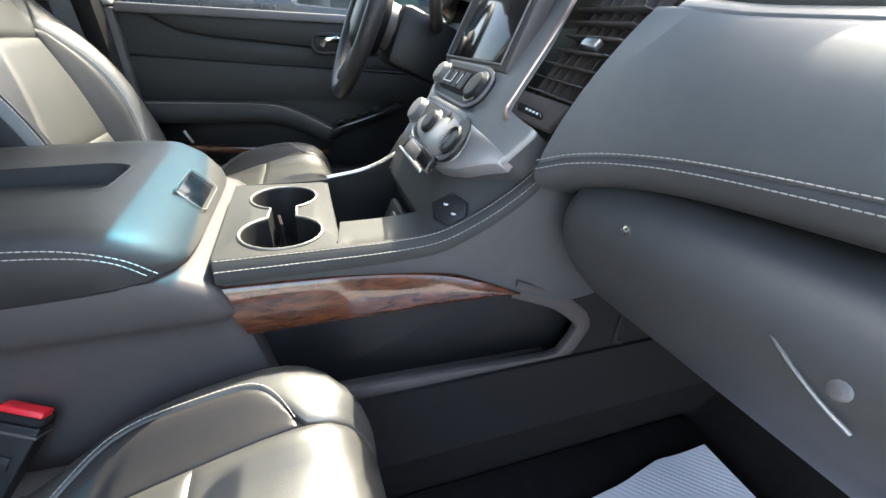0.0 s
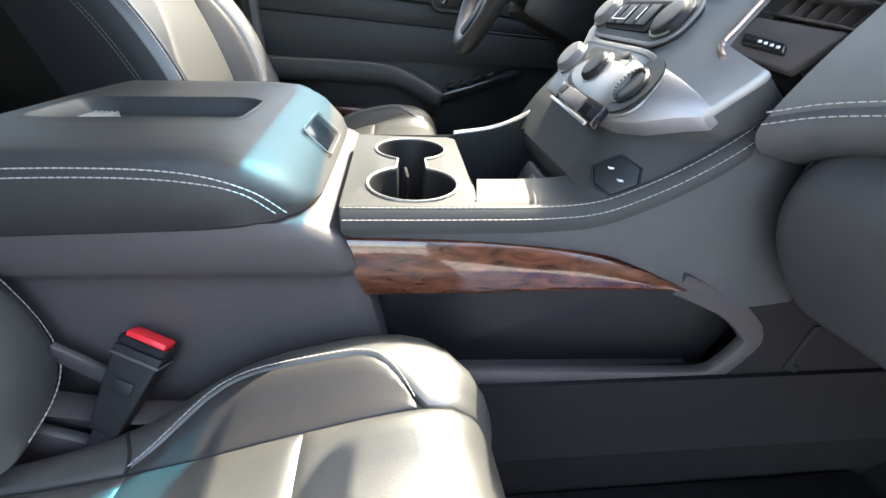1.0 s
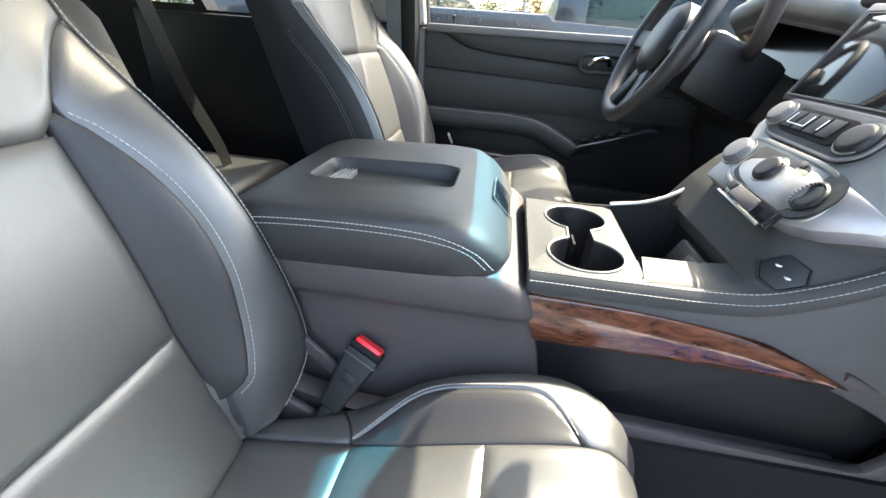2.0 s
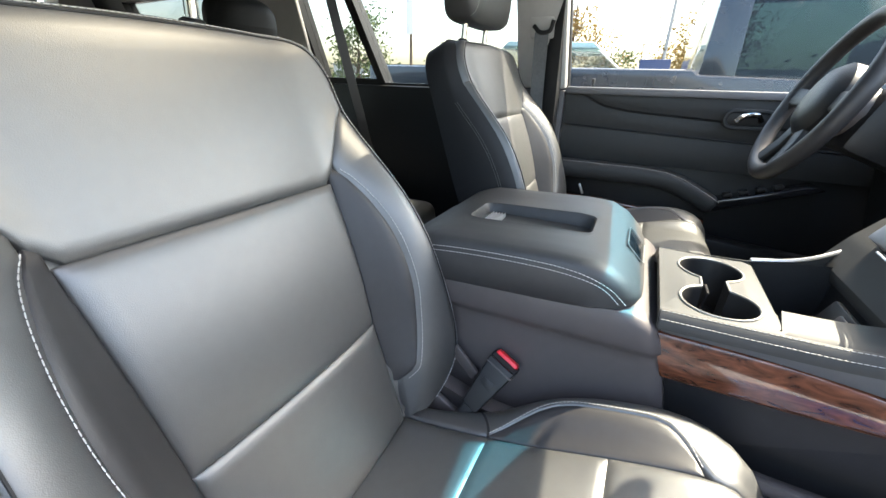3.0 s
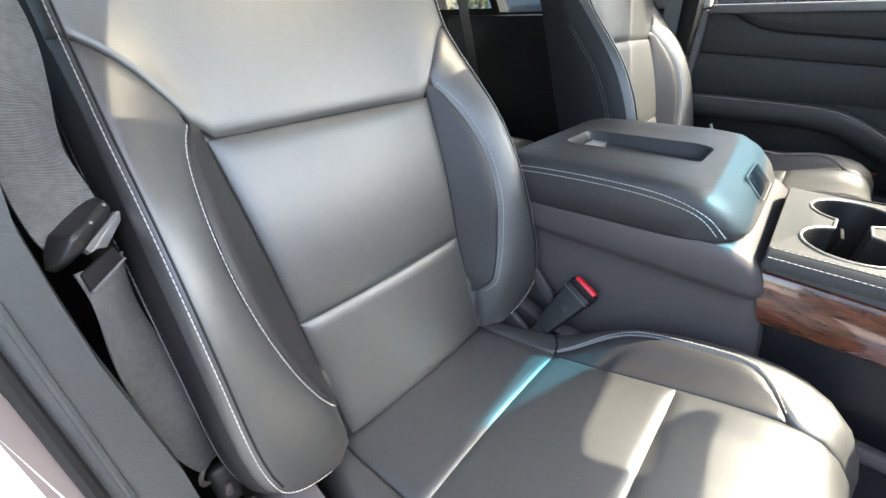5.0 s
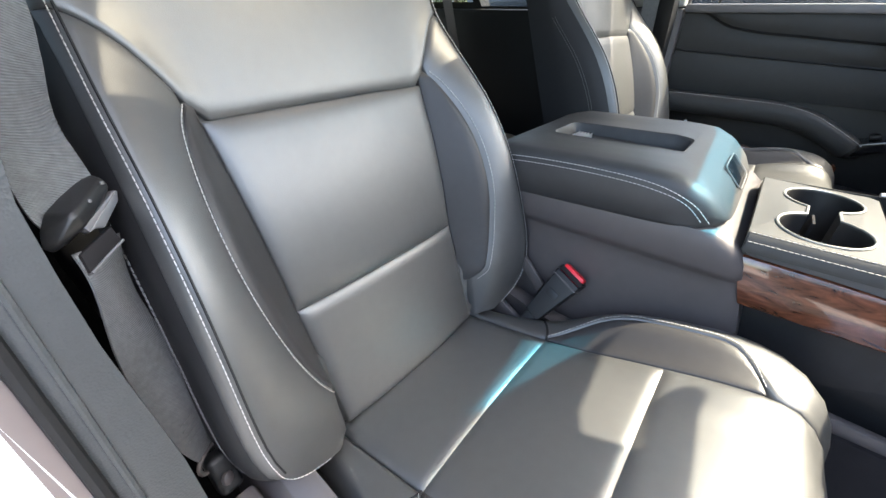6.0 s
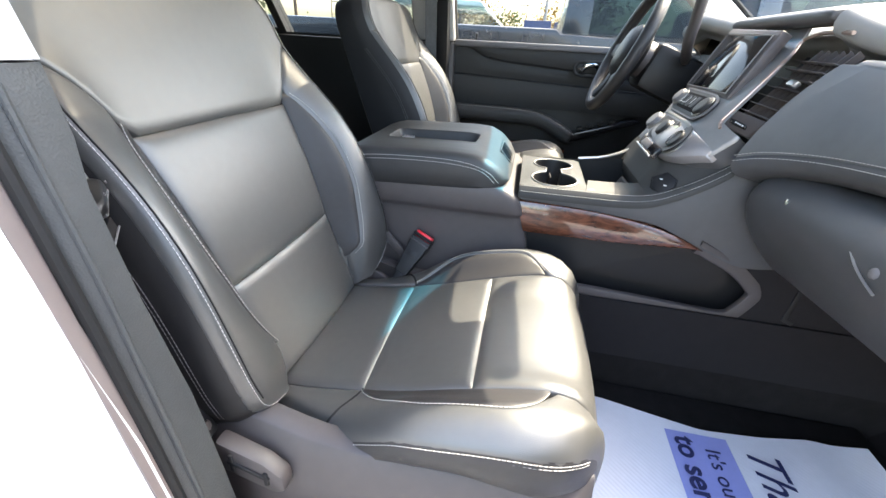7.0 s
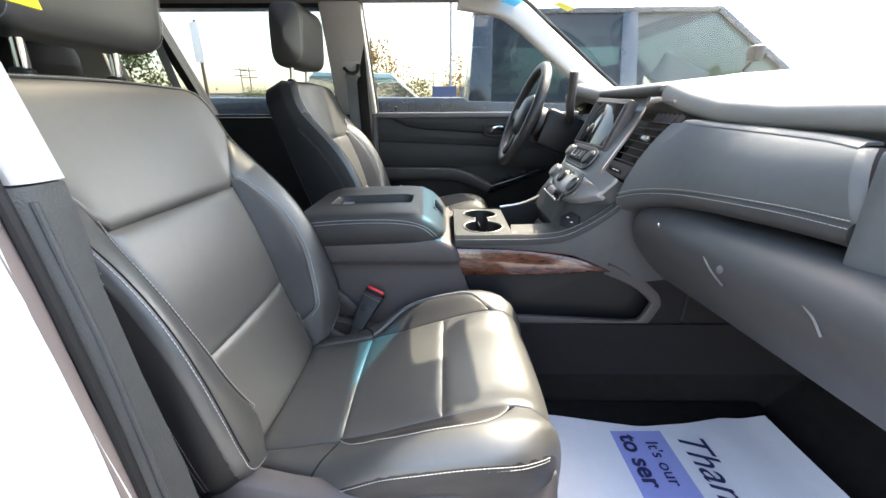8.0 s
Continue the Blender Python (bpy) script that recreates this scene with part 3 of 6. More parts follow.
for k, s in enumerate((1, -1)):
    ap = thing(f"pillar_front_{k + 1}", (0.4, 0.82 * s, 1.4), "light grey slanted windscreen pillar trim", "pillar", kind="structure")
    pts = smooth_path([(-0.10, 0.69 * s, ROOF - 0.015), (0.09, 0.715 * s, 1.755), (0.28, 0.765 * s, 1.635), (0.475, 0.82 * s, 1.50), (0.63, 0.865 * s, 1.40)], 6)
    part("trim", sweep(pts, rrect(0.05, 0.094, 0.020, 4)), GREY_TRIM, ap)
    part("glass_edge", tube([p + Vector((0.028, 0.0, 0.050)) for p in pts], 0.008), RUBBER_AND_SHADE, ap, "black rubber glass edge")
mirror = thing("rear_view_mirror", (0.27, -0.09, 1.60), "black rear-view mirror hanging from the windscreen", "mirror")
part("housing", box((0.297, -0.062, 1.680), (0.03, 0.25, 0.07), 0.014, pose(0, 0, 0, 0, 20, 4), 4), PLASTIC_BLACK, mirror)
part("stalk", tube([(0.30, -0.06, 1.69), (0.31, -0.06, 1.71), (0.33, -0.06, 1.72)], 0.012), PLASTIC_BLACK, mirror)
part("sensor_pod", box((0.275, -0.09, 1.735), (0.10, 0.15, 0.03), 0.012, pose(0, 0, 0, 0, 28, 0)), PLASTIC_BLACK, mirror)
sr = thing("sunroof", (-0.57, 0, ROOF), "closed tinted glass sunroof in the headliner", "sunroof", kind="structure")
part("pane", prism([(x, y, ROOF + 0.012) for x, y in ((-0.885, -0.425), (-0.25, -0.425), (-0.25, 0.425), (-0.885, 0.425))], (0, 0, 0.005)), GLASS_ROOF, sr)
part("seal", sweep([(x, y, ROOF - 0.024) for x, y in SR], ring(0.008, 8), closed=True), RUBBER_AND_SHADE, sr, "black rubber seal")
# left window panes
part_l = thing("window_1", (-0.2, 0.92, 1.35), "clear front side window of the far door", "window", kind="structure")
part("pane", lean(prism([(-0.48, 0.915, 1.34), (0.55, 0.915, 1.34), (0.42, 0.915, 1.60), (0.05, 0.915, 1.775), (-0.49, 0.915, 1.785)], (0, 0.004, 0))), GLASS, part_l)
w2 = thing("window_2", (-1.0, 0.92, 1.35), "clear rear side window", "window", kind="structure")
part("pane", lean(prism([(x, 0.92, z) for x, z in REAR_WIN_L], (0, 0.004, 0))), GLASS_DARK, w2)
part("divider", lean(prism([(-1.275, 0.905, 1.345), (-1.315, 0.905, 1.345), (-1.395, 0.905, 1.755), (-1.36, 0.905, 1.755)], (0, 0.03, 0), 0.004)), RUBBER_AND_SHADE, w2, "black window divider bar")
w3 = thing("window_3", (-1.5, 0.92, 1.35), "clear small fixed side window", "window", kind="structure")
part("pane", lean(prism([(x, 0.92, z) for x, z in QUARTER_L], (0, 0.004, 0))), GLASS_DARK, w3)
w4 = thing("window_4", (-2.4, 0.92, 1.35), "tinted rearmost side window", "window", kind="structure")
part("pane", lean(prism([(x, 0.92, z) for x, z in REAR_SIDE_L], (0, 0.004, 0))), GLASS_PRIVACY, w4)
w5 = thing("window_5", (-3.33, 0, 1.36), "back window of the car", "window", kind="structure")
part("pane", prism([(-3.34, -0.66, 1.36), (-3.34, 0.66, 1.36), (-3.27, 0.66, 1.74), (-3.27, -0.66, 1.74)], (0.004, 0, 0)), GLASS, w5)
part("upper_rail", box((-3.28, 0, 1.75), (0.10, 1.32, 0.06), 0.015), GREY_TRIM, w5)
w6 = thing("window_6", (-1.0, -0.92, 1.35), "tinted right rear side window", "window", kind="structure")
part("pane", lean(prism([(-1.35, -0.92, 1.345), (-0.72, -0.92, 1.345), (-0.72, -0.92, 1.75), (-1.40, -0.92, 1.75)], (0, 0.004, 0))), GLASS_PRIVACY, w6)
w7 = thing("window_7", (-2.3, -0.92, 1.36), "tinted right rearmost side window", "window", kind="structure")
part("pane", lean(prism([(-2.85, -0.92, 1.36), (-1.7, -0.92, 1.36), (-1.7, -0.92, 1.72), (-2.85, -0.92, 1.70)], (0, 0.004, 0))), GLASS_PRIVACY, w7)


# ---- front seats ----
SY = -0.45
B0, TV, NV = Vector((-0.455, 0, 0.85)), Vector((-0.3417, 0, 0.9398)), Vector((0.9398, 0, 0.3417))
S_LOW, S_UP, S_TIP, S_TOP = 0.172, 0.394, 0.495, 0.606


def back_w(s):
    w = curve(s, [0, 0.012, 0.028, 0.05, 0.1, 0.2, 0.3, 0.4, 0.5, 0.62], [0.190, 0.222, 0.243, 0.256, 0.264, 0.262, 0.258, 0.252, 0.244, 0.241])
    if s > 0.526:
        w += -0.080 + math.sqrt(max(0.0, 0.080 ** 2 - (s - 0.526) ** 2))
    return w


def back_i(s):
    return interp(s, [0, 0.172, 0.394, 0.6], [0.138, 0.146, 0.162, 0.166])


def lens_y(s):
    """Stitch line over a side bolster."""
    u = max(0.01, min(0.985, (s - 0.068) / 0.347))
    return back_i(s) + 0.052 * math.sin(math.pi * u) ** 0.55


def ridge(s):
    """Height of the bolster's outer edge and of its stitch line over the insert."""
    return (curve(s, [0, 0.05, 0.1, 0.15, 0.2, 0.25, 0.3, 0.35, 0.4, 0.45, 0.5, 0.62], [0.030, 0.058, 0.070, 0.075, 0.077, 0.076, 0.070, 0.058, 0.039, 0.018, 0.002, 0.0]),
            curve(s, [0, 0.05, 0.1, 0.15, 0.2, 0.25, 0.3, 0.35, 0.4, 0.45, 0.5], [0.014, 0.034, 0.044, 0.051, 0.056, 0.054, 0.047, 0.033, 0.014, 0.005, 0.0]))


def back(y, s, lift=0.0):
    """Front face of the backrest at a lateral place and a height along it."""
    w, i = back_w(s), min(back_i(s), back_w(s) * 0.72)
    fe, fl = ridge(s)
    ly = min(max(lens_y(max(0.03, s)), i + 0.02), w - 0.03)
    le = w - 0.014
    a = abs(y)
    if a <= i:
        f = 0.0
    elif a <= ly:
        u = (a - i) / (ly - i)
        f = fl * (0.55 * u + 0.45 * sstep(u))
    elif a <= le:
        u = (a - ly) / (le - ly)
        f = fl + (fe - fl) * math.sin(math.pi / 2 * u)
    else:
        u = min(1.0, (a - le) / 0.014)
        f = fe - 0.012 * u * u
    q = max(0.0, min(1.0, (a - i) / (w - i)))
    f += 0.008 * (1 - min(1.0, (y / i) ** 2))
    f -= 0.018 * max(0.0, (s - 0.576) / 0.03) ** 2
    f += 0.006 * math.sin(math.pi * min(1.0, max(0.0, (s - S_LOW) / (S_UP - S_LOW)))) * (1 - q)
    return B0 + TV * s + NV * (f + lift) + Vector((0, SY + y, 0))


def cushion_panel(surface, place, la, lb, normal, nu=18, nv=14, dip=0.0045, reach=0.011):
    """A sewn panel: its border sinks into the seams."""
    def f(a, b):
        e = min(a * la, (1 - a) * la, b * lb, (1 - b) * lb)
        k = max(0.0, 1 - e / reach)
        return surface(*place(a, b)) - normal * dip * k * k
    return grid(f, nu, nv, skirt=-normal * 0.025)


def arc_s(y):
    """Lower border of the top panel: flat over the insert, rising to the sides."""
    a = abs(y)
    if a < 0.160:
        return S_UP
    return S_UP + (S_TIP - S_UP) * (1 - (1 - min(1.0, (a - 0.160) / 0.090)) ** 1.8)


seat = thing("front_seat", (-0.25, SY, FLOOR), "black leather front seat with pale stitching, partly in sun", "car seat", "front seats")
br = part("backrest", grid(lambda a, b: back((2 * a - 1) * back_w(b * S_TOP) * 0.985, b * S_TOP, -0.016), 20, 24, skirt=-NV * 0.06), LEATHER, seat)
part("upper_panel", cushion_panel(lambda y, s: back(y, s), lambda a, b: ((2 * a - 1) * back_w(lerp(arc_s((2 * a - 1) * 0.25), S_TOP, b)), lerp(arc_s((2 * a - 1) * 0.25), S_TOP, b)), 0.47, 0.2, NV, 34, 16), LEATHER, br)
part("insert", cushion_panel(lambda y, s: back(y, s), lambda a, b: ((2 * a - 1) * back_i(lerp(S_LOW, S_UP, b)), lerp(S_LOW, S_UP, b)), 0.31, 0.22, NV), LEATHER, br)
part("lower_insert", cushion_panel(lambda y, s: back(y, s), lambda a, b: ((2 * a - 1) * back_i(b * S_LOW), b * S_LOW), 0.29, 0.17, NV), LEATHER, br)
for sg in (1, -1):
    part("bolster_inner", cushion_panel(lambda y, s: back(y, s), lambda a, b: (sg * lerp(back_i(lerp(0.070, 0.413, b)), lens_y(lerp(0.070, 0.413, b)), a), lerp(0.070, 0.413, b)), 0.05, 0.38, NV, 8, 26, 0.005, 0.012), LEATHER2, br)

    def outer(a, b, sg=sg):
        u = lerp(0.165 / 0.235, 1.0, a)
        s1 = arc_s(u * 0.25)
        s = s1 * b
        y = lerp(lens_y(max(0.03, min(s, 0.413))), back_w(s), a)
        return sg * lerp(y, u * back_w(s1), b ** 8), s
    part("bolster_outer", cushion_panel(lambda y, s: back(y, s), outer, 0.06, 0.45, NV, 12, 30, 0.005, 0.012), LEATHER, br)
    part("stitching", stitches([back(sg * (lens_y(s) + 0.003), s, 0.0015) for s in np.linspace(0.070, 0.413, 70)]), THREAD, br, "pale stitching")


def outline():
    """Border of the backrest as (lateral, height) with outward directions, from one foot round the top to the other."""
    side = [(back_w(q), q) for q in [0.0, 0.006, 0.012, 0.02, 0.028, 0.038] + list(np.linspace(0.05, 0.515, 22)) + [0.526 + 0.080 * math.sin(radians(a)) for a in range(4, 88, 6)]]
    top = [(y, S_TOP) for y in np.linspace(0.155, -0.155, 14)]
    pts = side + top + [(-y, q) for y, q in reversed(side)]
    out = []
    for k, (y, q) in enumerate(pts):
        a, b = pts[max(0, k - 1)], pts[min(len(pts) - 1, k + 1)]
        n2 = Vector((b[1] - a[1], -(b[0] - a[0]))).normalized()
        out.append((y, q, n2.x, n2.y))
    return out


RIM_LINE = outline()
part("edge_stitching", stitches([back(y - 0.008 * ny, max(0.0, q - 0.008 * nq), 0.0012) for y, q, ny, nq in RIM_LINE]), THREAD, br, "pale edge stitching")
part("edge_seam", tube([back(y - 0.0125 * ny, max(0.0, q - 0.0125 * nq), 0.0002) for y, q, ny, nq in RIM_LINE if q > 0.045], 0.0011, 5), RUBBER_AND_SHADE, br, "dark sewn seam")


def shell_ring(d, out):
    """Outline of the backrest at depth d behind its edge, out metres wider."""
    return [back(y, q) - NV * d + Vector((0, ny * out, 0)) + TV * (nq * out) for y, q, ny, nq in RIM_LINE]


def rear_ring(depth, out):
    """Outline of the shell at a flat depth behind the insert, straight from foot to top."""
    return [B0 + TV * (q + nq * out) - NV * depth + Vector((0, SY + y + ny * out, 0)) for y, q, ny, nq in RIM_LINE]


rings = [shell_ring(0.002, -0.002), shell_ring(0.012, 0.004), shell_ring(0.030, 0.010), rear_ring(0.050, 0.012), rear_ring(0.105, 0.004), rear_ring(0.122, -0.03)]
n = len(rings[0])
part("back_shell", mesh([v for r in rings for v in r], [(j * n + i, j * n + i + 1, (j + 1) * n + i + 1, (j + 1) * n + i) for j in range(5) for i in range(n - 1)]
     + [tuple(5 * n + i for i in range(n))] + [tuple(j * n for j in range(6)), tuple(j * n + n - 1 for j in range(5, -1, -1))]), SHELL, br)
for sg in (1, -1):
    for off in (0.040, 0.046):
        part("side_stitching", stitches([back(sg * back_w(s), s) - NV * off + Vector((0, sg * 0.0112, 0)) for s in np.linspace(0.02, 0.46, 50)], r=0.0005), PLASTIC_PALE, br)
part("side_tag", box(back(back_w(0.47), 0.47) - NV * 0.055 + Vector((0, 0.012, 0)), (0.010, 0.003, 0.014), 0.001, pose(0, 0, 0, 0, -20, 0)), THREAD, br, "small white fabric tag")

# cushion
CP = smooth_path([(-0.47, 0, 0.842), (-0.40, 0, 0.852), (-0.32, 0, 0.868), (-0.24, 0, 0.888), (-0.155, 0, 0.905), (-0.08, 0, 0.917), (-0.025, 0, 0.917), (0.007, 0, 0.900), (0.025, 0, 0.862), (0.029, 0, 0.81), (0.024, 0, 0.765)], 8)
CP = resample(CP, 0.004)
CN = len(CP) - 1


def cu_at(x):
    return min(range(CN + 1), key=lambda i: abs(CP[i].x - x) + (1 if CP[i].z < 0.87 and CP[i].x > -0.05 else 0)) / CN


C_REAR, C_CREASE, C_LENS = cu_at(-0.32), cu_at(-0.155), cu_at(-0.055)
C_DISH = cu_at(-0.25)


def cu_w(s):
    return curve(s, [0, 0.12, 0.25, 0.42, 0.56, 0.64, 0.69, 0.73, 0.77, 0.82, 1.0], [0.190, 0.205, 0.228, 0.250, 0.256, 0.256, 0.250, 0.236, 0.214, 0.195, 0.186])


def cu_i(s):
    return interp(s, [0, 0.3, 0.6, 0.8, 1.0], [0.150, 0.152, 0.153, 0.156, 0.156])


def cush(y, s, lift=0.0):
    k = min(CN - 1, max(0, int(s * CN)))
    p = CP[k].lerp(CP[k + 1], s * CN - k)
    t = (CP[min(CN, k + 2)] - CP[max(0, k - 2)]).normalized()
    nrm = Vector((-t.z, 0, t.x))
    w, i = cu_w(s), cu_i(s)
    q = max(0.0, min(1.0, (abs(y) - i) / (w - i)))
    h = curve(s, [0, 0.18, 0.24, 0.30, 0.38, 0.48, 0.6, 0.68, 0.75, 0.82, 0.9, 1.0], [0.0, 0.0, 0.005, 0.018, 0.034, 0.041, 0.042, 0.038, 0.030, 0.016, 0.004, 0.0])
    dish = interp(s, [C_DISH, C_CREASE, C_LENS, 0.72, 0.82], [0.0, 0.011, 0.022, 0.022, 0.0])
    g = sstep(q / 0.62)
    f = dish * sstep((abs(y) - i + 0.065) / 0.065) * (1 - g) + h * g - 0.026 * max(0.0, (q - 0.5) / 0.5) ** 2.2
    crown = 0.006 * (1 - min(1.0, (y / i) ** 2))
    return p + Vector((-0.25 * t.z, 0, 1)) * f * (1 - 0.4 * max(0.0, s - 0.6)) + nrm * (crown + lift) + Vector((0, SY + y, 0))


UP = Vector((0, 0, 1))
cu = part("cushion", grid(lambda a, b: cush((2 * a - 1) * cu_w(b) * 0.98, b, -0.014), 18, 26, skirt=(0, 0, -0.02)), LEATHER, seat)
for name, s0, s1 in (("rear_insert", 0.0, C_REAR), ("middle_insert", C_REAR, C_CREASE), ("front_insert", C_CREASE, 1.0)):
    part(name, cushion_panel(lambda y, s: cush(y, s), lambda a, b, s0=s0, s1=s1: ((2 * a - 1) * cu_i(lerp(s0, s1, b)), lerp(s0, s1, b)), 0.31, (s1 - s0) * 0.58, UP, 18, 16 if s1 < 1 else 26), LEATHER, cu)


def clens(s):
    u = (s - C_REAR) / (C_LENS - C_REAR)
    u = max(0.0, min(1.0, u))
    return cu_i(s) + 0.054 * math.sin(math.pi / 2 * min(1.0, u / 0.45)) ** 0.85 * (1 - max(0.0, (u - 0.74) / 0.26) ** 3) + 0.002


for sg in (1, -1):
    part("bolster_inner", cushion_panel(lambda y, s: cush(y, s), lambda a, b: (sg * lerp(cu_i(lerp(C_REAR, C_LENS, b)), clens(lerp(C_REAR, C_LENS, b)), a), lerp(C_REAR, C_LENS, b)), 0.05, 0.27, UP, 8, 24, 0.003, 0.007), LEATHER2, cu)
    part("bolster_outer", cushion_panel(lambda y, s: cush(y, s), lambda a, b: (sg * lerp(clens(b) if C_REAR < b < C_LENS else cu_i(b) + 0.002, cu_w(b), a), b), 0.08, 0.6, UP, 16, 40, 0.003, 0.007), LEATHER, cu)
    part("stitching", stitches([cush(sg * (clens(s) + 0.003), s, 0.0015) for s in np.linspace(C_REAR, C_LENS, 60)]), THREAD, cu, "pale stitching")
    part("side_seam", tube([cush(sg * lerp(cu_i(C_REAR), cu_w(C_REAR - 0.07) + 0.002, k), C_REAR - 0.07 * k ** 1.6, -0.0005) for k in np.linspace(0, 1, 12)], 0.0022, 6), RUBBER_AND_SHADE, cu, "dark seam at the bolster's foot")
    for off in (0.006, 0.012):
        part("edge_stitching", stitches([cush(sg * (cu_w(s) - 0.001), s) + Vector((0, sg * 0.0035, -off)) for s in np.linspace(0.20, 0.76, 100)]), THREAD, cu, "pale double stitching")


def cu_ring(dz, out):
    pts = [cush(-cu_w(s), s) - UP * dz * (0.62 + 0.3 * sstep((s - 0.45) / 0.25)) + Vector((0, -out, 0)) for s in np.linspace(0, 0.82, 30)]
    a, b = pts[-1], cush(cu_w(0.82), 0.82) - UP * dz + Vector((0, out, 0))
    front = [cush(y, 0.985) for y in np.linspace(-0.16, 0.16, 7)]
    pts += [Vector((max(p.x, 0.02) + out * 0.3, p.y, min(a.z, 0.86 - dz))) for p in front]
    pts += [cush(cu_w(s), s) - UP * dz * (0.62 + 0.3 * sstep((s - 0.45) / 0.25)) + Vector((0, out, 0)) for s in np.linspace(0.82, 0, 30)]
    return pts


crings = [cu_ring(0.002, -0.001), cu_ring(0.015, 0.004), cu_ring(0.05, 0.005), cu_ring(0.085, -0.006), cu_ring(0.10, -0.03)]
n = len(crings[0])
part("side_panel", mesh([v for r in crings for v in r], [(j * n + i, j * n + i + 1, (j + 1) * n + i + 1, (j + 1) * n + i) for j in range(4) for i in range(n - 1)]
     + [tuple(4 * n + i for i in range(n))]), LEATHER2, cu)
# plastic base and runners


def trim_top(x):
    """Upper border of the plastic base trim: high beside the backrest, level along the cushion."""
    return curve(x, [-0.52, -0.444, -0.40, -0.36, -0.31, -0.20, -0.06, 0.012], [0.897, 0.880, 0.868, 0.857, 0.853, 0.855, 0.862, 0.866])


for sg in (-1, 1):
    def trim(a, b, sg=sg):
        x = lerp(-0.52, 0.012, a)
        return (x, SY + sg * (0.258 + 0.010 * math.sin(math.pi * b) - 0.016 * b ** 6 - 0.03 * sstep((a - 0.9) / 0.1)), lerp(0.66, trim_top(x), b))
    part("base_trim", grid(trim, 26, 12, skirt=(0, -sg * 0.03, 0)), PLASTIC, seat, "plum grey plastic seat base trim")
ctl = part("switch_plate", prism([(x, SY - 0.286, z) for x, z in ((-0.475, 0.818), (-0.395, 0.790), (-0.378, 0.800), (-0.380, 0.826), (-0.405, 0.848), (-0.47, 0.872))], (0, 0.025, 0), 0.006), PLASTIC, seat, "dark grey seat control plate")
part("switch_slot", box((-0.426, SY - 0.287, 0.832), (0.060, 0.004, 0.006), 0.001, pose(0, 0, 0, 0, 20, 0)), RUBBER_AND_SHADE, ctl)
part("switch_slot", box((-0.448, SY - 0.287, 0.840), (0.006, 0.004, 0.030), 0.001), RUBBER_AND_SHADE, ctl)
part("switch_slot", box((-0.402, SY - 0.287, 0.822), (0.006, 0.004, 0.024), 0.001), RUBBER_AND_SHADE, ctl)
part("front_apron", grid(lambda a, b: (0.010 - 0.03 * (2 * a - 1) ** 4 - 0.02 * (1 - b), SY + lerp(-0.235, 0.235, a), lerp(0.64, 0.81, b)), 14, 6, skirt=(-0.02, 0, 0)), PLASTIC, seat)
part("frame", box((-0.22, SY, 0.70), (0.46, 0.44, 0.10), 0.02), PLASTIC_BLACK, seat)
for sg in (1, -1):
    part("runner", box((-0.2, SY + sg * 0.19, 0.575), (0.56, 0.04, 0.07), 0.008), PLASTIC_BLACK, seat)
    part("leg", box((-0.2, SY + sg * 0.19, 0.63), (0.30, 0.03, 0.06), 0.005), PLASTIC_BLACK, seat)
# headrest on two posts
HR = Vector((-0.698, SY, 1.558))


def headrest(a, b):
    """Rounded pad, turned about the lateral axis."""
    th = 2 * math.pi * a
    y = (2 * b - 1)
    k = max(0.0, 1 - abs(y) ** 9) ** 0.34
    cx, cz = math.cos(th), math.sin(th)
    ex = math.copysign(abs(cx) ** 0.5, cx) * 0.058 * k
    ez = math.copysign(abs(cz) ** 0.45, cz) * 0.100 * (0.12 + 0.88 * k)
    return HR + Vector((ex + ez * 0.04 - 0.008 * (1 - y * y) * max(0.0, cx), y * 0.150, ez))


hr = part("headrest", grid(headrest, 36, 22, cluster=False), LEATHER, seat)
for sg in (1, -1):
    part("headrest_stitching", stitches([headrest(th, 0.5 + sg * 0.44) + Vector((0.002, 0, 0)) for th in np.linspace(-0.2, 0.2, 24)]), THREAD, hr, "pale stitching")
    part("post", tube([(-0.714, SY + sg * 0.080, 1.38), (-0.706, SY + sg * 0.080, 1.50)], 0.0080, 12), CHROME, seat, "chrome headrest post")
    part("post_collar", turned([(0.014, 0), (0.014, 0.008), (0.009, 0.011)], (-0.714, SY + sg * 0.080, 1.412), (0.1, 0, 1), 12), PLASTIC_BLACK, seat)
driver = copy_thing(seat, pose(-0.23, 0.487, FLOOR + 0.047))
tagged(driver, "black leather driver's seat behind the steering wheel, sun on one side")


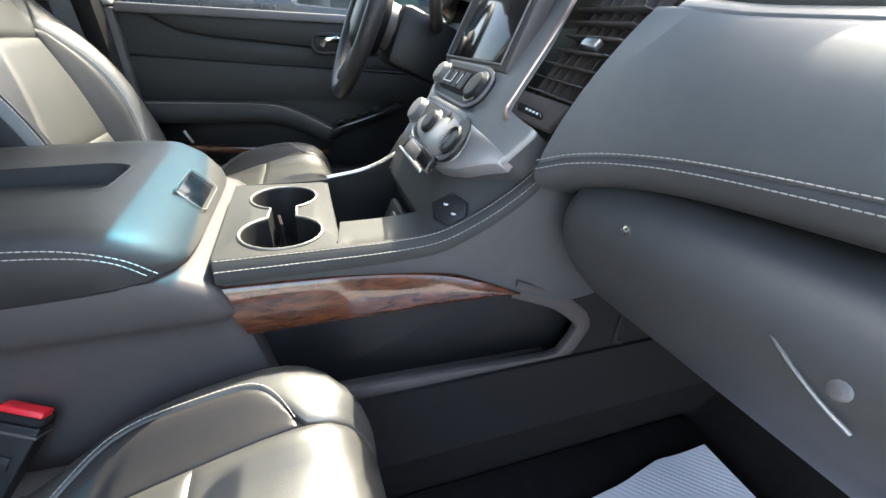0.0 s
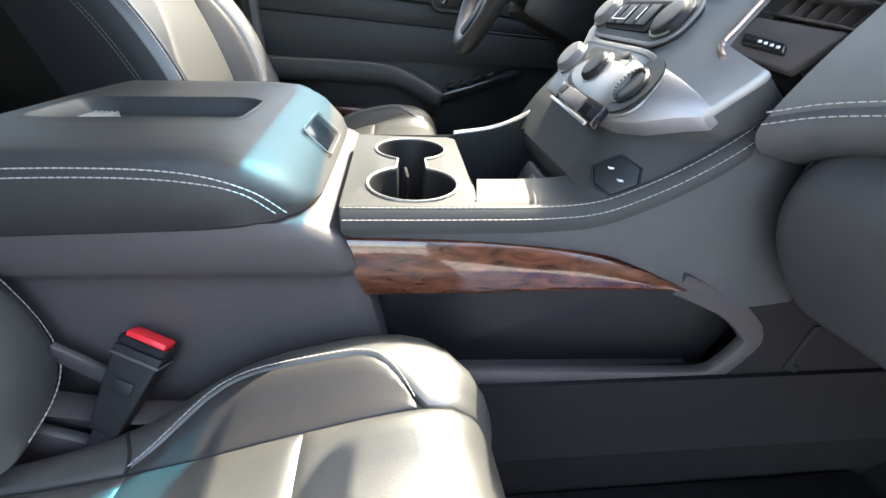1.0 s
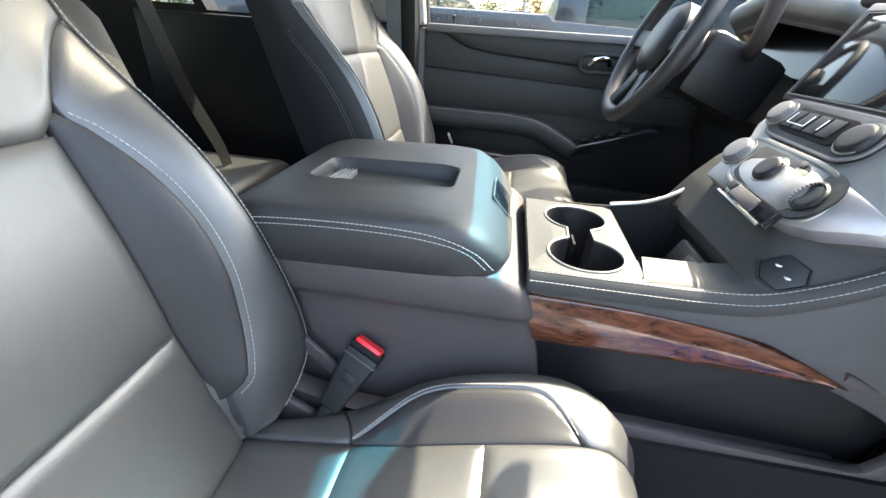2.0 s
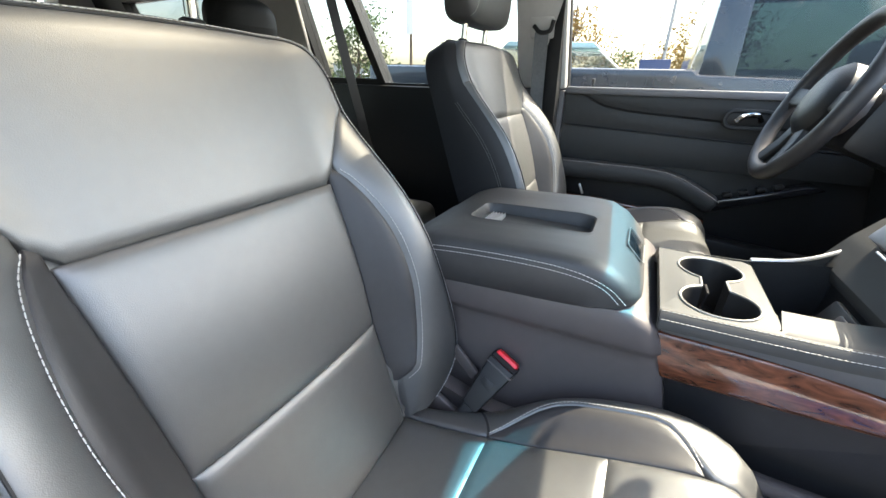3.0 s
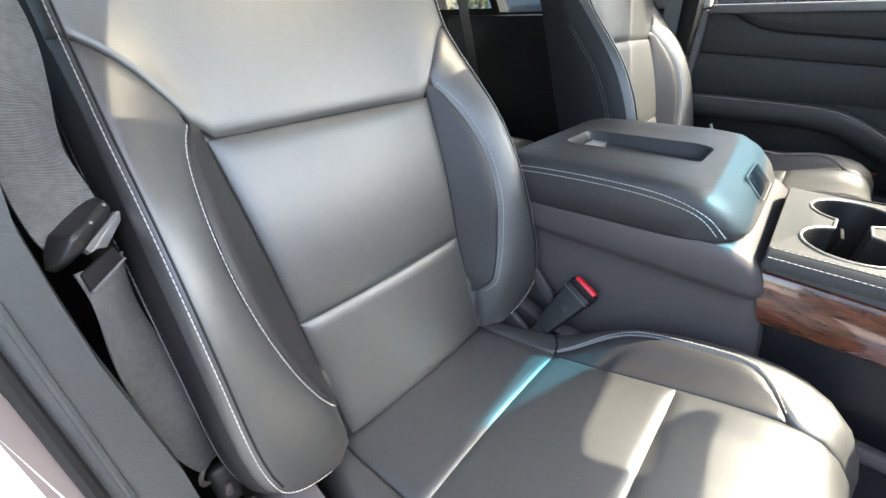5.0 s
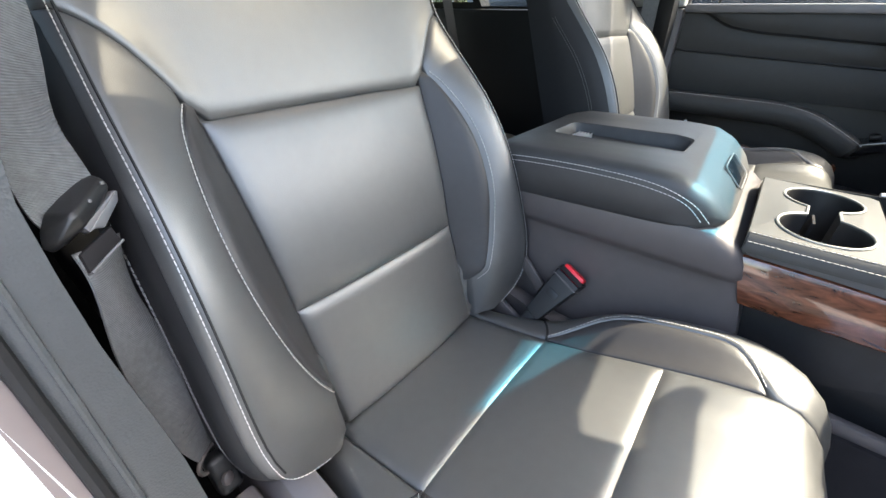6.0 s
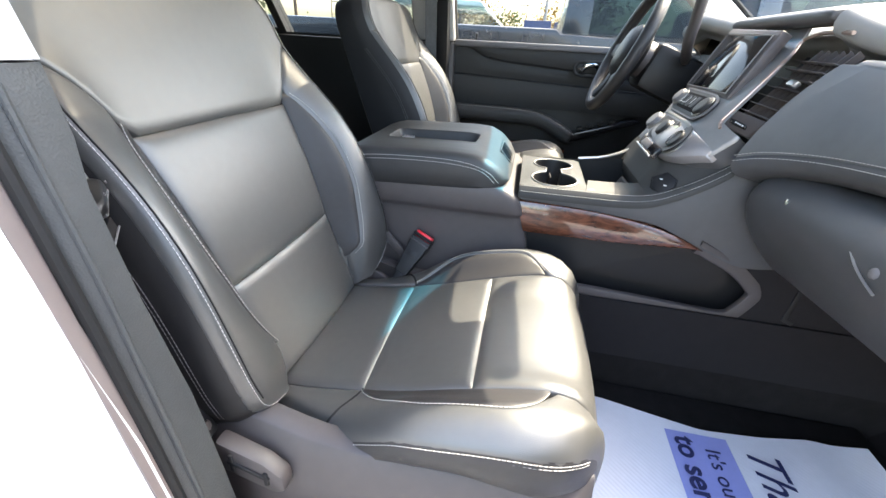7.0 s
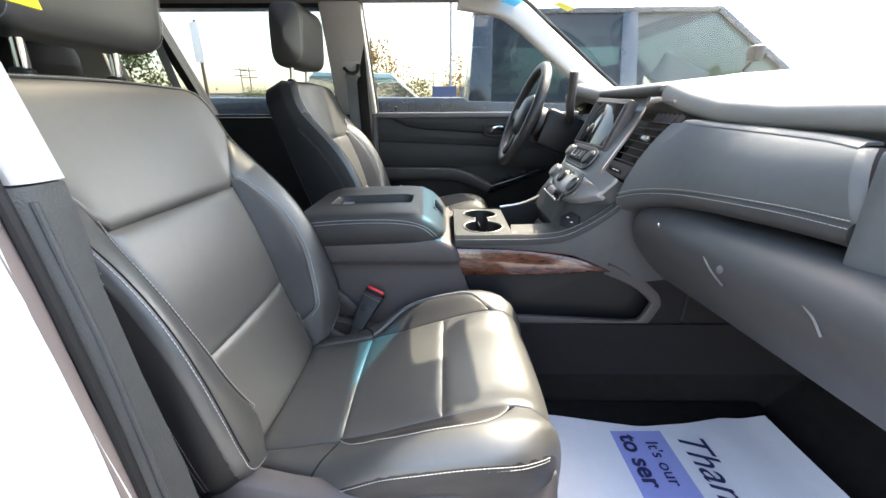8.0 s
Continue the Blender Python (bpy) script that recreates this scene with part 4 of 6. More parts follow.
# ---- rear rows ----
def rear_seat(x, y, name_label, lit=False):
    st = thing("bench_seat", (x, y, FLOOR), name_label, "car seat", "rear seats")
    t = Vector((-0.30, 0, 0.954))
    nr = Vector((0.954, 0, 0.30))
    base = Vector((x, y, 0.90))

    def f(a, b):
        yy = (2 * a - 1)
        w = 0.25 * (1 - 0.25 * sstep((b - 0.8) / 0.2))
        return base + t * (0.50 * b) + Vector((0, yy * w, 0)) + nr * (0.04 * sstep((abs(yy) - 0.5) / 0.4) - 0.05 * max(0, (abs(yy) - 0.85) / 0.15) ** 2 - 0.03 * max(0, (b - 0.85) / 0.15) ** 2)
    # Only the sunlit seat keeps leather; the others are blackened to read as shaded.
    part("backrest", grid(f, 18, 14, skirt=-nr * 0.12), LEATHER if lit else RUBBER_AND_SHADE, st)
    part("cushion", box((x + 0.26, y, 0.82), (0.52, 0.50, 0.16), 0.05, seg=4), LEATHER if lit else RUBBER_AND_SHADE, st)
    part("base", box((x + 0.24, y, 0.655), (0.40, 0.40, 0.23), 0.03), PLASTIC_BLACK, st)
    c = base + t * 0.655

    def h(a, b):
        th, yy = 2 * math.pi * a, 2 * b - 1
        k = max(0.0, 1 - abs(yy) ** 4) ** 0.35
        return c + Vector((math.cos(th) * 0.065 * k, yy * 0.14, math.copysign(abs(math.sin(th)) ** 0.6, math.sin(th)) * 0.10 * (0.1 + 0.9 * k)))
    # Shade is put into the headrest's colour on every rear seat.
    part("headrest", grid(h, 24, 14, cluster=False), RUBBER_AND_SHADE, st)
    for sg in (1, -1):
        part("post", tube([base + t * 0.46 + Vector((0, sg * 0.06, 0)), base + t * 0.60 + Vector((0, sg * 0.06, 0))], 0.006), CHROME, st)
    return st


rear_seat(-1.42, -0.47, "black leather second-row seat behind the front seat, darkened for shade")
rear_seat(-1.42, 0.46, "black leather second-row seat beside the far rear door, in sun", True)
rear_seat(-2.55, -0.40, "black third-row seat, darkened for deep shade")
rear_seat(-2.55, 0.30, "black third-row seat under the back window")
rb = thing("rear_belt", (-1.0, 0.30, 0.6), "rear seat belt, blackened for the shade it hangs in", "seat belt")
# Near-black in place of the webbing material, to keep the strap in shade.
part("webbing", sweep(smooth_path([(-1.12, 0.36, 1.62), (-1.05, 0.394, 1.26), (-1.05, 0.44, 1.133), (-1.05, 0.521, 0.973), (-1.06, 0.56, 0.88)], 6), rrect(0.046, 0.002, 0.0008, 1), up=(1, 0, 0)), RUBBER_AND_SHADE, rb)


# ---- centre console ----
con = thing("centre_console", (0.0, 0.0, FLOOR), "dark grey centre console with leather armrest lid and burl wood trim", "console")


def body_ring(z, front, half, nn=128):
    """Plan of the console's rear box at one height, with rounded corners."""
    out = []
    for i in range(nn):
        th = 2 * math.pi * (i + 0.5) / nn
        c, q = math.cos(th), math.sin(th)
        k = 1 / (abs(c) ** 22 + abs(q) ** 22) ** (1 / 22)
        out.append(((front - 0.59) / 2 + (front + 0.59) / 2 * k * c, half * k * q, z))
    return out


BODY = [(0.56, -0.070, 0.186), (0.80, -0.074, 0.185), (0.88, -0.082, 0.184), (0.93, -0.091, 0.182), (0.96, -0.098, 0.180), (0.985, -0.105, 0.179), (1.000, -0.108, 0.1795), (1.004, -0.109, 0.181),
        (1.010, -0.110, 0.1865), (1.016, -0.112, 0.1885), (1.030, -0.116, 0.1895), (1.048, -0.126, 0.1895), (1.060, -0.140, 0.1875), (1.067, -0.155, 0.1855), (1.069, -0.166, 0.178)]
part("rear_body", mesh([v for r in BODY for v in body_ring(*r)], [(j * 128 + i, j * 128 + (i + 1) % 128, (j + 1) * 128 + (i + 1) % 128, (j + 1) * 128 + i) for j in range(len(BODY) - 1) for i in range(128)]
     + [tuple((len(BODY) - 1) * 128 + i for i in range(128))]), PLASTIC, con)


def lid_outline(inset, nn=56):
    """Plan of the armrest lid, rounded at the front corners."""
    pts = []
    hx, hy = 0.2, 0.1935
    for i in range(nn):
        th = 2 * math.pi * (i + 0.5) / nn
        c, s_ = math.cos(th), math.sin(th)
        k = 1 / (abs(c) ** 7 + abs(s_) ** 7) ** (1 / 7)
        pts.append((-0.352 + (hx - inset) * k * c, (hy - inset) * k * s_))
    return pts


def lid_top(x):
    return interp(x, [-0.56, -0.545, -0.52, -0.48, -0.27, -0.225, -0.20, -0.175, -0.158, -0.150], [1.080, 1.102, 1.120, 1.130, 1.137, 1.134, 1.124, 1.106, 1.087, 1.076])


verts, faces = [], []
LID = [(0.006, -0.01), (0.0, 0.08), (-0.002, 0.45), (0.0, 0.72), (0.003, 0.86), (0.009, 0.95), (0.02, 0.99), (0.05, 1.0), (0.09, 1.0)]
for inset, zf in LID:
    for x, y in lid_outline(inset):
        verts.append((x, y, lerp(interp(x, [-0.56, -0.20, -0.15], [1.048, 1.064, 1.072]), lid_top(x), zf)))


def slot_ring(w, h, z):
    out = []
    for i in range(56):
        th = 2 * math.pi * (i + 0.5) / 56
        c, s_ = math.cos(th), math.sin(th)
        k = 1 / (abs(c) ** 9 + abs(s_) ** 9) ** (1 / 9)
        x = -0.350 + w / 2 * k * c
        out.append((x, -0.022 + h / 2 * k * s_, (lid_top(x) if z > -0.01 else 1.134) + z))
    return out


for w, h, z in ((0.225, 0.118, 0.0), (0.218, 0.110, 0.001), (0.212, 0.104, -0.002), (0.206, 0.098, -0.020), (0.199, 0.092, -0.022)):
    verts += slot_ring(w, h, z)
rows = len(verts) // 56
for j in range(rows - 1):
    for i in range(56):
        faces.append((j * 56 + i, j * 56 + (i + 1) % 56, (j + 1) * 56 + (i + 1) % 56, (j + 1) * 56 + i))
faces.append(tuple((rows - 1) * 56 + i for i in range(56)))
lid = part("armrest_lid", mesh(verts, faces), LID_VINYL, con, "padded black leather armrest lid with a moulded slot")
for i in range(5):
    part("slot_rib", box((-0.438 + i * 0.006, -0.022, 1.114), (0.0025, 0.07, 0.012), 0.001), SATIN, lid)
ls = smooth_path([(-0.53, -0.1935, 1.106), (-0.44, -0.1945, 1.117), (-0.33, -0.1945, 1.122), (-0.25, -0.1945, 1.119), (-0.20, -0.1935, 1.104), (-0.172, -0.187, 1.079)], 8)
for dz in (0, -0.008):
    part("lid_stitching", stitches([p + Vector((0.9 * dz * sstep((p.x + 0.25) / 0.06), 0, dz * (1 - 0.6 * sstep((p.x + 0.25) / 0.06)))) for p in ls]), THREAD, lid, "pale double stitching")
latch = part("latch", box((-0.1725, 0.012, 1.0995), (0.008, 0.092, 0.036), 0.002, pose(0, 0, 0, 0, -44, 0)), GLOSS_BLACK, lid, "dark latch button in a bright frame")
part("latch_frame", sweep([Vector((-0.1685, 0.012, 1.102)) + Vector((0.69 * v, u, -0.72 * v)) for u, v in rrect(0.100, 0.043, 0.008)], ring(0.0011, 6), closed=True, up=(1, 0, 0.8)), RIM, latch, "bright latch frame")


def edge_z(x):
    """Top line of the console's near side."""
    return curve(x, [-0.13, 0.0, 0.08, 0.133, 0.18, 0.22, 0.25, 0.27], [1.080, 1.081, 1.083, 1.090, 1.111, 1.136, 1.160, 1.182])


# cup holder plate with one figure-eight opening
def eight(grow=0.0):
    pts = []
    for c, r, a0, a1 in (((-0.055, -0.126), 0.047, 112, 428), ((-0.054, -0.004), 0.044, -68, 248)):
        for i in range(23):
            th = radians(lerp(a0, a1, i / 22))
            pts.append((c[0] + (r + grow) * math.cos(th), c[1] + (r + grow) * math.sin(th)))
    return pts


def plate_with_hole(outline, hole, z0, z1):
    bm = bmesh.new()
    loops = []
    for z in (z0, z1):
        edges = []
        for pts in (outline, hole):
            vs = [bm.verts.new((x, y, z)) for x, y in pts]
            edges += [bm.edges.new((vs[i], vs[(i + 1) % len(vs)])) for i in range(len(vs))]
            loops.append(vs)
        bmesh.ops.triangle_fill(bm, edges=edges, use_beauty=True, use_dissolve=False)
    for a, b in zip(loops[:2], loops[2:]):
        for i in range(len(a)):
            j = (i + 1) % len(a)
            bm.faces.new((a[i], a[j], b[j], b[i]))
    return from_bm(bm)


cup = part("cup_holder", plate_with_hole([(-0.128, -0.176), (0.004, -0.176), (0.012, -0.16), (0.012, 0.05), (0.0, 0.062), (-0.128, 0.062)], eight(), 1.070, 1.086), CONSOLE_TOP, con, "grey cup holder plate with two joined round wells")
part("chrome_rim", sweep([(x, y, 1.0868) for x, y in eight(0.002)], ring(0.0019, 8), closed=True), RIM, cup, "bright figure-eight rim")
e = eight(-0.001)
part("well", mesh([(x, y, 1.084) for x, y in e] + [(lerp(-0.055, x, 0.88), lerp(-0.065, y, 0.93), 1.005) for x, y in e],
     [(i, (i + 1) % 46, 46 + (i + 1) % 46, 46 + i) for i in range(46)] + [tuple(46 + i for i in range(46))]), PLASTIC_BLACK, cup, "deep black cup well")
part("well_tab", box((-0.062, -0.045, 1.045), (0.004, 0.02, 0.06), 0.001, pose(0, 0, 0, 20, 0, 10)), PLASTIC_LOW, cup)
# top rails round the open tray
part("near_rail", grid(lambda a, b: (lerp(-0.128, 0.124, a), lerp(-0.192, interp(lerp(-0.128, 0.124, a), [-0.13, 0.012, 0.016, 0.124], [-0.175, -0.175, -0.112, -0.112]), b),
     edge_z(lerp(-0.128, 0.124, a)) + 0.006 * math.sin(math.pi * 0.5 * min(1, b * 2.5)) - 0.004 * (1 - b) ** 8), 40, 12, skirt=(0, 0.0, -0.02)), CONSOLE_TOP, con, "grained console top edge")


def ramp(x, y):
    """Slope that rises from the tray to the centre stack."""
    f = max(0.0, min(1.0, (y + 0.192) / 0.085))
    rise = max(0.0, interp(x, [0.122, 0.15, 0.18, 0.26], [1.089, 1.134, 1.170, 1.235]) - edge_z(x))
    return Vector((x, y, edge_z(x) + 0.006 * math.sin(math.pi * 0.5 * min(1, f * 2.0)) - 0.004 * (1 - f) ** 8 + rise * sstep(f)))


ramp_part = part("ramp", grid(lambda a, b: ramp(lerp(0.122, 0.262, a), lerp(-0.192, 0.13, b)), 36, 50, skirt=(0.004, 0, -0.02)), CONSOLE_TOP, con, "grey slope below the controls")
part("far_rail", grid(lambda a, b: (lerp(-0.128, 0.20, a), lerp(interp(lerp(-0.128, 0.20, a), [-0.13, 0.0, 0.1, 0.2], [0.062, 0.06, 0.085, 0.14]), 0.192, b),
     interp(lerp(-0.128, 0.20, a), [-0.13, 0.05, 0.12, 0.2], [1.086, 1.09, 1.105, 1.145]) - 0.11 * b ** 1.4), 20, 8, skirt=(0, 0, -0.03)), CONSOLE_TOP, con)
part("far_bead", tube(smooth_path([(0.012, 0.062, 1.092), (0.08, 0.078, 1.100), (0.14, 0.108, 1.118), (0.20, 0.142, 1.148)], 6), 0.0035, 6), SATIN, con, "bright tray edge")
tray = part("tray", mesh([(0.013, -0.112, 1.082), (0.128, -0.112, 1.085), (0.135, 0.075, 1.10), (0.013, 0.062, 1.088), (0.018, -0.105, 1.0), (0.118, -0.105, 1.0), (0.122, 0.068, 1.0), (0.018, 0.055, 1.0)],
     [(0, 1, 5, 4), (1, 2, 6, 5), (2, 3, 7, 6), (3, 0, 4, 7), (4, 5, 6, 7)]), PLASTIC_BLACK, con, "open black storage tray")
part("tray_flap", box((0.098, -0.055, 1.045), (0.012, 0.085, 0.07), 0.004, pose(0, 0, 0, 0, 25, 0)), PLASTIC_BLACK, tray)
part("tray_flap", box((0.088, -0.080, 1.055), (0.006, 0.03, 0.05), 0.003, pose(0, 0, 0, 0, 25, 0)), PLASTIC, tray)
# near side skin, wood, pocket
crest = [(p.x, p.z) for p in smooth_path([(x, 0, z) for x, z in ((-0.128, 1.078), (0.0, 1.079), (0.08, 1.081), (0.133, 1.088), (0.18, 1.109), (0.22, 1.134), (0.25, 1.158), (0.268, 1.182))], 5)]
belly = [(p.x, p.z) for p in smooth_path([(x, 0, z) for x, z in ((0.402, 0.969), (0.345, 0.962), (0.30, 0.972), (0.238, 0.998), (0.19, 1.020), (0.135, 1.038), (0.0, 1.052), (-0.12, 1.056))], 5)]
side = crest + [(0.31, 1.20), (0.345, 1.16), (0.40, 1.02)] + belly
part("side_skin", prism([(x, -0.197, z) for x, z in side], (0, 0.03, 0), 0.004), SOFT, con, "soft charcoal side skin")
part("shoulder", grid(lambda a, b: (lerp(-0.126, 0.255, a), -0.184 - 0.0165 * math.sin(radians(86) * (1 - b)), edge_z(lerp(-0.126, 0.255, a)) + 0.0064 - 0.021 * (1 - math.cos(radians(86) * (1 - b)))), 48, 10, skirt=(0, 0, -0.004)), CONSOLE_TOP, con, "rounded grained shoulder of the console")
for dz, dy in ((-0.0030, -0.1985), (-0.0003, -0.189)):
    part("side_stitching", stitches([(x, dy, edge_z(x) + dz + (0.0062 if dz > -0.001 else 0)) for x in np.linspace(-0.125, 0.262, 80)], r=0.0004), THREAD, con, "pale double stitching")


def wood(a, b):
    """Convex veneer strip that tapers to a point towards the dash."""
    x = lerp(lerp(-0.106, -0.128, b), 0.254, a)
    top = curve(x, [-0.128, 0.0, 0.07, 0.135, 0.19, 0.225, 0.254], [1.054, 1.050, 1.044, 1.034, 1.018, 1.005, 0.992])
    low = curve(x, [-0.106, 0.03, 0.137, 0.20, 0.254], [0.986, 0.986, 0.988, 0.989, 0.990])
    return (x, -0.1945 - 0.0065 * math.sin(math.pi * b) ** 0.7, lerp(low, top, b))


part("wood_trim", grid(wood, 48, 14, skirt=(0, 0.02, 0)), WOOD, con, "glossy dark burl wood trim")
part("pocket_back", prism([(x, -0.150, z) for x, z in ((-0.10, 1.0), (0.30, 0.99), (0.40, 0.905), (0.37, 0.82), (-0.10, 0.83))], (0, 0.02, 0)), PLASTIC_BLACK, con, "black recessed side pocket")
rim = smooth_path([(0.246, 0, 0.996), (0.262, 0, 0.990), (0.33, 0, 0.958), (0.378, 0, 0.918), (0.386, 0, 0.898), (0.368, 0, 0.858), (0.345, 0, 0.838), (0.28, 0, 0.838), (0.10, 0, 0.848), (-0.10, 0, 0.856)], 6)
part("pocket_rim", sweep([p + Vector((0, -0.188, 0)) for p in rim], rrect(0.03, 0.016, 0.005, 2), up=(0, 1, 0)), PLASTIC, con, "grey plastic pocket rim")
part("pocket_floor", prism([(x, -0.200, z) for x, z in ((-0.10, 0.845), (0.345, 0.828), (0.345, 0.82), (-0.10, 0.83))], (0, 0.05, 0)), PLASTIC, con)
# Lower side and front cheek are coloured dark for the blocked light down here.
part("lower_side", grid(lambda a, b: (lerp(-0.12, 0.96, a), -0.203 - 0.010 * (1 - b) ** 1.5, lerp(0.700, 0.845, b)), 8, 8, skirt=(0, 0.03, 0)), PLASTIC_LOW, con)
part("tunnel_carpet", grid(lambda a, b: (lerp(-0.12, 0.96, a), -0.2115 - 0.008 * (1 - b) ** 2, lerp(FLOOR, 0.706, b)), 8, 8, skirt=(0, 0.05, 0)), CARPET, con, "black tunnel carpet")
part("front_cheek", prism([(x, -0.196, z) for x, z in ((0.36, 0.78), (0.96, 0.78), (0.96, 1.06), (0.33, 1.06), (0.325, 0.985), (0.385, 0.93), (0.396, 0.895), (0.375, 0.85))], (0, 0.03, 0), 0.003), PLASTIC_LOW, con)
part("cheek_slot", prism([(x, -0.199, z) for x, z in ((0.452, 0.855), (0.475, 0.845), (0.478, 0.855), (0.462, 0.862), (0.466, 0.93), (0.455, 0.93))], (0, 0.006, 0), 0.001), RUBBER_AND_SHADE, con)
part("core", box((0.20, 0.02, 0.80), (0.50, 0.26, 0.38), 0.01), PLASTIC_BLACK, con)

# ---- dashboard ----
dash = thing("dashboard", (0.5, 0.0, 1.0), "charcoal dashboard with stitched passenger panel and a sunlit top pad", "dashboard")
part("core", prism([(x, -0.84, z) for x, z in ((0.46, 0.98), (0.92, 0.86), (0.92, 1.37), (0.50, 1.37), (0.44, 1.345), (0.42, 1.20))], (0, 1.68, 0)), PLASTIC_BLACK, dash)


def pad_front(y):
    """Front edge of the top pad: x, z by lateral place."""
    return (interp(y, [-0.84, -0.7, -0.40, -0.30, -0.24, -0.199, -0.185, 0.20, 0.26, 0.46, 0.66, 0.74, 0.84], [0.42, 0.40, 0.385, 0.356, 0.328, 0.304, 0.40, 0.40, 0.35, 0.315, 0.345, 0.42, 0.46]),
            interp(y, [-0.84, -0.40, -0.30, -0.24, -0.199, -0.185, 0.0, 0.20, 0.26, 0.46, 0.66, 0.74, 0.84], [1.384, 1.380, 1.386, 1.402, 1.421, 1.392, 1.390, 1.394, 1.425, 1.455, 1.435, 1.40, 1.39]))


def pad(a, b):
    y = lerp(0.84, -0.84, a)
    x0, z0 = pad_front(y)
    if b < 0.2:
        th = radians(lerp(-90, 90, b / 0.2))
        return (x0 + 0.017 - 0.017 * math.cos(th), y, z0 - 0.021 + 0.021 * math.sin(th))
    u = (b - 0.2) / 0.8
    x1 = interp(abs(y), [0, 0.45, 0.84], [0.985, 0.915, 0.70])
    return (lerp(x0 + 0.017, x1, u), y, z0 + (1.435 - z0) * sstep(u / 0.24) + 0.02 * u - 0.035 * sstep((u - 0.6) / 0.4))


# Charcoal pad painted a lighter grey for the sun on it and its bounce.
part("top_pad", grid(pad, 150, 30, skirt=(0.03, 0, -0.02), cluster=False), material("grained dash top", (0.20, 0.20, 0.195), rough=0.5, vary=0.05, scale=14, bump=0.08, bump_scale=1300), dash, "grained dash top, lightened for full sun")


def hood(a, b):
    """Padded roll over the screen that runs back into the top pad."""
    e = (1 - abs(2 * a - 1) ** 14) ** 0.5
    r = 0.0125 * (0.35 + 0.65 * e)
    y = lerp(0.166, -0.190, a)
    if b < 0.35:
        th = radians(lerp(-90, 90, b / 0.35))
        return (0.301 + r + 0.006 * (1 - e) - r * math.cos(th), y, 1.409 + r * math.sin(th))
    u = (b - 0.35) / 0.65
    return (lerp(0.301 + r + 0.006 * (1 - e), 0.46, u), y, lerp(1.409 + r, 1.438, u ** 0.8))


part("centre_hood", grid(hood, 40, 22, skirt=(0.02, 0, -0.001)), SOFT, dash, "padded hood over the screen")
LO = smooth_path([(0.240, -0.214, 1.186), (0.262, -0.245, 1.200), (0.288, -0.29, 1.211), (0.308, -0.36, 1.221), (0.322, -0.48, 1.231), (0.336, -0.56, 1.235), (0.347, -0.632, 1.236)], 8)
HI = smooth_path([(0.303, -0.268, 1.342), (0.326, -0.288, 1.342), (0.347, -0.322, 1.338), (0.362, -0.38, 1.335), (0.371, -0.47, 1.331), (0.373, -0.535, 1.328), (0.368, -0.589, 1.323)], 8)


def along(path, a):
    k = min(len(path) - 2, int(a * (len(path) - 1)))
    return path[k].lerp(path[k + 1], a * (len(path) - 1) - k)


def panel_at(a, b, lift=0.0):
    p = along(LO, a).lerp(along(HI, a), b)
    return p + Vector((-0.85, -0.15, 0.25)) * ((0.016 + lift) * math.sin(math.pi * min(1.0, max(0.0, b))) ** 0.7)


part("passenger_panel", grid(lambda a, b: panel_at(a, b), 40, 18, skirt=(0.012, -0.012, 0)), SOFT_PANEL, dash, "slate grey padded panel")
part("panel_ledge", grid(lambda a, b: along(HI, lerp(0.10, 1, a)) + Vector((0.030 * b - 0.003, 0, 0.007 * math.sin(math.pi / 2 * min(1, b * 2.5)))), 30, 8, skirt=(0, 0, -0.004)), SOFT_PANEL, dash, "rounded ledge above the panel")
part("panel_end", grid(lambda a, b: along(LO, 1).lerp(along(HI, 1), b) + Vector((0.03 * a, -0.004 * a - 0.002, 0)), 4, 6, skirt=(0.01, 0.02, 0)), PLASTIC, dash)


def band(a, b):
    """Rolled edge below the panel's seam."""
    p = along(LO, a)
    prof = smooth_path([(0, 0, 0), (-0.004, 0, -0.008), (-0.002, 0, -0.020), (0.012, 0, -0.032), (0.05, 0, -0.040)], 6)
    q = along(prof, b)
    return p + q


part("lower_band", grid(band, 40, 14, skirt=(0.02, 0, 0)), SOFT, dash)
for k, dz in ((0, 0.004), (1, -0.006)):
    part("panel_stitching", stitches([p + Vector((-0.0055, -0.002, dz)) for p in LO], r=0.0006), THREAD, dash, "pale double stitching")
gb = part("glove_box", grid(lambda a, b: Vector((0, 0, 0)) + along(smooth_path([(0.36, 0, 1.182), (0.318, 0, 1.176), (0.284, 0, 1.155), (0.272, 0, 1.125), (0.282, 0, 1.085), (0.318, 0, 1.035), (0.372, 0, 0.985), (0.45, 0, 0.955), (0.60, 0, 0.94)], 5), b)
     + Vector((0.05 * (1 - min(1, a / 0.045)) ** 2 + 0.02 * a, lerp(-0.212, -0.80, a), 0.012 * a - 0.01 * (1 - min(1, a / 0.06)) ** 2)), 40, 34, skirt=(0.06, 0, 0)), SOFT, dash, "large dark grey glove box door")
part("glove_lock", turned([(0.006, 0), (0.006, 0.004), (0.003, 0.005)], (0.284, -0.325, 1.146), (-1, 0, 0.1), 12), CHROME, gb)
# Satin wires draw the highlights along the grip's end edges.
for arc in ([(0.284, -0.470, 1.138), (0.280, -0.494, 1.126), (0.280, -0.516, 1.116), (0.281, -0.535, 1.109)], [(0.290, -0.660, 1.141), (0.287, -0.681, 1.133), (0.285, -0.699, 1.119)]):
    part("grip_edge_glint", tube(smooth_path(arc, 5), 0.0016, 6), SATIN, gb, "highlight along the moulded grip's edge, in satin silver")
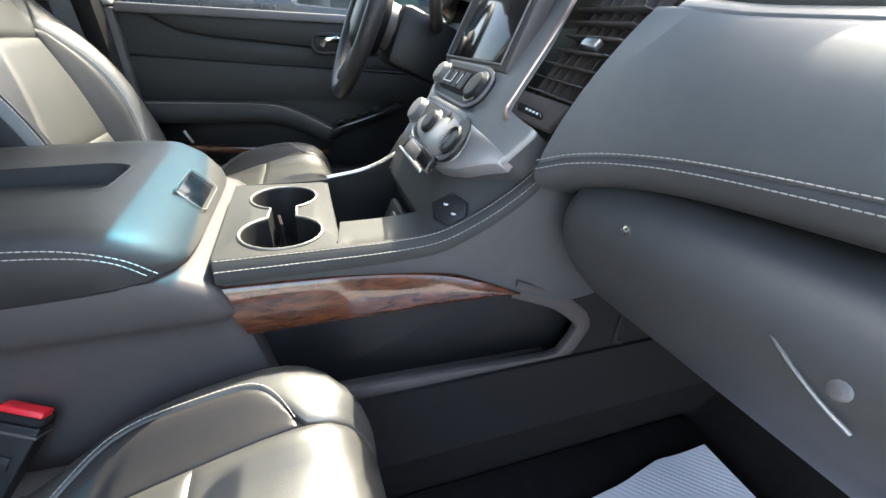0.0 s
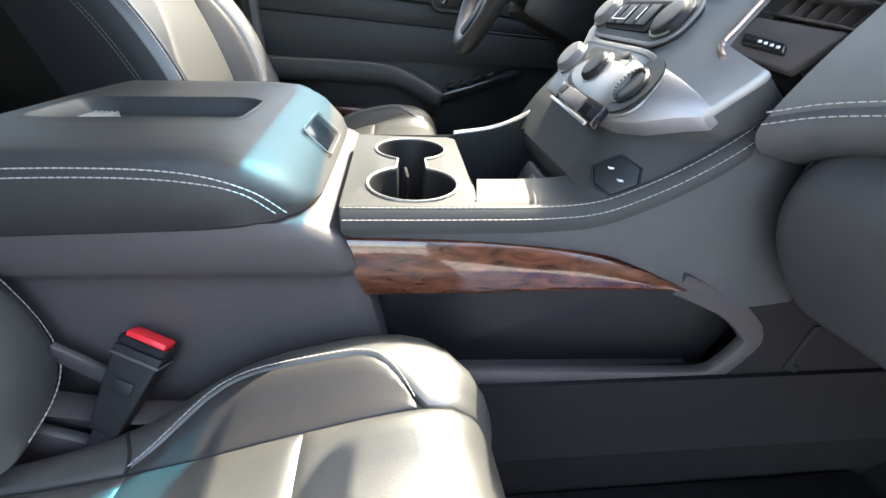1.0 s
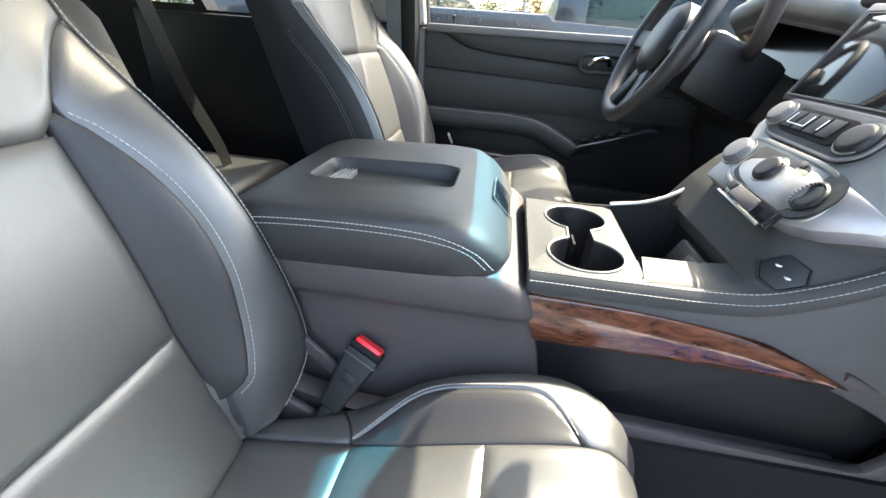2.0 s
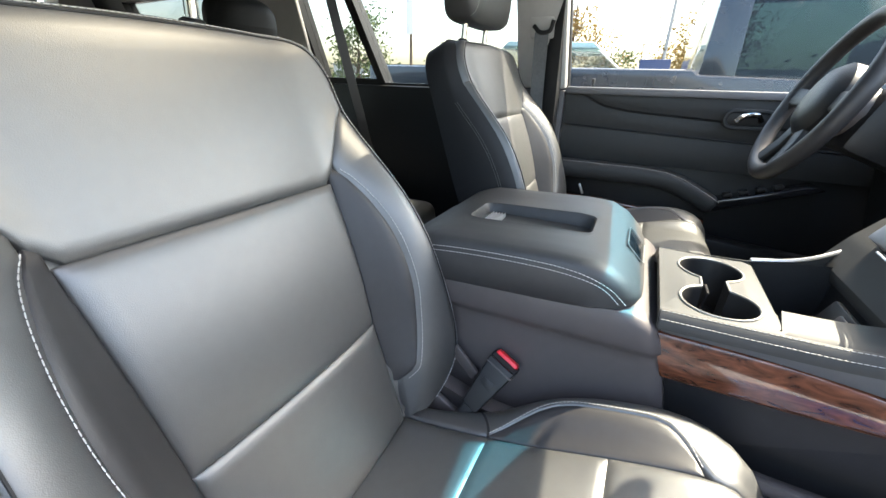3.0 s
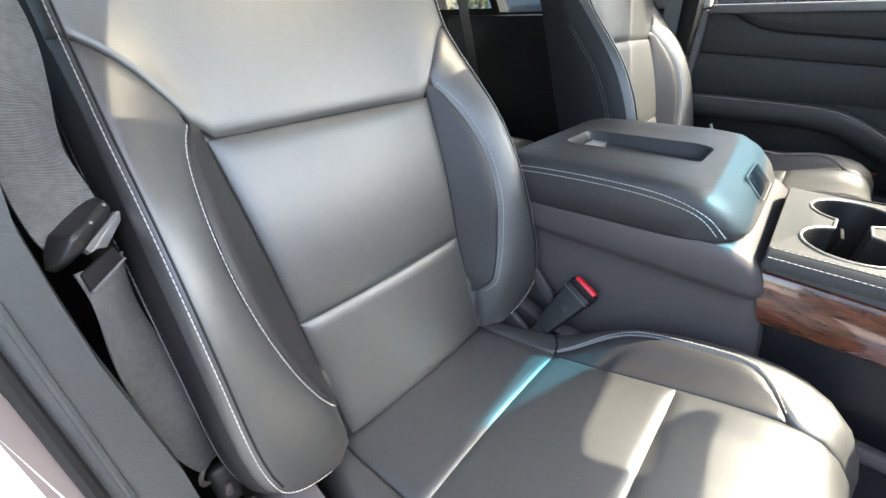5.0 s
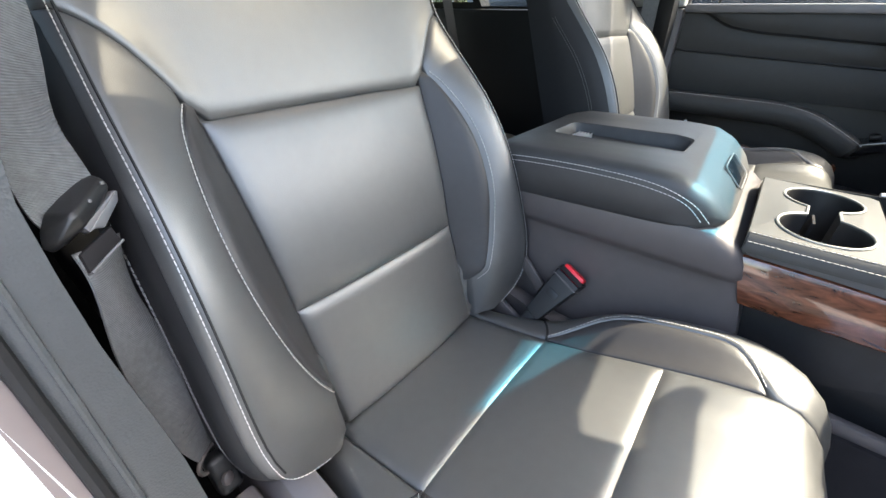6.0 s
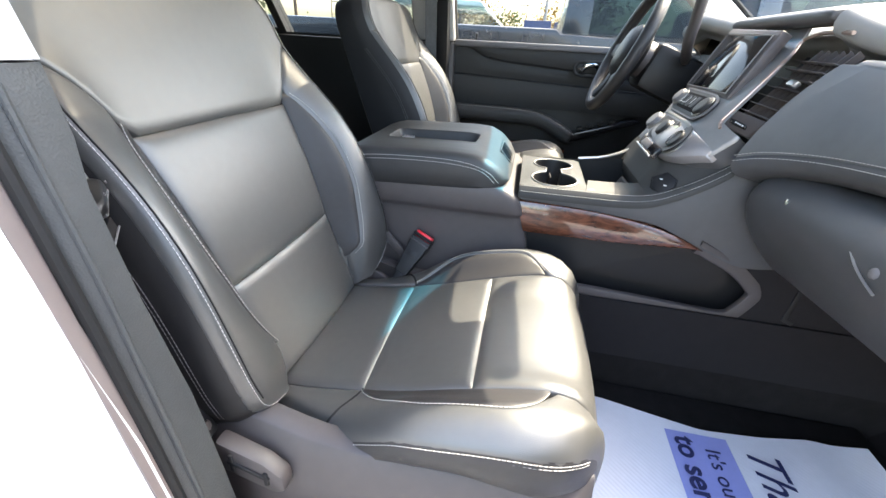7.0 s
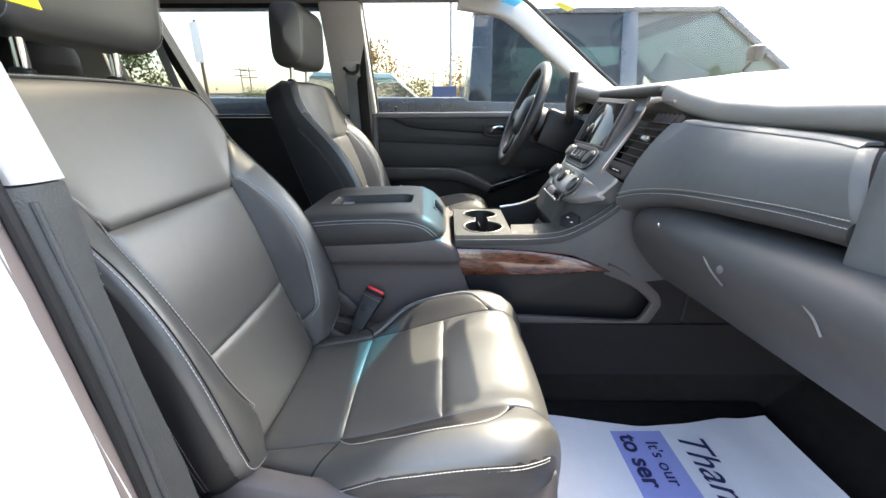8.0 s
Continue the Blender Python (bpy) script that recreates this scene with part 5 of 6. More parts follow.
part("release_button", turned([(0.007, 0), (0.007, 0.003), (0.004, 0.005)], (0.285, -0.519, 1.129), (-1, 0, 0.15), 12), PLASTIC_PALE, gb)
part("glove_gap", tube(smooth_path([(0.335, -0.216, 1.176), (0.300, -0.222, 1.160), (0.280, -0.232, 1.125), (0.289, -0.236, 1.085), (0.325, -0.240, 1.035), (0.38, -0.245, 0.985)], 5), 0.002, 5), RUBBER_AND_SHADE, gb)


def pod(a, b):
    """Outer vent pod: a smooth face with a rounded top and foot."""
    y, z = lerp(-0.640, -0.86, a), lerp(1.165, 1.338, b)
    edge = max(0.0, 1 - min(b, 1 - b) / 0.12) ** 2
    return (0.338 + 0.05 * a + 0.03 * edge + 0.004 * max(0.0, 1 - a / 0.08) ** 2, y, z)


ev = part("end_vent_trim", grid(pod, 18, 20, skirt=(0.05, 0, 0)), SOFT_PANEL, dash, "smooth grey outer vent pod")
part("vent_frame", sweep([Vector((0.352, -0.800 + u, 1.275 + v)) for u, v in rrect(0.15, 0.085, 0.02)], rrect(0.012, 0.012, 0.004, 1), closed=True, up=(1, 0, 0)), SATIN, ev, "satin vent frame")
for i in range(6):
    part("vent_slat", box((0.352, -0.800, 1.243 + i * 0.0125), (0.02, 0.125, 0.003), 0.001, pose(0, 0, 0, 0, 15, 0)), PLASTIC_BLACK, ev)


def fillet(pts, r, n=4):
    """Round the corners of a flat outline."""
    out = []
    for k, p in enumerate(pts):
        p, a, b = Vector(p), Vector(pts[k - 1]), Vector(pts[(k + 1) % len(pts)])
        d = min(r, (a - p).length * 0.45, (b - p).length * 0.45)
        q0, q1 = p + (a - p).normalized() * d, p + (b - p).normalized() * d
        for i in range(n + 1):
            t = i / n
            out.append(tuple(q0 * (1 - t) ** 2 + p * 2 * t * (1 - t) + q1 * t * t))
    return out


# centre stack on a raked plane
SO, SU, SV, SN = Vector((0.172, 0, 1.197)), Vector((0, 1, 0)), Vector((0.615, 0, 0.788)), Vector((-0.788, 0, 0.615))


def st(u, v, h=0.0):
    """A place on the raked stack, which turns away towards the passenger at its lower corner."""
    k = (max(0.0, -u - 0.10) / 0.165) ** 1.3 * interp(v, [0, 0.058, 0.152, 0.25], [1, 0.85, 0.2, 0])
    return SO + SU * u + SV * v + SN * h + Vector((0.038, 0.082, -0.019)) * k


def chin_low(u):
    return interp(u, [-0.262, -0.225, -0.18, -0.13, -0.06, 0.06], [0.0, -0.014, -0.034, -0.047, -0.050, -0.046])


def bezel_right(v):
    return interp(v, [-0.05, -0.034, -0.014, 0.0, 0.045, 0.052, 0.056, 0.075, 0.14, 0.19, 0.225, 0.255], [-0.13, -0.18, -0.225, -0.262, -0.277, -0.272, -0.192, -0.181, -0.167, -0.148, -0.124, -0.10])


def bezel(a, b):
    v = lerp(-0.05, 0.255, b)
    u = lerp(interp(v, [-0.05, -0.02, 0.03, 0.05, 0.11, 0.14], [0.03, 0.070, 0.078, 0.095, 0.100, 0.125]), bezel_right(v), a)
    return st(u, max(v, chin_low(u)), 0.0)


def bezel_edge(a):
    """Lower and passenger-side border of the bezel."""
    if a < 0.6:
        u = lerp(0.06, -0.262, a / 0.6)
        return st(u, chin_low(u))
    v = lerp(0.0, 0.056, (a - 0.6) / 0.4)
    return st(bezel_right(v), v)


stack = part("control_bezel", grid(bezel, 30, 76, skirt=-SN * 0.005, cluster=False), material("brushed grey bezel", (0.27, 0.275, 0.28), rough=0.42, metal=0.5, vary=0.06, scale=20), dash, "satin silver centre stack bezel")
part("stack_cheek", grid(lambda a, b: bezel_edge(a) - SN * (0.003 + 0.05 * b) + Vector((0, 0.002, 0)), 40, 6), SOFT, dash, "charcoal cheek below the bezel")
part("chin", grid(lambda a, b: st(lerp(0.06, -0.258, a), lerp(chin_low(lerp(0.06, -0.258, a)) - 0.002, 0.030 - 0.022 * a * a, b), 0.002 + 0.011 * math.sin(math.pi * b) ** 0.8 * math.sin(math.pi * min(1, 0.10 + 0.9 * a))), 36, 14, skirt=-SN * 0.02), material("satin chin", (0.30, 0.29, 0.295), rough=0.42, metal=0.7, vary=0.06, scale=20), stack, "bright silver lower chin")
RADIO = ((0.084, 0.095), (-0.088, 0.094), (-0.116, 0.084), (-0.118, 0.053), (-0.097, 0.036), (0.05, 0.040), (0.072, 0.060))
rad = part("radio_panel", prism([st(u, v, -0.002) for u, v in fillet(RADIO, 0.016)], SN * 0.010, 0.002), PLASTIC_BLACK, stack, "black radio control panel")
part("panel_frame", sweep([st(u, v, 0.006) for u, v in fillet(RADIO, 0.016)], ring(0.0030, 8, 0.0022), closed=True, up=tuple(SN)), PLASTIC_PALE, rad, "satin panel frame")
part("inner_panel", prism([st(u, v, 0.008) for u, v in fillet(((0.040, 0.086), (-0.070, 0.085), (-0.070, 0.047), (0.036, 0.049)), 0.008)], SN * 0.0016, 0.0006), PLASTIC_LOW, rad)


def dial(u, v, r, h, base, parent, label, cap=PLASTIC):
    """A ribbed rotary knob with a satin collar."""
    kn = part("knob", turned([(r + 0.002, 0.0), (r + 0.002, 0.003), (r, 0.005), (r - 0.001, h * 0.8), (r - 0.003, h), (r - 0.006, h + 0.0006), (0.002, h + 0.0002)], st(u, v, base), SN, 28), cap, parent, label)
    part("collar", sweep([st(u + (r + 0.0015) * math.cos(t), v + (r + 0.0015) * math.sin(t), base + 0.003) for t in np.linspace(0, 2 * math.pi, 28, endpoint=False)], ring(0.0016, 6), closed=True, up=tuple(SN)), RIM, kn, "satin collar")
    part("rib_ring", join(*[tube([st(u + (r - 0.0006) * math.cos(t), v + (r - 0.0006) * math.sin(t), base + 0.006), st(u + (r - 0.0012) * math.cos(t), v + (r - 0.0012) * math.sin(t), base + h * 0.85)], 0.0007, 4) for t in np.linspace(0, 2 * math.pi, 26, endpoint=False)]), cap, kn)
    return kn


dial(0.060, 0.070, 0.0175, 0.012, 0.006, rad, "grey rotary knob", PLASTIC_PALE)
dial(-0.090, 0.065, 0.0200, 0.009, 0.006, rad, "round dark rotary knob", PLASTIC_BLACK)
for i in range(4):
    part("button", prism([st(0.026 - i * 0.024 + a * 0.0105, 0.067 + b * 0.013, 0.0095) for a, b in ((1, -1), (-1, -1), (-1, 1), (1, 1))], SN * 0.0022, 0.0010), PLASTIC_BLACK, rad)
for u0, u1, v0, v1 in ((0.030, 0.028, 0.060, 0.076), (-0.004, -0.006, 0.060, 0.076), (-0.030, -0.032, 0.060, 0.076), (0.028, -0.004, 0.0595, 0.0607)):
    part("legend", prism([st(u, v, 0.0119) for u, v in ((u0, v0), (u1, v0), (u1, v1), (u0, v1))], SN * 0.0003), WHITE_MARK, rad)
CLIMATE = ((0.052, 0.030), (-0.10, 0.027), (-0.146, 0.018), (-0.170, -0.004), (-0.168, -0.030), (-0.140, -0.043), (-0.02, -0.041), (0.024, -0.032))
cl = part("climate_panel", prism([st(u, v, -0.004) for u, v in fillet(CLIMATE, 0.018)], SN * 0.012, 0.003), material("satin silver panel", (0.20, 0.20, 0.205), rough=0.42, metal=0.6, vary=0.06, scale=20), stack, "satin silver climate control panel")
part("panel_frame", sweep([st(u, v, 0.007) for u, v in fillet(CLIMATE, 0.018)], ring(0.0034, 8, 0.0024), closed=True, up=tuple(SN)), RIM, cl, "bright silver frame")
part("inset", prism([st(u, v, 0.0078) for u, v in fillet(((0.016, 0.022), (-0.090, 0.020), (-0.096, -0.006), (-0.086, -0.034), (-0.012, -0.034), (0.012, -0.026)), 0.009)], SN * 0.0016, 0.0006), PLASTIC_BLACK, cl, "black control inset")
part("dial_well", turned([(0.0335, 0), (0.0335, 0.0022), (0.030, 0.0026)], st(-0.130, -0.008, 0.0070), SN, 30), PLASTIC_BLACK, cl, "dark round dial well")
dial(0.044, 0.000, 0.0205, 0.013, 0.006, cl, "grey rotary knob", PLASTIC_PALE)
dial(-0.044, -0.004, 0.0180, 0.011, 0.008, cl, "round black rotary knob", PLASTIC_BLACK)
dial(-0.134, -0.010, 0.0180, 0.004, 0.009, cl, "flat dark dial", PLASTIC_BLACK)
part("lcd", prism([st(u, v, 0.0094) for u, v in fillet(((-0.072, 0.013), (-0.094, 0.013), (-0.094, -0.010), (-0.078, -0.013)), 0.004)], SN * 0.0010, 0.0004), LCD, cl, "pale green display")
for i in range(3):
    part("button", prism([st(-0.076 - (i == 2) * 0.012 + a * 0.005, 0.018 - i * 0.019 * (i < 2) - (i == 2) * 0.030 + b * 0.004 - (i > 0) * 0.004, 0.0094) for a, b in ((1, -1), (-1, -1), (-1, 1), (1, 1))], SN * 0.0018, 0.0008), PLASTIC, cl)
# screen, set steeper than the bezel
so, sv, sn = Vector((0.233, 0, 1.280)), Vector((0.409, 0, 0.913)), Vector((-0.913, 0, 0.409))
scr = part("screen_surround", slab(so - sn * 0.02, (0, 1, 0), sv, [(0.115, -0.008), (-0.122, -0.008), (-0.118, 0.12), (0.108, 0.132)], sn, 0.022, 0.004), PLASTIC, stack)
part("screen", slab(so + sn * 0.0015, (0, 1, 0), sv, [(0.102, 0.002), (-0.108, 0.002), (-0.104, 0.108), (0.094, 0.116)], sn, 0.003, 0.001), SCREEN, scr, "dark glossy touch screen")
part("screen_frame", sweep([so + sn * 0.005 + Vector((0, u, 0)) + sv * v for u, v in ((0.104, 0.0), (-0.110, 0.0), (-0.106, 0.110), (0.096, 0.118))], ring(0.0016, 6), closed=True, up=tuple(sn)), PLASTIC_PALE, scr, "grey screen frame")
# central right vent
vent = part("centre_vent", prism([st(u, v, -0.060) for u, v in ((-0.180, 0.048), (-0.262, 0.055), (-0.268, 0.19), (-0.25, 0.208), (-0.135, 0.215), (-0.16, 0.16))], SN * 0.034), PLASTIC_BLACK, dash, "black air vent with angled slats")
part("vent_surround", prism([st(u, v, -0.012) for u, v in ((-0.184, 0.054), (-0.288, 0.057), (-0.292, 0.089), (-0.182, 0.087))], SN * 0.009, 0.002), PLASTIC, vent, "plain dark plate below the slats")
for i in range(7):
    v = 0.097 + i * 0.0165
    u0 = interp(v, [0.058, 0.14, 0.19, 0.223], [-0.185, -0.170, -0.158, -0.138]) - 0.003
    u1 = interp(v, [0.06, 0.13, 0.21, 0.235], [-0.284, -0.276, -0.266, -0.25])
    part("vent_slat", prism([st(u0, v - 0.005, -0.006), st(u1, v - 0.005, -0.006), st(u1, v + 0.004, -0.026), st(u0, v + 0.004, -0.026)], SN * 0.0032, 0.0010), PLASTIC_PALE, vent)
for i in range(6):
    u = -0.185 - i * 0.018
    part("vent_fin", prism([st(u, 0.065, -0.027), st(u - 0.002, 0.065, -0.027), st(u + 0.008, 0.22, -0.027), st(u + 0.010, 0.22, -0.027)], SN * 0.012), PLASTIC, vent)
part("vent_lever", prism([st(u, v, -0.014) for u, v in ((-0.212, 0.150), (-0.238, 0.148), (-0.240, 0.158), (-0.214, 0.160))], SN * 0.009, 0.002), SATIN, vent, "satin vent lever")
part("vent_edge", tube(smooth_path([st(u, v, 0.002) for u, v in ((-0.205, 0.047), (-0.187, 0.056), (-0.182, 0.075), (-0.168, 0.14), (-0.152, 0.195), (-0.135, 0.224), (-0.17, 0.238), (-0.24, 0.236))], 5), 0.0030, 8), material("rose satin bead", (0.45, 0.34, 0.29), rough=0.3, metal=0.8, vary=0.05, scale=20), vent, "warm satin bead round the vent")
bs = part("button_strip", prism([st(u, v, -0.005) for u, v in ((-0.192, 0.0715), (-0.254, 0.0715), (-0.264, 0.0645), (-0.203, 0.0625))], SN * 0.005, 0.0015), GLOSS_BLACK, vent, "small black button strip")
for i in range(4):
    part("mark", box(st(-0.224 - i * 0.009, 0.0675, 0.0005), (0.002, 0.002, 0.002), 0), WHITE_MARK, bs)
# sloping panel between the stack and the tray, with sockets and switches
sp = ramp_part
us = part("socket_frame", prism([st(u, v, 0.012) for u, v in ((-0.035, -0.058), (-0.155, -0.064), (-0.150, -0.040), (-0.04, -0.036))], SN * 0.012, 0.004), GLOSS_BLACK, sp, "black socket panel with a bright lower edge")
part("socket_slot", prism([st(u, v, 0.0238) for u, v in ((-0.036, -0.050), (-0.052, -0.052), (-0.052, -0.040), (-0.037, -0.038))], SN * 0.0015, 0.0005), RUBBER_AND_SHADE, us)
part("socket_cover", prism([st(u, v, 0.0235) for u, v in ((-0.055, -0.056), (-0.115, -0.060), (-0.112, -0.043), (-0.058, -0.040))], SN * 0.003, 0.001), PLASTIC, us)
part("socket_bar", prism([st(u, v, 0.0235) for u, v in ((-0.033, -0.061), (-0.15, -0.067), (-0.15, -0.063), (-0.035, -0.058))], SN * 0.003, 0.001), SATIN, us)
hexo = ramp(0.153, -0.163)
hu, hv = (ramp(0.163, -0.163) - hexo).normalized(), (ramp(0.153, -0.153) - hexo).normalized()
hexn = hu.cross(hv).normalized()
hv = hexn.cross(hu)
hx = part("seat_switch", prism([hexo - hexn * 0.003 + hu * a + hv * b for a, b in ((-0.0155, -0.019), (0.0105, -0.022), (0.022, -0.007), (0.0155, 0.017), (-0.012, 0.022), (-0.022, 0.0035))], hexn * 0.006, 0.002), PLASTIC_BLACK, sp, "angular black switch plate")
part("plate_groove", sweep([hexo + hu * a * 1.07 + hv * b * 1.07 + hexn * 0.0003 for a, b in ((-0.0155, -0.019), (0.0105, -0.022), (0.022, -0.007), (0.0155, 0.017), (-0.012, 0.022), (-0.022, 0.0035))], ring(0.0013, 6), closed=True, up=tuple(hexn)), RUBBER_AND_SHADE, hx)
for k in (1, -1):
    part("switch_mark", box(hexo + hv * 0.009 * k + hexn * 0.0032, (0.005, 0.006, 0.0016), 0.0005), WHITE_MARK, hx)
# driver's side of the dash
part("knee_panel", grid(lambda a, b: (lerp(0.46, 0.40, b) + 0.03 * math.sin(math.pi * b), lerp(0.80, 0.16, a), lerp(0.92, 1.20, b)), 12, 8, skirt=(0.05, 0, 0)), PLASTIC_BLACK, dash)
part("cluster_panel", grid(lambda a, b: (lerp(0.40, 0.46, b), lerp(0.70, 0.22, a), lerp(1.20, 1.42, b)), 10, 8, skirt=(0.04, 0, 0)), GLOSS_BLACK, dash, "black instrument cluster")

# steering wheel and column
sw = thing("steering_wheel", (0.30, 0.46, 1.20), "black leather steering wheel ahead of the driver's seat", "steering wheel")
WC, WN = Vector((0.137, 0.46, 1.347)), Vector((-0.931, 0, 0.365))
wu, wv = Vector((0, 1, 0)), Vector((0.365, 0, 0.931))


def wheel(r, th, h=0.0):
    return WC + wu * (r * math.cos(th)) + wv * (r * math.sin(th)) + WN * h


part("rim", sweep([wheel(0.176, t) for t in np.linspace(0, 2 * math.pi, 48, endpoint=False)], ring(0.018, 12), closed=True, up=tuple(WN)), LEATHER2, sw)
part("rim_stitching", stitches([wheel(0.160, t, 0.004) for t in np.linspace(0, 2 * math.pi, 120)], r=0.0007), THREAD, sw)
part("hub", turned([(0.068, -0.05), (0.082, -0.03), (0.080, -0.005), (0.062, 0.012), (0.03, 0.018)], WC, WN, 28), PLASTIC_BLACK, sw)
for a0 in (0, 180, 250, 290):
    t0 = radians(a0)
    p = [wheel(r, t0, h) for r, h in ((0.06, -0.012), (0.11, -0.010), (0.165, 0.0))]
    part("spoke", sweep(p, rrect(0.042, 0.018, 0.006, 2), up=tuple(WN)), PLASTIC_BLACK, sw)
part("column", tube([WC - WN * 0.03, WC - WN * 0.30], 0.055, 14), PLASTIC, sw, "dark grey column shroud")
part("column_shroud", prism([WC - WN * 0.07 + wu * a * 0.075 + wv * b for a, b in ((1, -0.075), (-1, -0.075), (-0.9, 0.06), (0.9, 0.06))], -WN * 0.18, 0.02), PLASTIC_BLACK, sw)
part("gear_lever", sweep(smooth_path([(0.30, 0.40, 1.335), (0.285, 0.36, 1.345), (0.268, 0.318, 1.378), (0.264, 0.300, 1.42), (0.262, 0.288, 1.465), (0.261, 0.285, 1.482), (0.2605, 0.284, 1.486)], 5), ring(0.020, 14, 0.014), up=(1, 0, 0), scale=[1.0] * 26 + [0.95, 0.9, 0.8, 0.66, 0.4]), PLASTIC, sw, "black column gear lever")
part("signal_stalk", tube([(0.23, 0.52, 1.35), (0.22, 0.62, 1.37)], 0.008), PLASTIC_BLACK, sw)

# ---- driver's door ----
door = thing("driver_door", (-0.1, 0.88, 0.55), "closed black driver's door with padded armrest and chrome handle", "car door")
DY = 0.872
part("panel", prism([(x, DY, z) for x, z in ((-0.485, 0.55), (0.62, 0.55), (0.62, 1.20), (0.52, 1.33), (-0.475, 1.33))], (0, 0.06, 0), 0.01), PLASTIC_BLACK, door)
part("sill_cap", prism([(x, DY - 0.034, z) for x, z in ((-0.472, 1.330), (0.56, 1.334), (0.55, 1.358), (-0.47, 1.354))], (0, 0.06, 0), 0.006), PLASTIC_PALE, door, "grey window sill cap in sun")


def door_curve(x):
    return interp(x, [-0.47, -0.40, -0.37, -0.33, -0.25, -0.1, 0.1, 0.5], [1.345, 1.33, 1.312, 1.296, 1.284, 1.275, 1.262, 1.225])


part("upper_panel", grid(lambda a, b: (lerp(-0.455, 0.52, a), DY - 0.020 - 0.005 * math.sin(math.pi * b), lerp(door_curve(lerp(-0.455, 0.52, a)), 1.345, b)), 30, 8, skirt=(0, 0.03, 0)), DOOR_SOFT, door, "soft charcoal upper door pad")
part("groove", tube([(x, DY - 0.014, door_curve(x) - 0.003) for x in np.linspace(-0.45, 0.5, 40)], 0.0035, 6), RUBBER_AND_SHADE, door)
part("middle_panel", grid(lambda a, b: (lerp(-0.47, 0.52, a), DY - 0.012 - 0.004 * math.sin(math.pi * b), lerp(1.228 - 0.04 * a, door_curve(lerp(-0.47, 0.52, a)) - 0.005, b)), 30, 6, skirt=(0, 0.03, 0)), DOOR_SOFT, door)
part("groove", tube([(x, DY - 0.012, 1.226 - 0.04 * (x + 0.47)) for x in np.linspace(-0.47, 0.5, 20)], 0.0035, 6), RUBBER_AND_SHADE, door)
part("lower_panel", grid(lambda a, b: (lerp(-0.47, 0.52, a), DY - 0.012 - 0.005 * math.sin(math.pi * b), lerp(1.105, 1.222 - 0.04 * a, b)), 30, 6, skirt=(0, 0.03, 0)), DOOR_SOFT, door)
arm = smooth_path([(-0.46, 0.825, 1.075), (-0.30, 0.822, 1.075), (-0.14, 0.822, 1.072), (-0.06, 0.822, 1.058), (0.02, 0.822, 1.020), (0.08, 0.825, 0.985)], 6)
ar = part("armrest", sweep(arm, rrect(0.085, 0.062, 0.024, 4), scale=[min(1.0, 0.35 + 0.22 * (len(arm) - 1 - k)) for k in range(len(arm))]), DOOR_SOFT, door, "padded black armrest")
part("armrest_stitching", stitches([p + Vector((0, -0.035, 0.030)) for p in arm], r=0.0007), THREAD, ar)
part("switch_panel", prism([(x, 0.79, z) for x, z in ((0.03, 1.012), (0.30, 1.10), (0.33, 1.09), (0.06, 0.985))], (0, 0.08, 0), 0.006), GLOSS_BLACK, door, "gloss black window switch panel")
for i in range(4):
    part("window_switch", box((0.095 + i * 0.042, 0.825, 1.042 + i * 0.0135), (0.024, 0.03, 0.012), 0.004, pose(0, 0, 0, 0, -18, 0)), PLASTIC_BLACK, door)
hd = part("handle_bezel", sweep([Vector((0.095 + u, DY - 0.035, 1.275 + v)) for u, v in rrect(0.13, 0.052, 0.024)], rrect(0.012, 0.008, 0.003, 1), closed=True, up=(0, 1, 0)), DOOR_SOFT, door)
part("handle_cup", box((0.095, DY - 0.025, 1.275), (0.12, 0.012, 0.042), 0.005), PLASTIC_BLACK, hd)
part("door_handle", sweep(smooth_path([(0.06, DY - 0.042, 1.268), (0.075, DY - 0.050, 1.286), (0.11, DY - 0.050, 1.288), (0.125, DY - 0.042, 1.270)], 5), rrect(0.016, 0.008, 0.003, 2), up=(0, 1, 0)), CHROME, hd, "chrome inner door handle")
part("lock_pin", turned([(0.004, 0), (0.004, 0.02), (0.006, 0.022), (0.006, 0.03), (0.003, 0.032)], (-0.385, DY - 0.002, 1.35), (0, 0, 1), 10), PLASTIC_BLACK, door)
part("map_pocket", prism([(x, 0.80, z) for x, z in ((-0.45, 0.62), (0.45, 0.62), (0.45, 0.86), (-0.45, 0.93))], (0, 0.07, 0), 0.015), PLASTIC_BLACK, door)
part("wood_strip", prism([(x, 0.795, z) for x, z in ((-0.44, 0.962), (0.05, 0.935), (0.05, 0.952), (-0.44, 0.985))], (0, 0.05, 0), 0.005), WOOD, door, "dark burl wood strip")
part("pocket_tab", box((-0.36, 0.80, 1.005), (0.008, 0.01, 0.04), 0.002, pose(0, 0, 0, 0, -25, 0)), SATIN, door)
part("window_frame", sweep(smooth_path([(-0.482, 0.89, 1.35), (-0.492, 0.79, 1.6), (-0.50, 0.72, 1.77)], 4), rrect(0.03, 0.04, 0.008, 2), up=(0, 1, 0)), RUBBER_AND_SHADE, door, "black rubber window channel")

# ---- passenger's belt and buckle ----
belt = thing("passenger_belt", (-0.5, -0.735, 0.9), "dark grey woven seat belt with a black tongue beside the pillar", "seat belt")
face_n = Vector((0.80, 0.55, 0.22)).normalized()
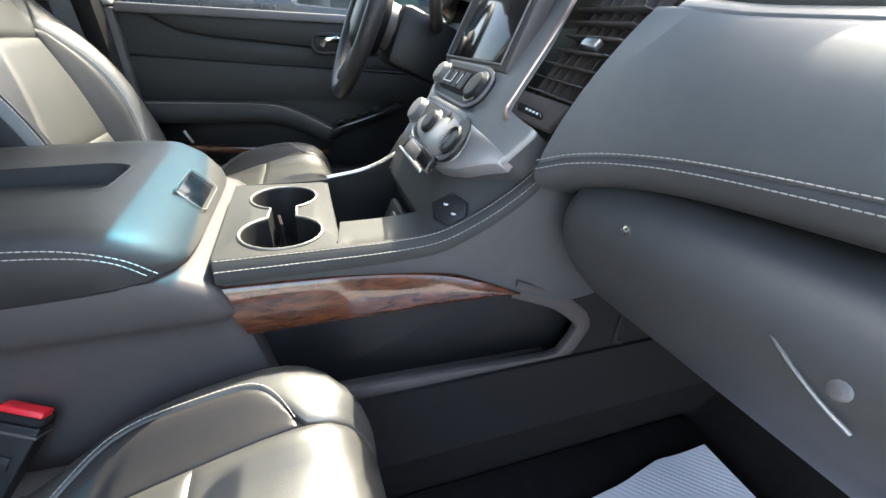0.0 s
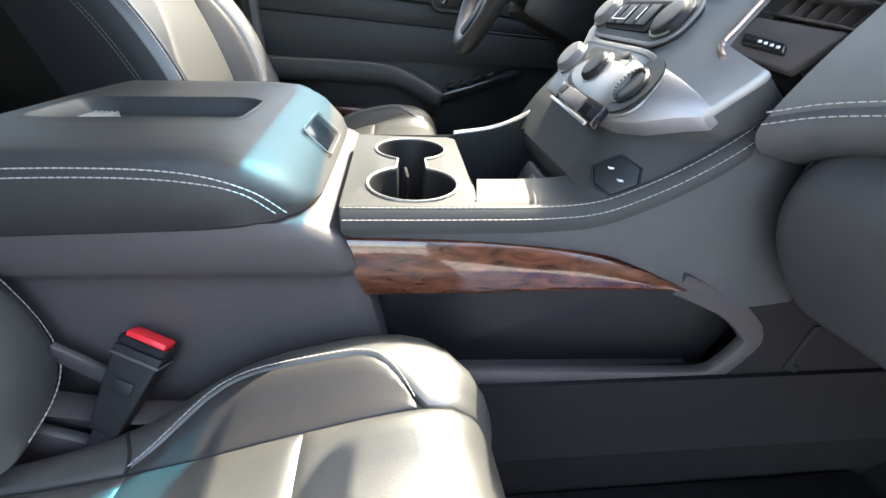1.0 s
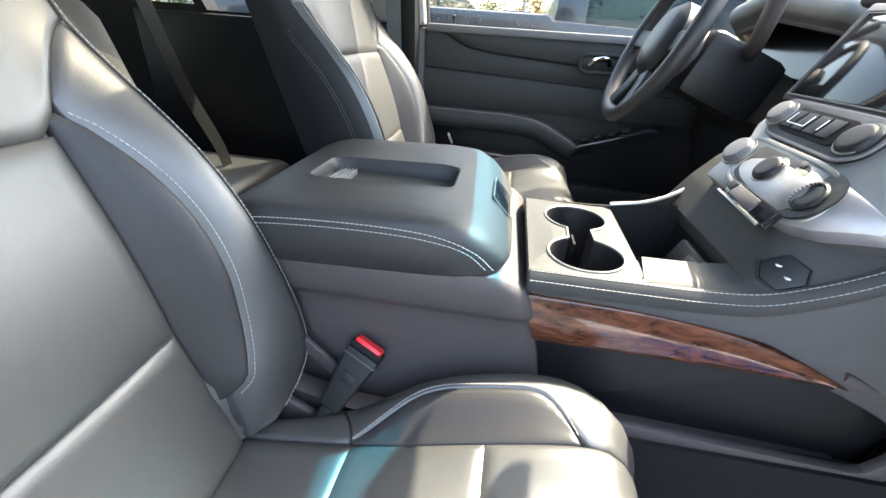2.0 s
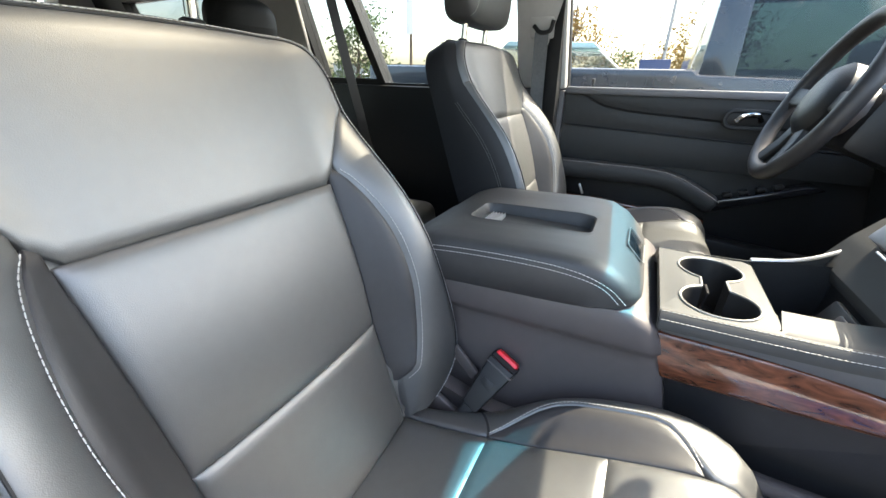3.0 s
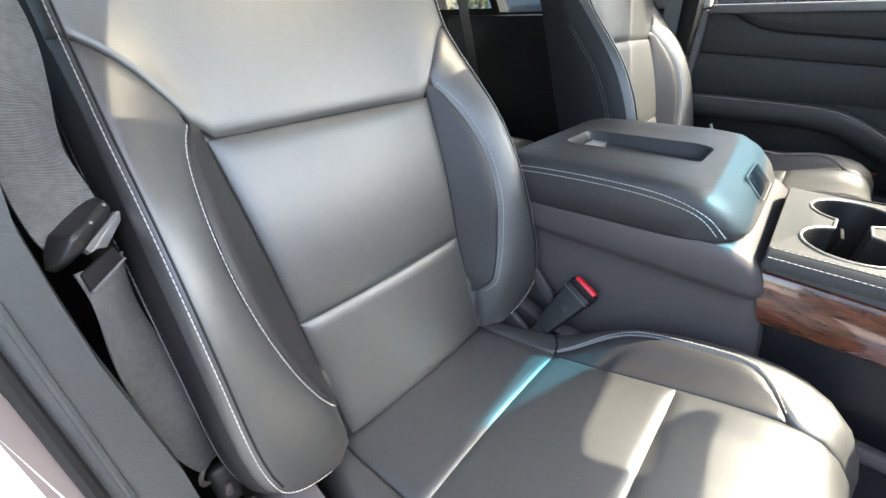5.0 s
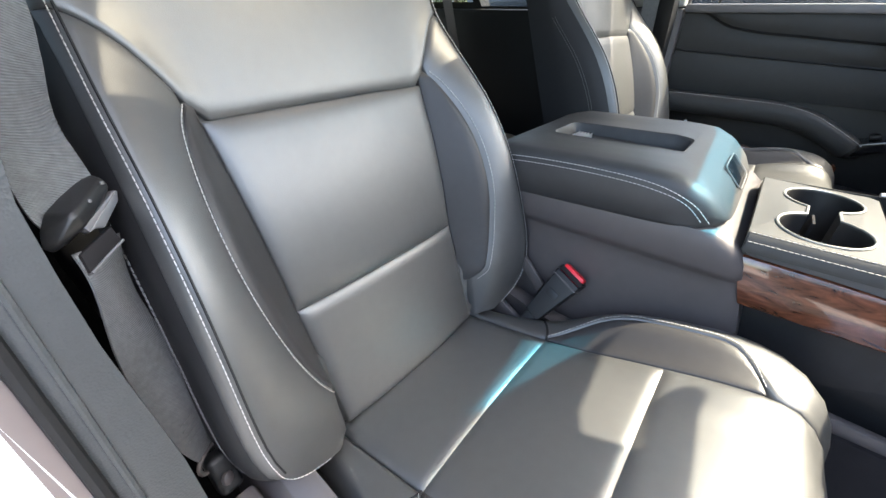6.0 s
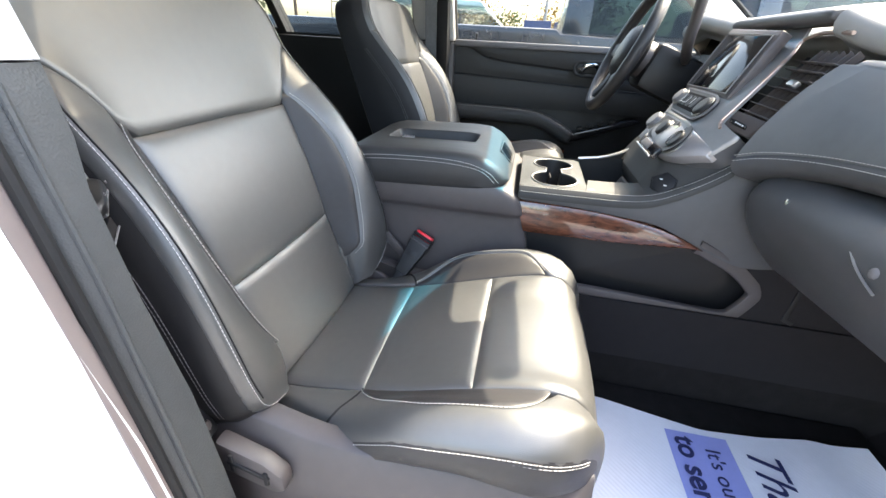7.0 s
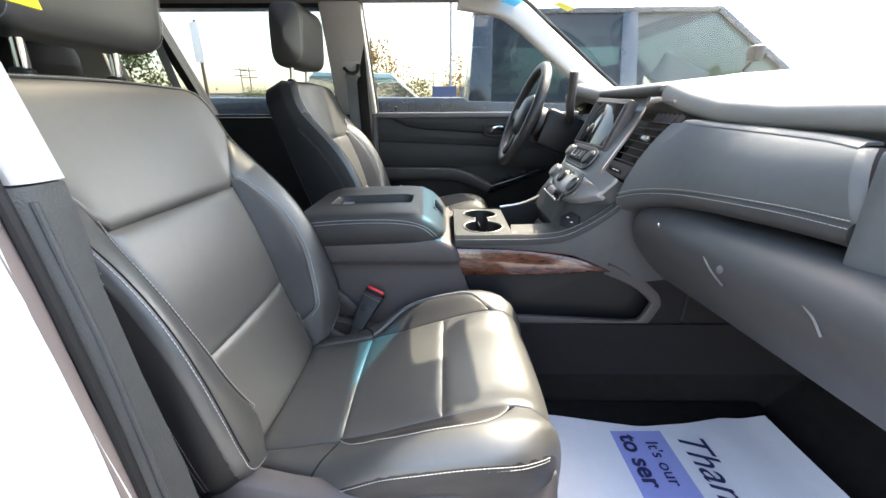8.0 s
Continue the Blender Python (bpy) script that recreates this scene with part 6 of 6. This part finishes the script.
upper = smooth_path([(-0.62, -0.770, 1.72), (-0.588, -0.737, 1.45), (-0.562, -0.728, 1.34), (-0.548, -0.733, 1.294), (-0.539, -0.737, 1.265), (-0.530, -0.741, 1.238), (-0.523, -0.740, 1.202), (-0.519, -0.738, 1.184)], 8)
lower = smooth_path([(-0.516, -0.735, 1.165), (-0.513, -0.737, 1.140), (-0.511, -0.740, 1.105), (-0.508, -0.740, 1.062), (-0.507, -0.736, 1.012), (-0.504, -0.733, 0.958), (-0.503, -0.732, 0.920)], 6)


def sway(path, swing, rate):
    """Facing of the webbing along its length: it turns a little as it hangs."""
    return [tuple(face_n + Vector((-0.5, 1.0, 0.0)) * swing * math.sin(k * rate + 0.4)) for k in range(len(path))]


def strap(width, bow=0.0016):
    """Cross-section of slightly cupped webbing."""
    n = 8
    top = [(lerp(-width / 2, width / 2, i / n), bow * (1 - (2 * i / n - 1) ** 2) + 0.0008) for i in range(n + 1)]
    return top + [(x, y - 0.0017) for x, y in reversed(top)]


part("webbing", sweep(upper, strap(0.047), up=sway(upper, 0.16, 0.22)), WEB, belt)
part("lower_webbing", sweep(lower, strap(0.044, 0.003), up=sway(lower, 0.30, 0.17), scale=[1.0] * (len(lower) - 6) + [0.96, 0.9, 0.84, 0.78, 0.7, 0.6]), WEB, belt)
fu = Vector((0, 0, 1)).cross(face_n).normalized()
fv = face_n.cross(fu)
tc = Vector((-0.514, -0.737, 1.183)) + fu * 0.004 + fv * 0.004


def tongue_at(u, v, h=0.0):
    """A place on the tongue: across, along and out of the belt."""
    return tc + fu * u * 0.88 + fv * v * 0.88 + face_n * h


def hull(pts, bevel, seg=3):
    """Rounded solid round a few corner points."""
    bm = bmesh.new()
    for p in pts:
        bm.verts.new(p)
    r = bmesh.ops.convex_hull(bm, input=bm.verts[:])
    bmesh.ops.delete(bm, geom=list({g for g in r["geom_interior"] + r["geom_unused"] if isinstance(g, bmesh.types.BMVert)}), context="VERTS")
    bmesh.ops.dissolve_limit(bm, angle_limit=radians(12), verts=bm.verts[:], edges=bm.edges[:])
    bmesh.ops.bevel(bm, geom=bm.edges[:], offset=bevel, segments=seg, affect="EDGES", profile=0.6)
    return from_bm(bm)


TONGUE = [(-0.034, 0.003), (-0.040, -0.008), (-0.035, -0.015), (-0.021, -0.014), (-0.012, -0.007), (0.026, 0.010), (0.031, 0.022), (0.026, 0.027), (0.015, 0.027), (-0.023, 0.013)]
tg = part("tongue", hull([tongue_at(u, v, -0.004) for u, v in TONGUE] + [tongue_at(-0.020, 0.008, 0.015), tongue_at(-0.016, -0.004, 0.013), tongue_at(0.025, 0.012, 0.009), tongue_at(0.024, 0.022, 0.008), tongue_at(-0.034, -0.008, 0.005)], 0.0018), BELT_PLASTIC, belt, "wedge-shaped black moulded belt tongue")
for u, v in ((-0.002, 0.011), (0.016, 0.019)):
    part("tongue_stud", turned([(0.0014, 0), (0.0014, 0.0010), (0.0008, 0.0014)], tongue_at(u, v, 0.0128), face_n, 8), PLASTIC_PALE, tg, "small pale stud")
part("tongue_plate", prism([tongue_at(u, v, 0.002) for u, v in ((-0.015, -0.005), (-0.013, -0.0105), (0.024, 0.0060), (0.0275, 0.0095))], face_n * 0.007, 0.0012, 2), PLASTIC_PALE, tg, "grey moulded edge of the tongue")
part("tongue_blade", prism([tongue_at(u, v, -0.002) for u, v in ((-0.0115, -0.0125), (-0.0015, -0.0120), (0.0055, -0.0148), (0.0302, -0.0011), (0.0353, 0.0071), (0.0275, 0.0085))], face_n * 0.006, 0.0016, 2), SATIN, tg, "dull steel blade")
part("webbing_fold", prism([tongue_at(u, v, -0.003) for u, v in ((-0.024, -0.0235), (0.012, -0.0165), (0.013, -0.031), (-0.0266, -0.040))], face_n * 0.005, 0.0014), PLASTIC_LOW, belt, "folded sewn webbing end")
part("fold_edge", tube([tongue_at(0.013, -0.0305, 0.003), tongue_at(-0.0262, -0.0395, 0.003)], 0.0011, 6), PLASTIC_PALE, belt, "pale edge of the fold")
part("anchor_ring", sweep([Vector((-0.499, -0.732, 0.912)) + fu * (0.017 * math.cos(t)) + fv * (0.010 * math.sin(t)) for t in np.linspace(0, 2 * math.pi, 18, endpoint=False)], ring(0.0028, 6), closed=True, up=tuple(face_n)), PLASTIC, belt, "steel anchor ring")
part("anchor", box((-0.492, -0.728, 0.890), (0.024, 0.026, 0.046), 0.007, pose(0, 0, 0, 0, -25, 0), 3), PLASTIC_BLACK, belt, "black anchor cover")
part("anchor_bolt", turned([(0.007, 0), (0.007, 0.004), (0.004, 0.006)], (-0.480, -0.730, 0.892), face_n, 10), PLASTIC, belt)
for k in range(4):
    part("sewing", stitches([Vector((-0.5005, -0.731, 0.955 + 0.008 * k)) + fu * u for u in np.linspace(-0.015, 0.015, 6)], 0.003, 0.001, 0.0005), PLASTIC_PALE, belt)
bk = thing("buckle", (-0.385, -0.215, 0.80), "black seat belt buckle with a red release button beside the console", "seat belt buckle")
ba, bb = Vector((-0.366, -0.238, 0.866)), Vector((-0.330, -0.202, 0.932))
bd = (bb - ba).normalized()
bw = Vector((0.043, -0.010, -0.016))
bw = (bw - bd * bw.dot(bd)).normalized()
bn = bw.cross(bd)
if bn.y > 0:
    bw, bn = -bw, -bn
bq = Matrix((bw, bd.cross(bw), bd)).transposed().to_4x4()
by = bd.cross(bw)
part("body", hull([bb - bd * 0.002 + bw * a * 0.025 + by * b * 0.013 for a in (-1, 1) for b in (-1, 1)] + [ba + bd * 0.022 + bw * a * 0.023 + by * b * 0.012 for a in (-1, 1) for b in (-1, 1)] + [ba - bd * 0.012 + bw * a * 0.015 + by * b * 0.009 for a in (-1, 1) for b in (-1, 1)], 0.003), PLASTIC_BLACK, bk)
part("collar", box(bb - bd * 0.012, (0.0515, 0.0275, 0.003), 0.001, bq), PLASTIC, bk, "grey moulding line")
part("button", box(bb + bd * 0.005, (0.042, 0.0195, 0.016), 0.003, bq), RED, bk, "red release button")
part("button_frame", sweep([bb + bd * 0.003 + bw * a + bd.cross(bw) * b for a, b in rrect(0.046, 0.0225, 0.004)], rrect(0.004, 0.008, 0.0012, 1), closed=True, up=tuple(bd)), PLASTIC_LOW, bk, "dark frame round the button")
part("emblem", box((ba + bb) / 2 + bn * 0.0132, (0.022, 0.001, 0.014), 0.0004, bq), PLASTIC_BLACK, bk)
part("stem", sweep([ba + bd * 0.01, ba - bd * 0.06], rrect(0.024, 0.012, 0.005, 2), up=tuple(bn)), PLASTIC_BLACK, bk)
single("seat_hinge_cover", prism([(x, -0.242, z) for x, z in ((-0.50, 0.78), (-0.40, 0.80), (-0.395, 0.827), (-0.462, 0.868), (-0.490, 0.845))], (0, 0.014, 0), 0.005), PLASTIC, (-0.44, -0.226, 0.80),
       "grey plastic hinge cover between seat and console", "hinge cover")

single("belt_anchor_strip", prism([(x, -0.206, z) for x, z in ((-0.424, 0.920), (-0.417, 0.940), (-0.375, 0.897), (-0.385, 0.878))], (0, 0.008, 0), 0.002), PLASTIC, (-0.40, -0.202, 0.88),
       "grey steel anchor strip beside the console", "anchor strip")

# ---- paper mat ----
MAT_Z = 0.618
single("footwell_floor", prism([(-0.06, -0.80, FLOOR - 0.01), (0.70, -0.80, FLOOR - 0.01), (0.70, -0.80, MAT_Z), (-0.06, -0.80, MAT_Z)], (0, 0.585, 0), 0.01), CARPET, (0.3, -0.5, FLOOR), "raised black carpet in the passenger footwell", "carpet", kind="structure")
mat = thing("paper_floor_mat", (0.4, -0.48, MAT_Z), "white paper floor mat with blue printing on the carpet", "floor mat")
wave = lambda x, y: MAT_Z + 0.010 + 0.0025 * math.sin(x * 14 + 1.0) * math.sin(y * 11) + 0.02 * sstep((x - 0.58) / 0.1)


def mat_edge(x):
    """Border of the sheet towards the console, bowed in its middle."""
    return interp(x, [0.04, 0.12, 0.23, 0.33, 0.45, 0.55, 0.65], [-0.285, -0.283, -0.304, -0.322, -0.312, -0.292, -0.300])


def sheet(a, b):
    x = lerp(0.04, 0.65, a)
    y = lerp(-0.79, mat_edge(x), b)
    return x, y, wave(x, y)


def blue_block(a, b):
    x, y = lerp(0.2497, 0.370, a), lerp(-0.774, -0.338, b)
    return x, y, wave(x, y) + 0.0022


part("sheet", grid(sheet, 40, 40, skirt=(0, 0, -0.002)), PAPER, mat)
part("blue_block", grid(blue_block, 10, 40, skirt=(0, 0, -0.001)), material("lavender blue print", (0.30, 0.33, 0.68), rough=0.7, vary=0.04, scale=30), mat, "lavender blue printed block")


def words(body, x, y, size, parent, shear=0.0, bold=0.0):
    c = bpy.data.curves.new("lettering", "FONT")
    c.body, c.size, c.extrude, c.shear, c.offset = body, size, 0.0004, shear, bold
    c.materials.append(INK_DARK)
    ob = new("lettering", c)
    ob.parent = parent
    ob.matrix_local = Matrix.Translation(Vector((x, y, wave(x, y - 0.06) + 0.006)) - root_of(parent).location) @ pose(0, 0, 0, 0, 0, -90)
    return ob


words("to ser", 0.264, -0.352, 0.058, mat, bold=0.0012)
words("It's our", 0.317, -0.372, 0.041, mat)
words("Than", 0.396, -0.346, 0.088, mat, shear=0.35)

# ---- outside ----
truck = thing("pickup_truck", (1.2, 2.65, 0.0), "dark navy crew-cab pickup truck parked alongside", "truck")
part("lower_body", prism([(x, 1.72, z) for x, z in ((-1.9, 0.45), (3.6, 0.45), (3.65, 0.85), (3.5, 1.22), (2.3, 1.30), (0.0, 1.36), (-0.02, 1.382), (-1.95, 1.382), (-1.95, 0.6))], (0, 1.9, 0), 0.05), NAVY, truck)


def cab(y0, y1, inset):
    lo = [(-0.0, 1.34), (2.38, 1.32)]
    return [(-0.0, y0, 1.34), (2.40, y0, 1.32), (1.66, y0 + inset, 1.90), (1.40, y0 + inset, 1.92), (0.25, y0 + inset, 1.955), (0.03, y0 + inset, 1.86)]


L, R = cab(1.74, 0, 0.16), [(x, 5.32 - y, z) for x, y, z in cab(1.74, 0, 0.16)]
for side in (L, R):
    part("cab_post", sweep([side[2], side[1]], rrect(0.05, 0.05, 0.02, 2), up=(0, 1, 0)), NAVY, truck)
part("roof", prism([(0.03, 1.88, 1.87), (1.68, 1.88, 1.885), (1.68, 3.44, 1.885), (0.03, 3.44, 1.87)], (0, 0, 0.04), 0.02), NAVY, truck)
part("rear_wall", prism([(0.0, 1.78, 1.34), (0.0, 3.54, 1.34), (0.04, 3.42, 1.90), (0.04, 1.90, 1.90)], (0.05, 0, 0), 0.01), NAVY, truck)
part("rear_quarter", prism([(0.0, 1.755, 1.34), (0.16, 1.755, 1.34), (0.17, 1.90, 1.90), (0.04, 1.90, 1.88)], (0, 0.05, 0), 0.01), NAVY, truck)
part("door_post", prism([(1.02, 1.752, 1.34), (1.14, 1.752, 1.34), (1.12, 1.895, 1.93), (1.02, 1.895, 1.90)], (0, 0.05, 0), 0.01), NAVY, truck)
part("rear_pane", prism([(0.16, 1.765, 1.34), (1.02, 1.765, 1.34), (1.02, 1.905, 1.90), (0.17, 1.905, 1.90)], (0, 0.005, 0)), GLASS_BLACK, truck)
part("front_pane", prism([(1.14, 1.765, 1.34), (2.34, 1.765, 1.33), (1.64, 1.905, 1.90), (1.12, 1.905, 1.90)], (0, 0.005, 0)), GLASS_TEAL, truck)
part("windscreen", prism([(2.40, 1.80, 1.33), (2.40, 3.52, 1.33), (1.64, 3.40, 1.93), (1.64, 1.92, 1.93)], (0.004, 0, 0.004)), GLASS_TEAL, truck)
part("dash", prism([(1.75, 1.85, 1.22), (2.36, 1.85, 1.25), (2.36, 1.85, 1.34), (1.80, 1.85, 1.40)], (0, 1.62, 0), 0.02), PLASTIC_BLACK, truck)
# Two white quads behind the glass stand in for reflected sky.
part("sky_reflection", prism([(1.36, 2.1, 1.52), (1.78, 2.1, 1.40), (1.92, 2.3, 1.56), (1.55, 2.3, 1.70)], (0.01, 0.02, 0.01)), WHITE_MARK, truck, "white panel for the sky's reflection in the truck glass")
part("sky_reflection", prism([(1.16, 2.1, 1.40), (1.32, 2.1, 1.42), (1.22, 2.2, 1.56)], (0.01, 0.02, 0.01)), WHITE_MARK, truck)
part("seats", box((1.15, 2.65, 1.35), (0.3, 1.3, 0.5), 0.06), PLASTIC_BLACK, truck)
mr = part("door_mirror", box((1.78, 1.64, 1.62), (0.06, 0.10, 0.09), 0.02), PLASTIC_BLACK, truck)
part("mirror_arm", tube([(1.84, 1.80, 1.54), (1.79, 1.66, 1.60)], 0.012), PLASTIC_BLACK, mr)
for x in (-1.1, 2.75):
    for y in (1.85, 3.48):
        wl = part("wheel", tube([(x, y - 0.12, 0.40), (x, y + 0.12, 0.40)], 0.40, 24), RUBBER_AND_SHADE, truck)
        part("rim", tube([(x, y - 0.125, 0.40), (x, y + 0.125, 0.40)], 0.24, 18), SATIN, wl)


truck.scale = (1.0, 1.0, 1.045)


def parked(x, y, turn, paint, label, tall=1.0, length=4.6):
    """A parked car: body, glasshouse, panes and wheels."""
    c = thing("parked_car", (0, 0, 0), label, "car", "parked cars")
    h = length / 2
    part("body", prism([(px, -0.9, pz * tall) for px, pz in ((-h, 0.4), (h, 0.4), (h, 0.75), (h * 0.85, 0.92), (h * 0.3, 1.02), (-h * 0.75, 1.05), (-h, 0.95))], (0, 1.8, 0), 0.06), paint, c)
    part("cabin", prism([(px, -0.78, pz * tall) for px, pz in ((-h * 0.72, 1.04), (h * 0.28, 1.02), (h * 0.02, 1.42), (-h * 0.5, 1.45))], (0, 1.56, 0), 0.05), GLASS_DARK, c, "dark windows")
    part("roof", prism([(px, -0.74, pz * tall) for px, pz in ((-h * 0.52, 1.42), (h * 0.04, 1.40), (h * 0.0, 1.47), (-h * 0.48, 1.49))], (0, 1.48, 0), 0.02), paint, c)
    for px in (-h * 0.62, h * 0.62):
        for py in (-0.82, 0.82):
            part("wheel", tube([(px, py - 0.1, 0.33), (px, py + 0.1, 0.33)], 0.33, 18), RUBBER_AND_SHADE, c)
    c.matrix_basis = pose(x, y, 0, 0, 0, turn)
    return c


parked(-0.95, 6.0, 0, TEAL_PAINT, "pale teal parked car beyond the truck bed", 1.27, 4.8)
parked(-14.5, 24.0, 10, CAR_WHITE, "white parked car far off", 1.1)
parked(-18.5, 27.0, 10, CAR_GREY, "grey parked car far off", 1.1)
parked(-11.0, 26.0, 10, CAR_RED, "red parked car far off", 1.1)
parked(-23.0, 31.0, 10, CAR_WHITE, "white parked car far off", 1.15)
parked(9.0, 30.0, 0, CAR_WHITE, "white parked car far off", 1.1)
parked(16.0, 26.0, 0, CAR_GREY, "grey parked car far off", 1.1)
single("blue_container", box((-0.2, 22.0, 1.25), (1.3, 1.4, 2.5), 0.04), BLUE_SIGN, (-0.2, 22.0, 0), "dark blue metal container at the lot's edge", "container")


def tree(x, y, height, spread, leaf, label, seed, leaves=2600):
    rnd = random.Random(seed)
    tr = thing("tree", (x, y, 0), label, "tree", "trees")
    trunk = smooth_path([(x, y, 0), (x + rnd.uniform(-0.1, 0.1), y, height * 0.25), (x + rnd.uniform(-0.2, 0.2), y + rnd.uniform(-0.2, 0.2), height * 0.55), (x, y, height * 0.92)], 5)
    part("trunk", tube(trunk, 0.16 * height / 5, 8, scale=[lerp(1, 0.15, i / (len(trunk) - 1)) for i in range(len(trunk))]), BARK, tr)
    tips = []
    for i in range(16):
        b = trunk[int(lerp(5, len(trunk) - 2, i / 16))]
        a = rnd.uniform(0, 6.283)
        ln = spread * rnd.uniform(0.5, 1.05) * (1.1 - 0.5 * i / 16)
        e = b + Vector((math.cos(a) * ln, math.sin(a) * ln, ln * rnd.uniform(0.25, 0.8)))
        m = b.lerp(e, 0.5) + Vector((0, 0, 0.15 * ln))
        part("limb", tube(smooth_path([b, m, e], 4), 0.035 * height / 5, 5, scale=[lerp(1, 0.25, k / 8) for k in range(9)]), BARK, tr)
        tips += [m.lerp(e, k) for k in (0.2, 0.6, 1.0)]
    verts, faces = [], []
    for i in range(leaves):
        t = rnd.choice(tips)
        g = spread * 0.22
        p = t + Vector((rnd.gauss(0, g), rnd.gauss(0, g), rnd.gauss(0, g * 0.8)))
        d = Vector((rnd.gauss(0, 1), rnd.gauss(0, 1), rnd.gauss(0, 1))).normalized()
        s_ = d.cross(Vector((rnd.random(), rnd.random(), rnd.random()))).normalized()
        k = rnd.uniform(0.06, 0.13)
        o = len(verts)
        verts += [p - d * k, p + s_ * k * 0.5, p + d * k, p - s_ * k * 0.5]
        faces.append((o, o + 1, o + 2, o + 3))
    part("crown", mesh(verts, faces), leaf, tr)


tree(-4.6, 25.0, 6.2, 2.2, LEAF_A, "thin autumn tree with yellowing leaves", 3)
tree(1.6, 26.0, 6.0, 2.4, LEAF_A, "autumn tree with sparse golden leaves", 5, 3200)
tree(-13.5, 17.0, 4.6, 1.6, LEAF_B, "small green tree at the lot's edge", 8)
tree(-3.2, 34.0, 3.8, 1.8, LEAF_B, "dark green bushy tree far off", 11)
tree(-20.0, 42.0, 3.4, 2.0, LEAF_B, "dark green bush far off", 14, 1800)
tree(14.0, 38.0, 5.0, 2.2, LEAF_B, "green tree far off", 17, 1800)


def pole(x, y, h, r, label, arm=0.0, cross=0):
    p = thing("pole", (x, y, 0), label, "pole", "poles")
    part("mast", tube([(x, y, 0), (x, y, h)], r, 10, scale=[1, 0.7]), POLE if arm else BARK, p)
    part("base", turned([(r * 2.4, 0), (r * 2.4, 0.5), (r * 1.4, 0.55)], (x, y, 0), (0, 0, 1), 12), CONCRETE, p)
    if arm:
        part("arm", tube([(x, y, h), (x + arm, y, h + 0.1)], r * 0.6), POLE, p)
        part("lamp_head", box((x + arm, y, h + 0.05), (0.6, 0.3, 0.12), 0.03), POLE, p)
    for k in range(cross):
        part("crossbar", box((x, y, h - 0.5 - k * 0.9), (2.2, 0.12, 0.12), 0.01), BARK, p)


pole(0.15, 24.0, 9.0, 0.10, "grey lamp post beside the trees", arm=1.2)
pole(-5.6, 8.6, 3.2, 0.045, "thin pale pole with a sign panel", arm=0.0)
single("pole_sign", box((-5.6, 8.55, 2.75), (0.20, 0.03, 0.8), 0.01), WHITE_MARK, (-5.6, 8.55, 2.3), "pale weathered sign panel on a pole", "sign")
pole(-28, 60, 7, 0.10, "wooden utility pole far off", cross=2)
pole(-34, 70, 8, 0.10, "wooden utility pole far off", cross=2)
pole(-2.0, 65, 7, 0.10, "wooden utility pole far off", cross=1)
pole(3.0, 70, 8, 0.10, "wooden utility pole far off", cross=1)


def far_building(x, y, w, h):
    b = thing("low_building", (x, y, 0), "pale low building far off beyond the lot", "building", "far buildings")
    part("wall", box((x, y, h / 2), (w, 6, h), 0.05), CONCRETE, b)
    part("roof", box((x, y, h + 0.1), (w + 0.6, 6.6, 0.2), 0.03), CAR_GREY, b)
    for i in range(int(w / 3)):
        part("window", box((x - w / 2 + 1.5 + i * 3, y - 3.0, h * 0.5), (1.6, 0.1, h * 0.4), 0.02), GLASS_DARK, b)


far_building(-42, 70, 30, 3.6)
far_building(20, 90, 36, 4.2)
rnd = random.Random(21)
verts, faces = [], []
for i in range(5200):
    x = rnd.uniform(-140, 140)
    y = 105 + rnd.uniform(-6, 6)
    z = abs(rnd.gauss(0, 1.6 + 0.9 * math.sin(x * 0.07)))
    k = rnd.uniform(0.35, 0.8)
    d = Vector((rnd.gauss(0, 1), rnd.gauss(0, 1), rnd.gauss(0, 1))).normalized()
    s_ = d.cross(Vector((rnd.random(), rnd.random(), rnd.random()))).normalized()
    o = len(verts)
    p = Vector((x, y, z))
    verts += [p - d * k, p + s_ * k * 0.6, p + d * k, p - s_ * k * 0.6]
    faces.append((o, o + 1, o + 2, o + 3))
single("far_woods", mesh(verts, faces), LEAF_B, (0, 105, 0), "low line of distant trees", "woods", kind="stuff")
single("windscreen_sticker", grid(lambda a, b: screen(lerp(0.10, 0.13, a), lerp(0.20, 0.28, b)) + Vector((0.006, 0, 0.01)), 4, 4, skirt=(0.001, 0, 0.001)), YELLOW, tuple(screen(0.115, 0.24)),
       "yellow price sticker on the windscreen", "sticker")
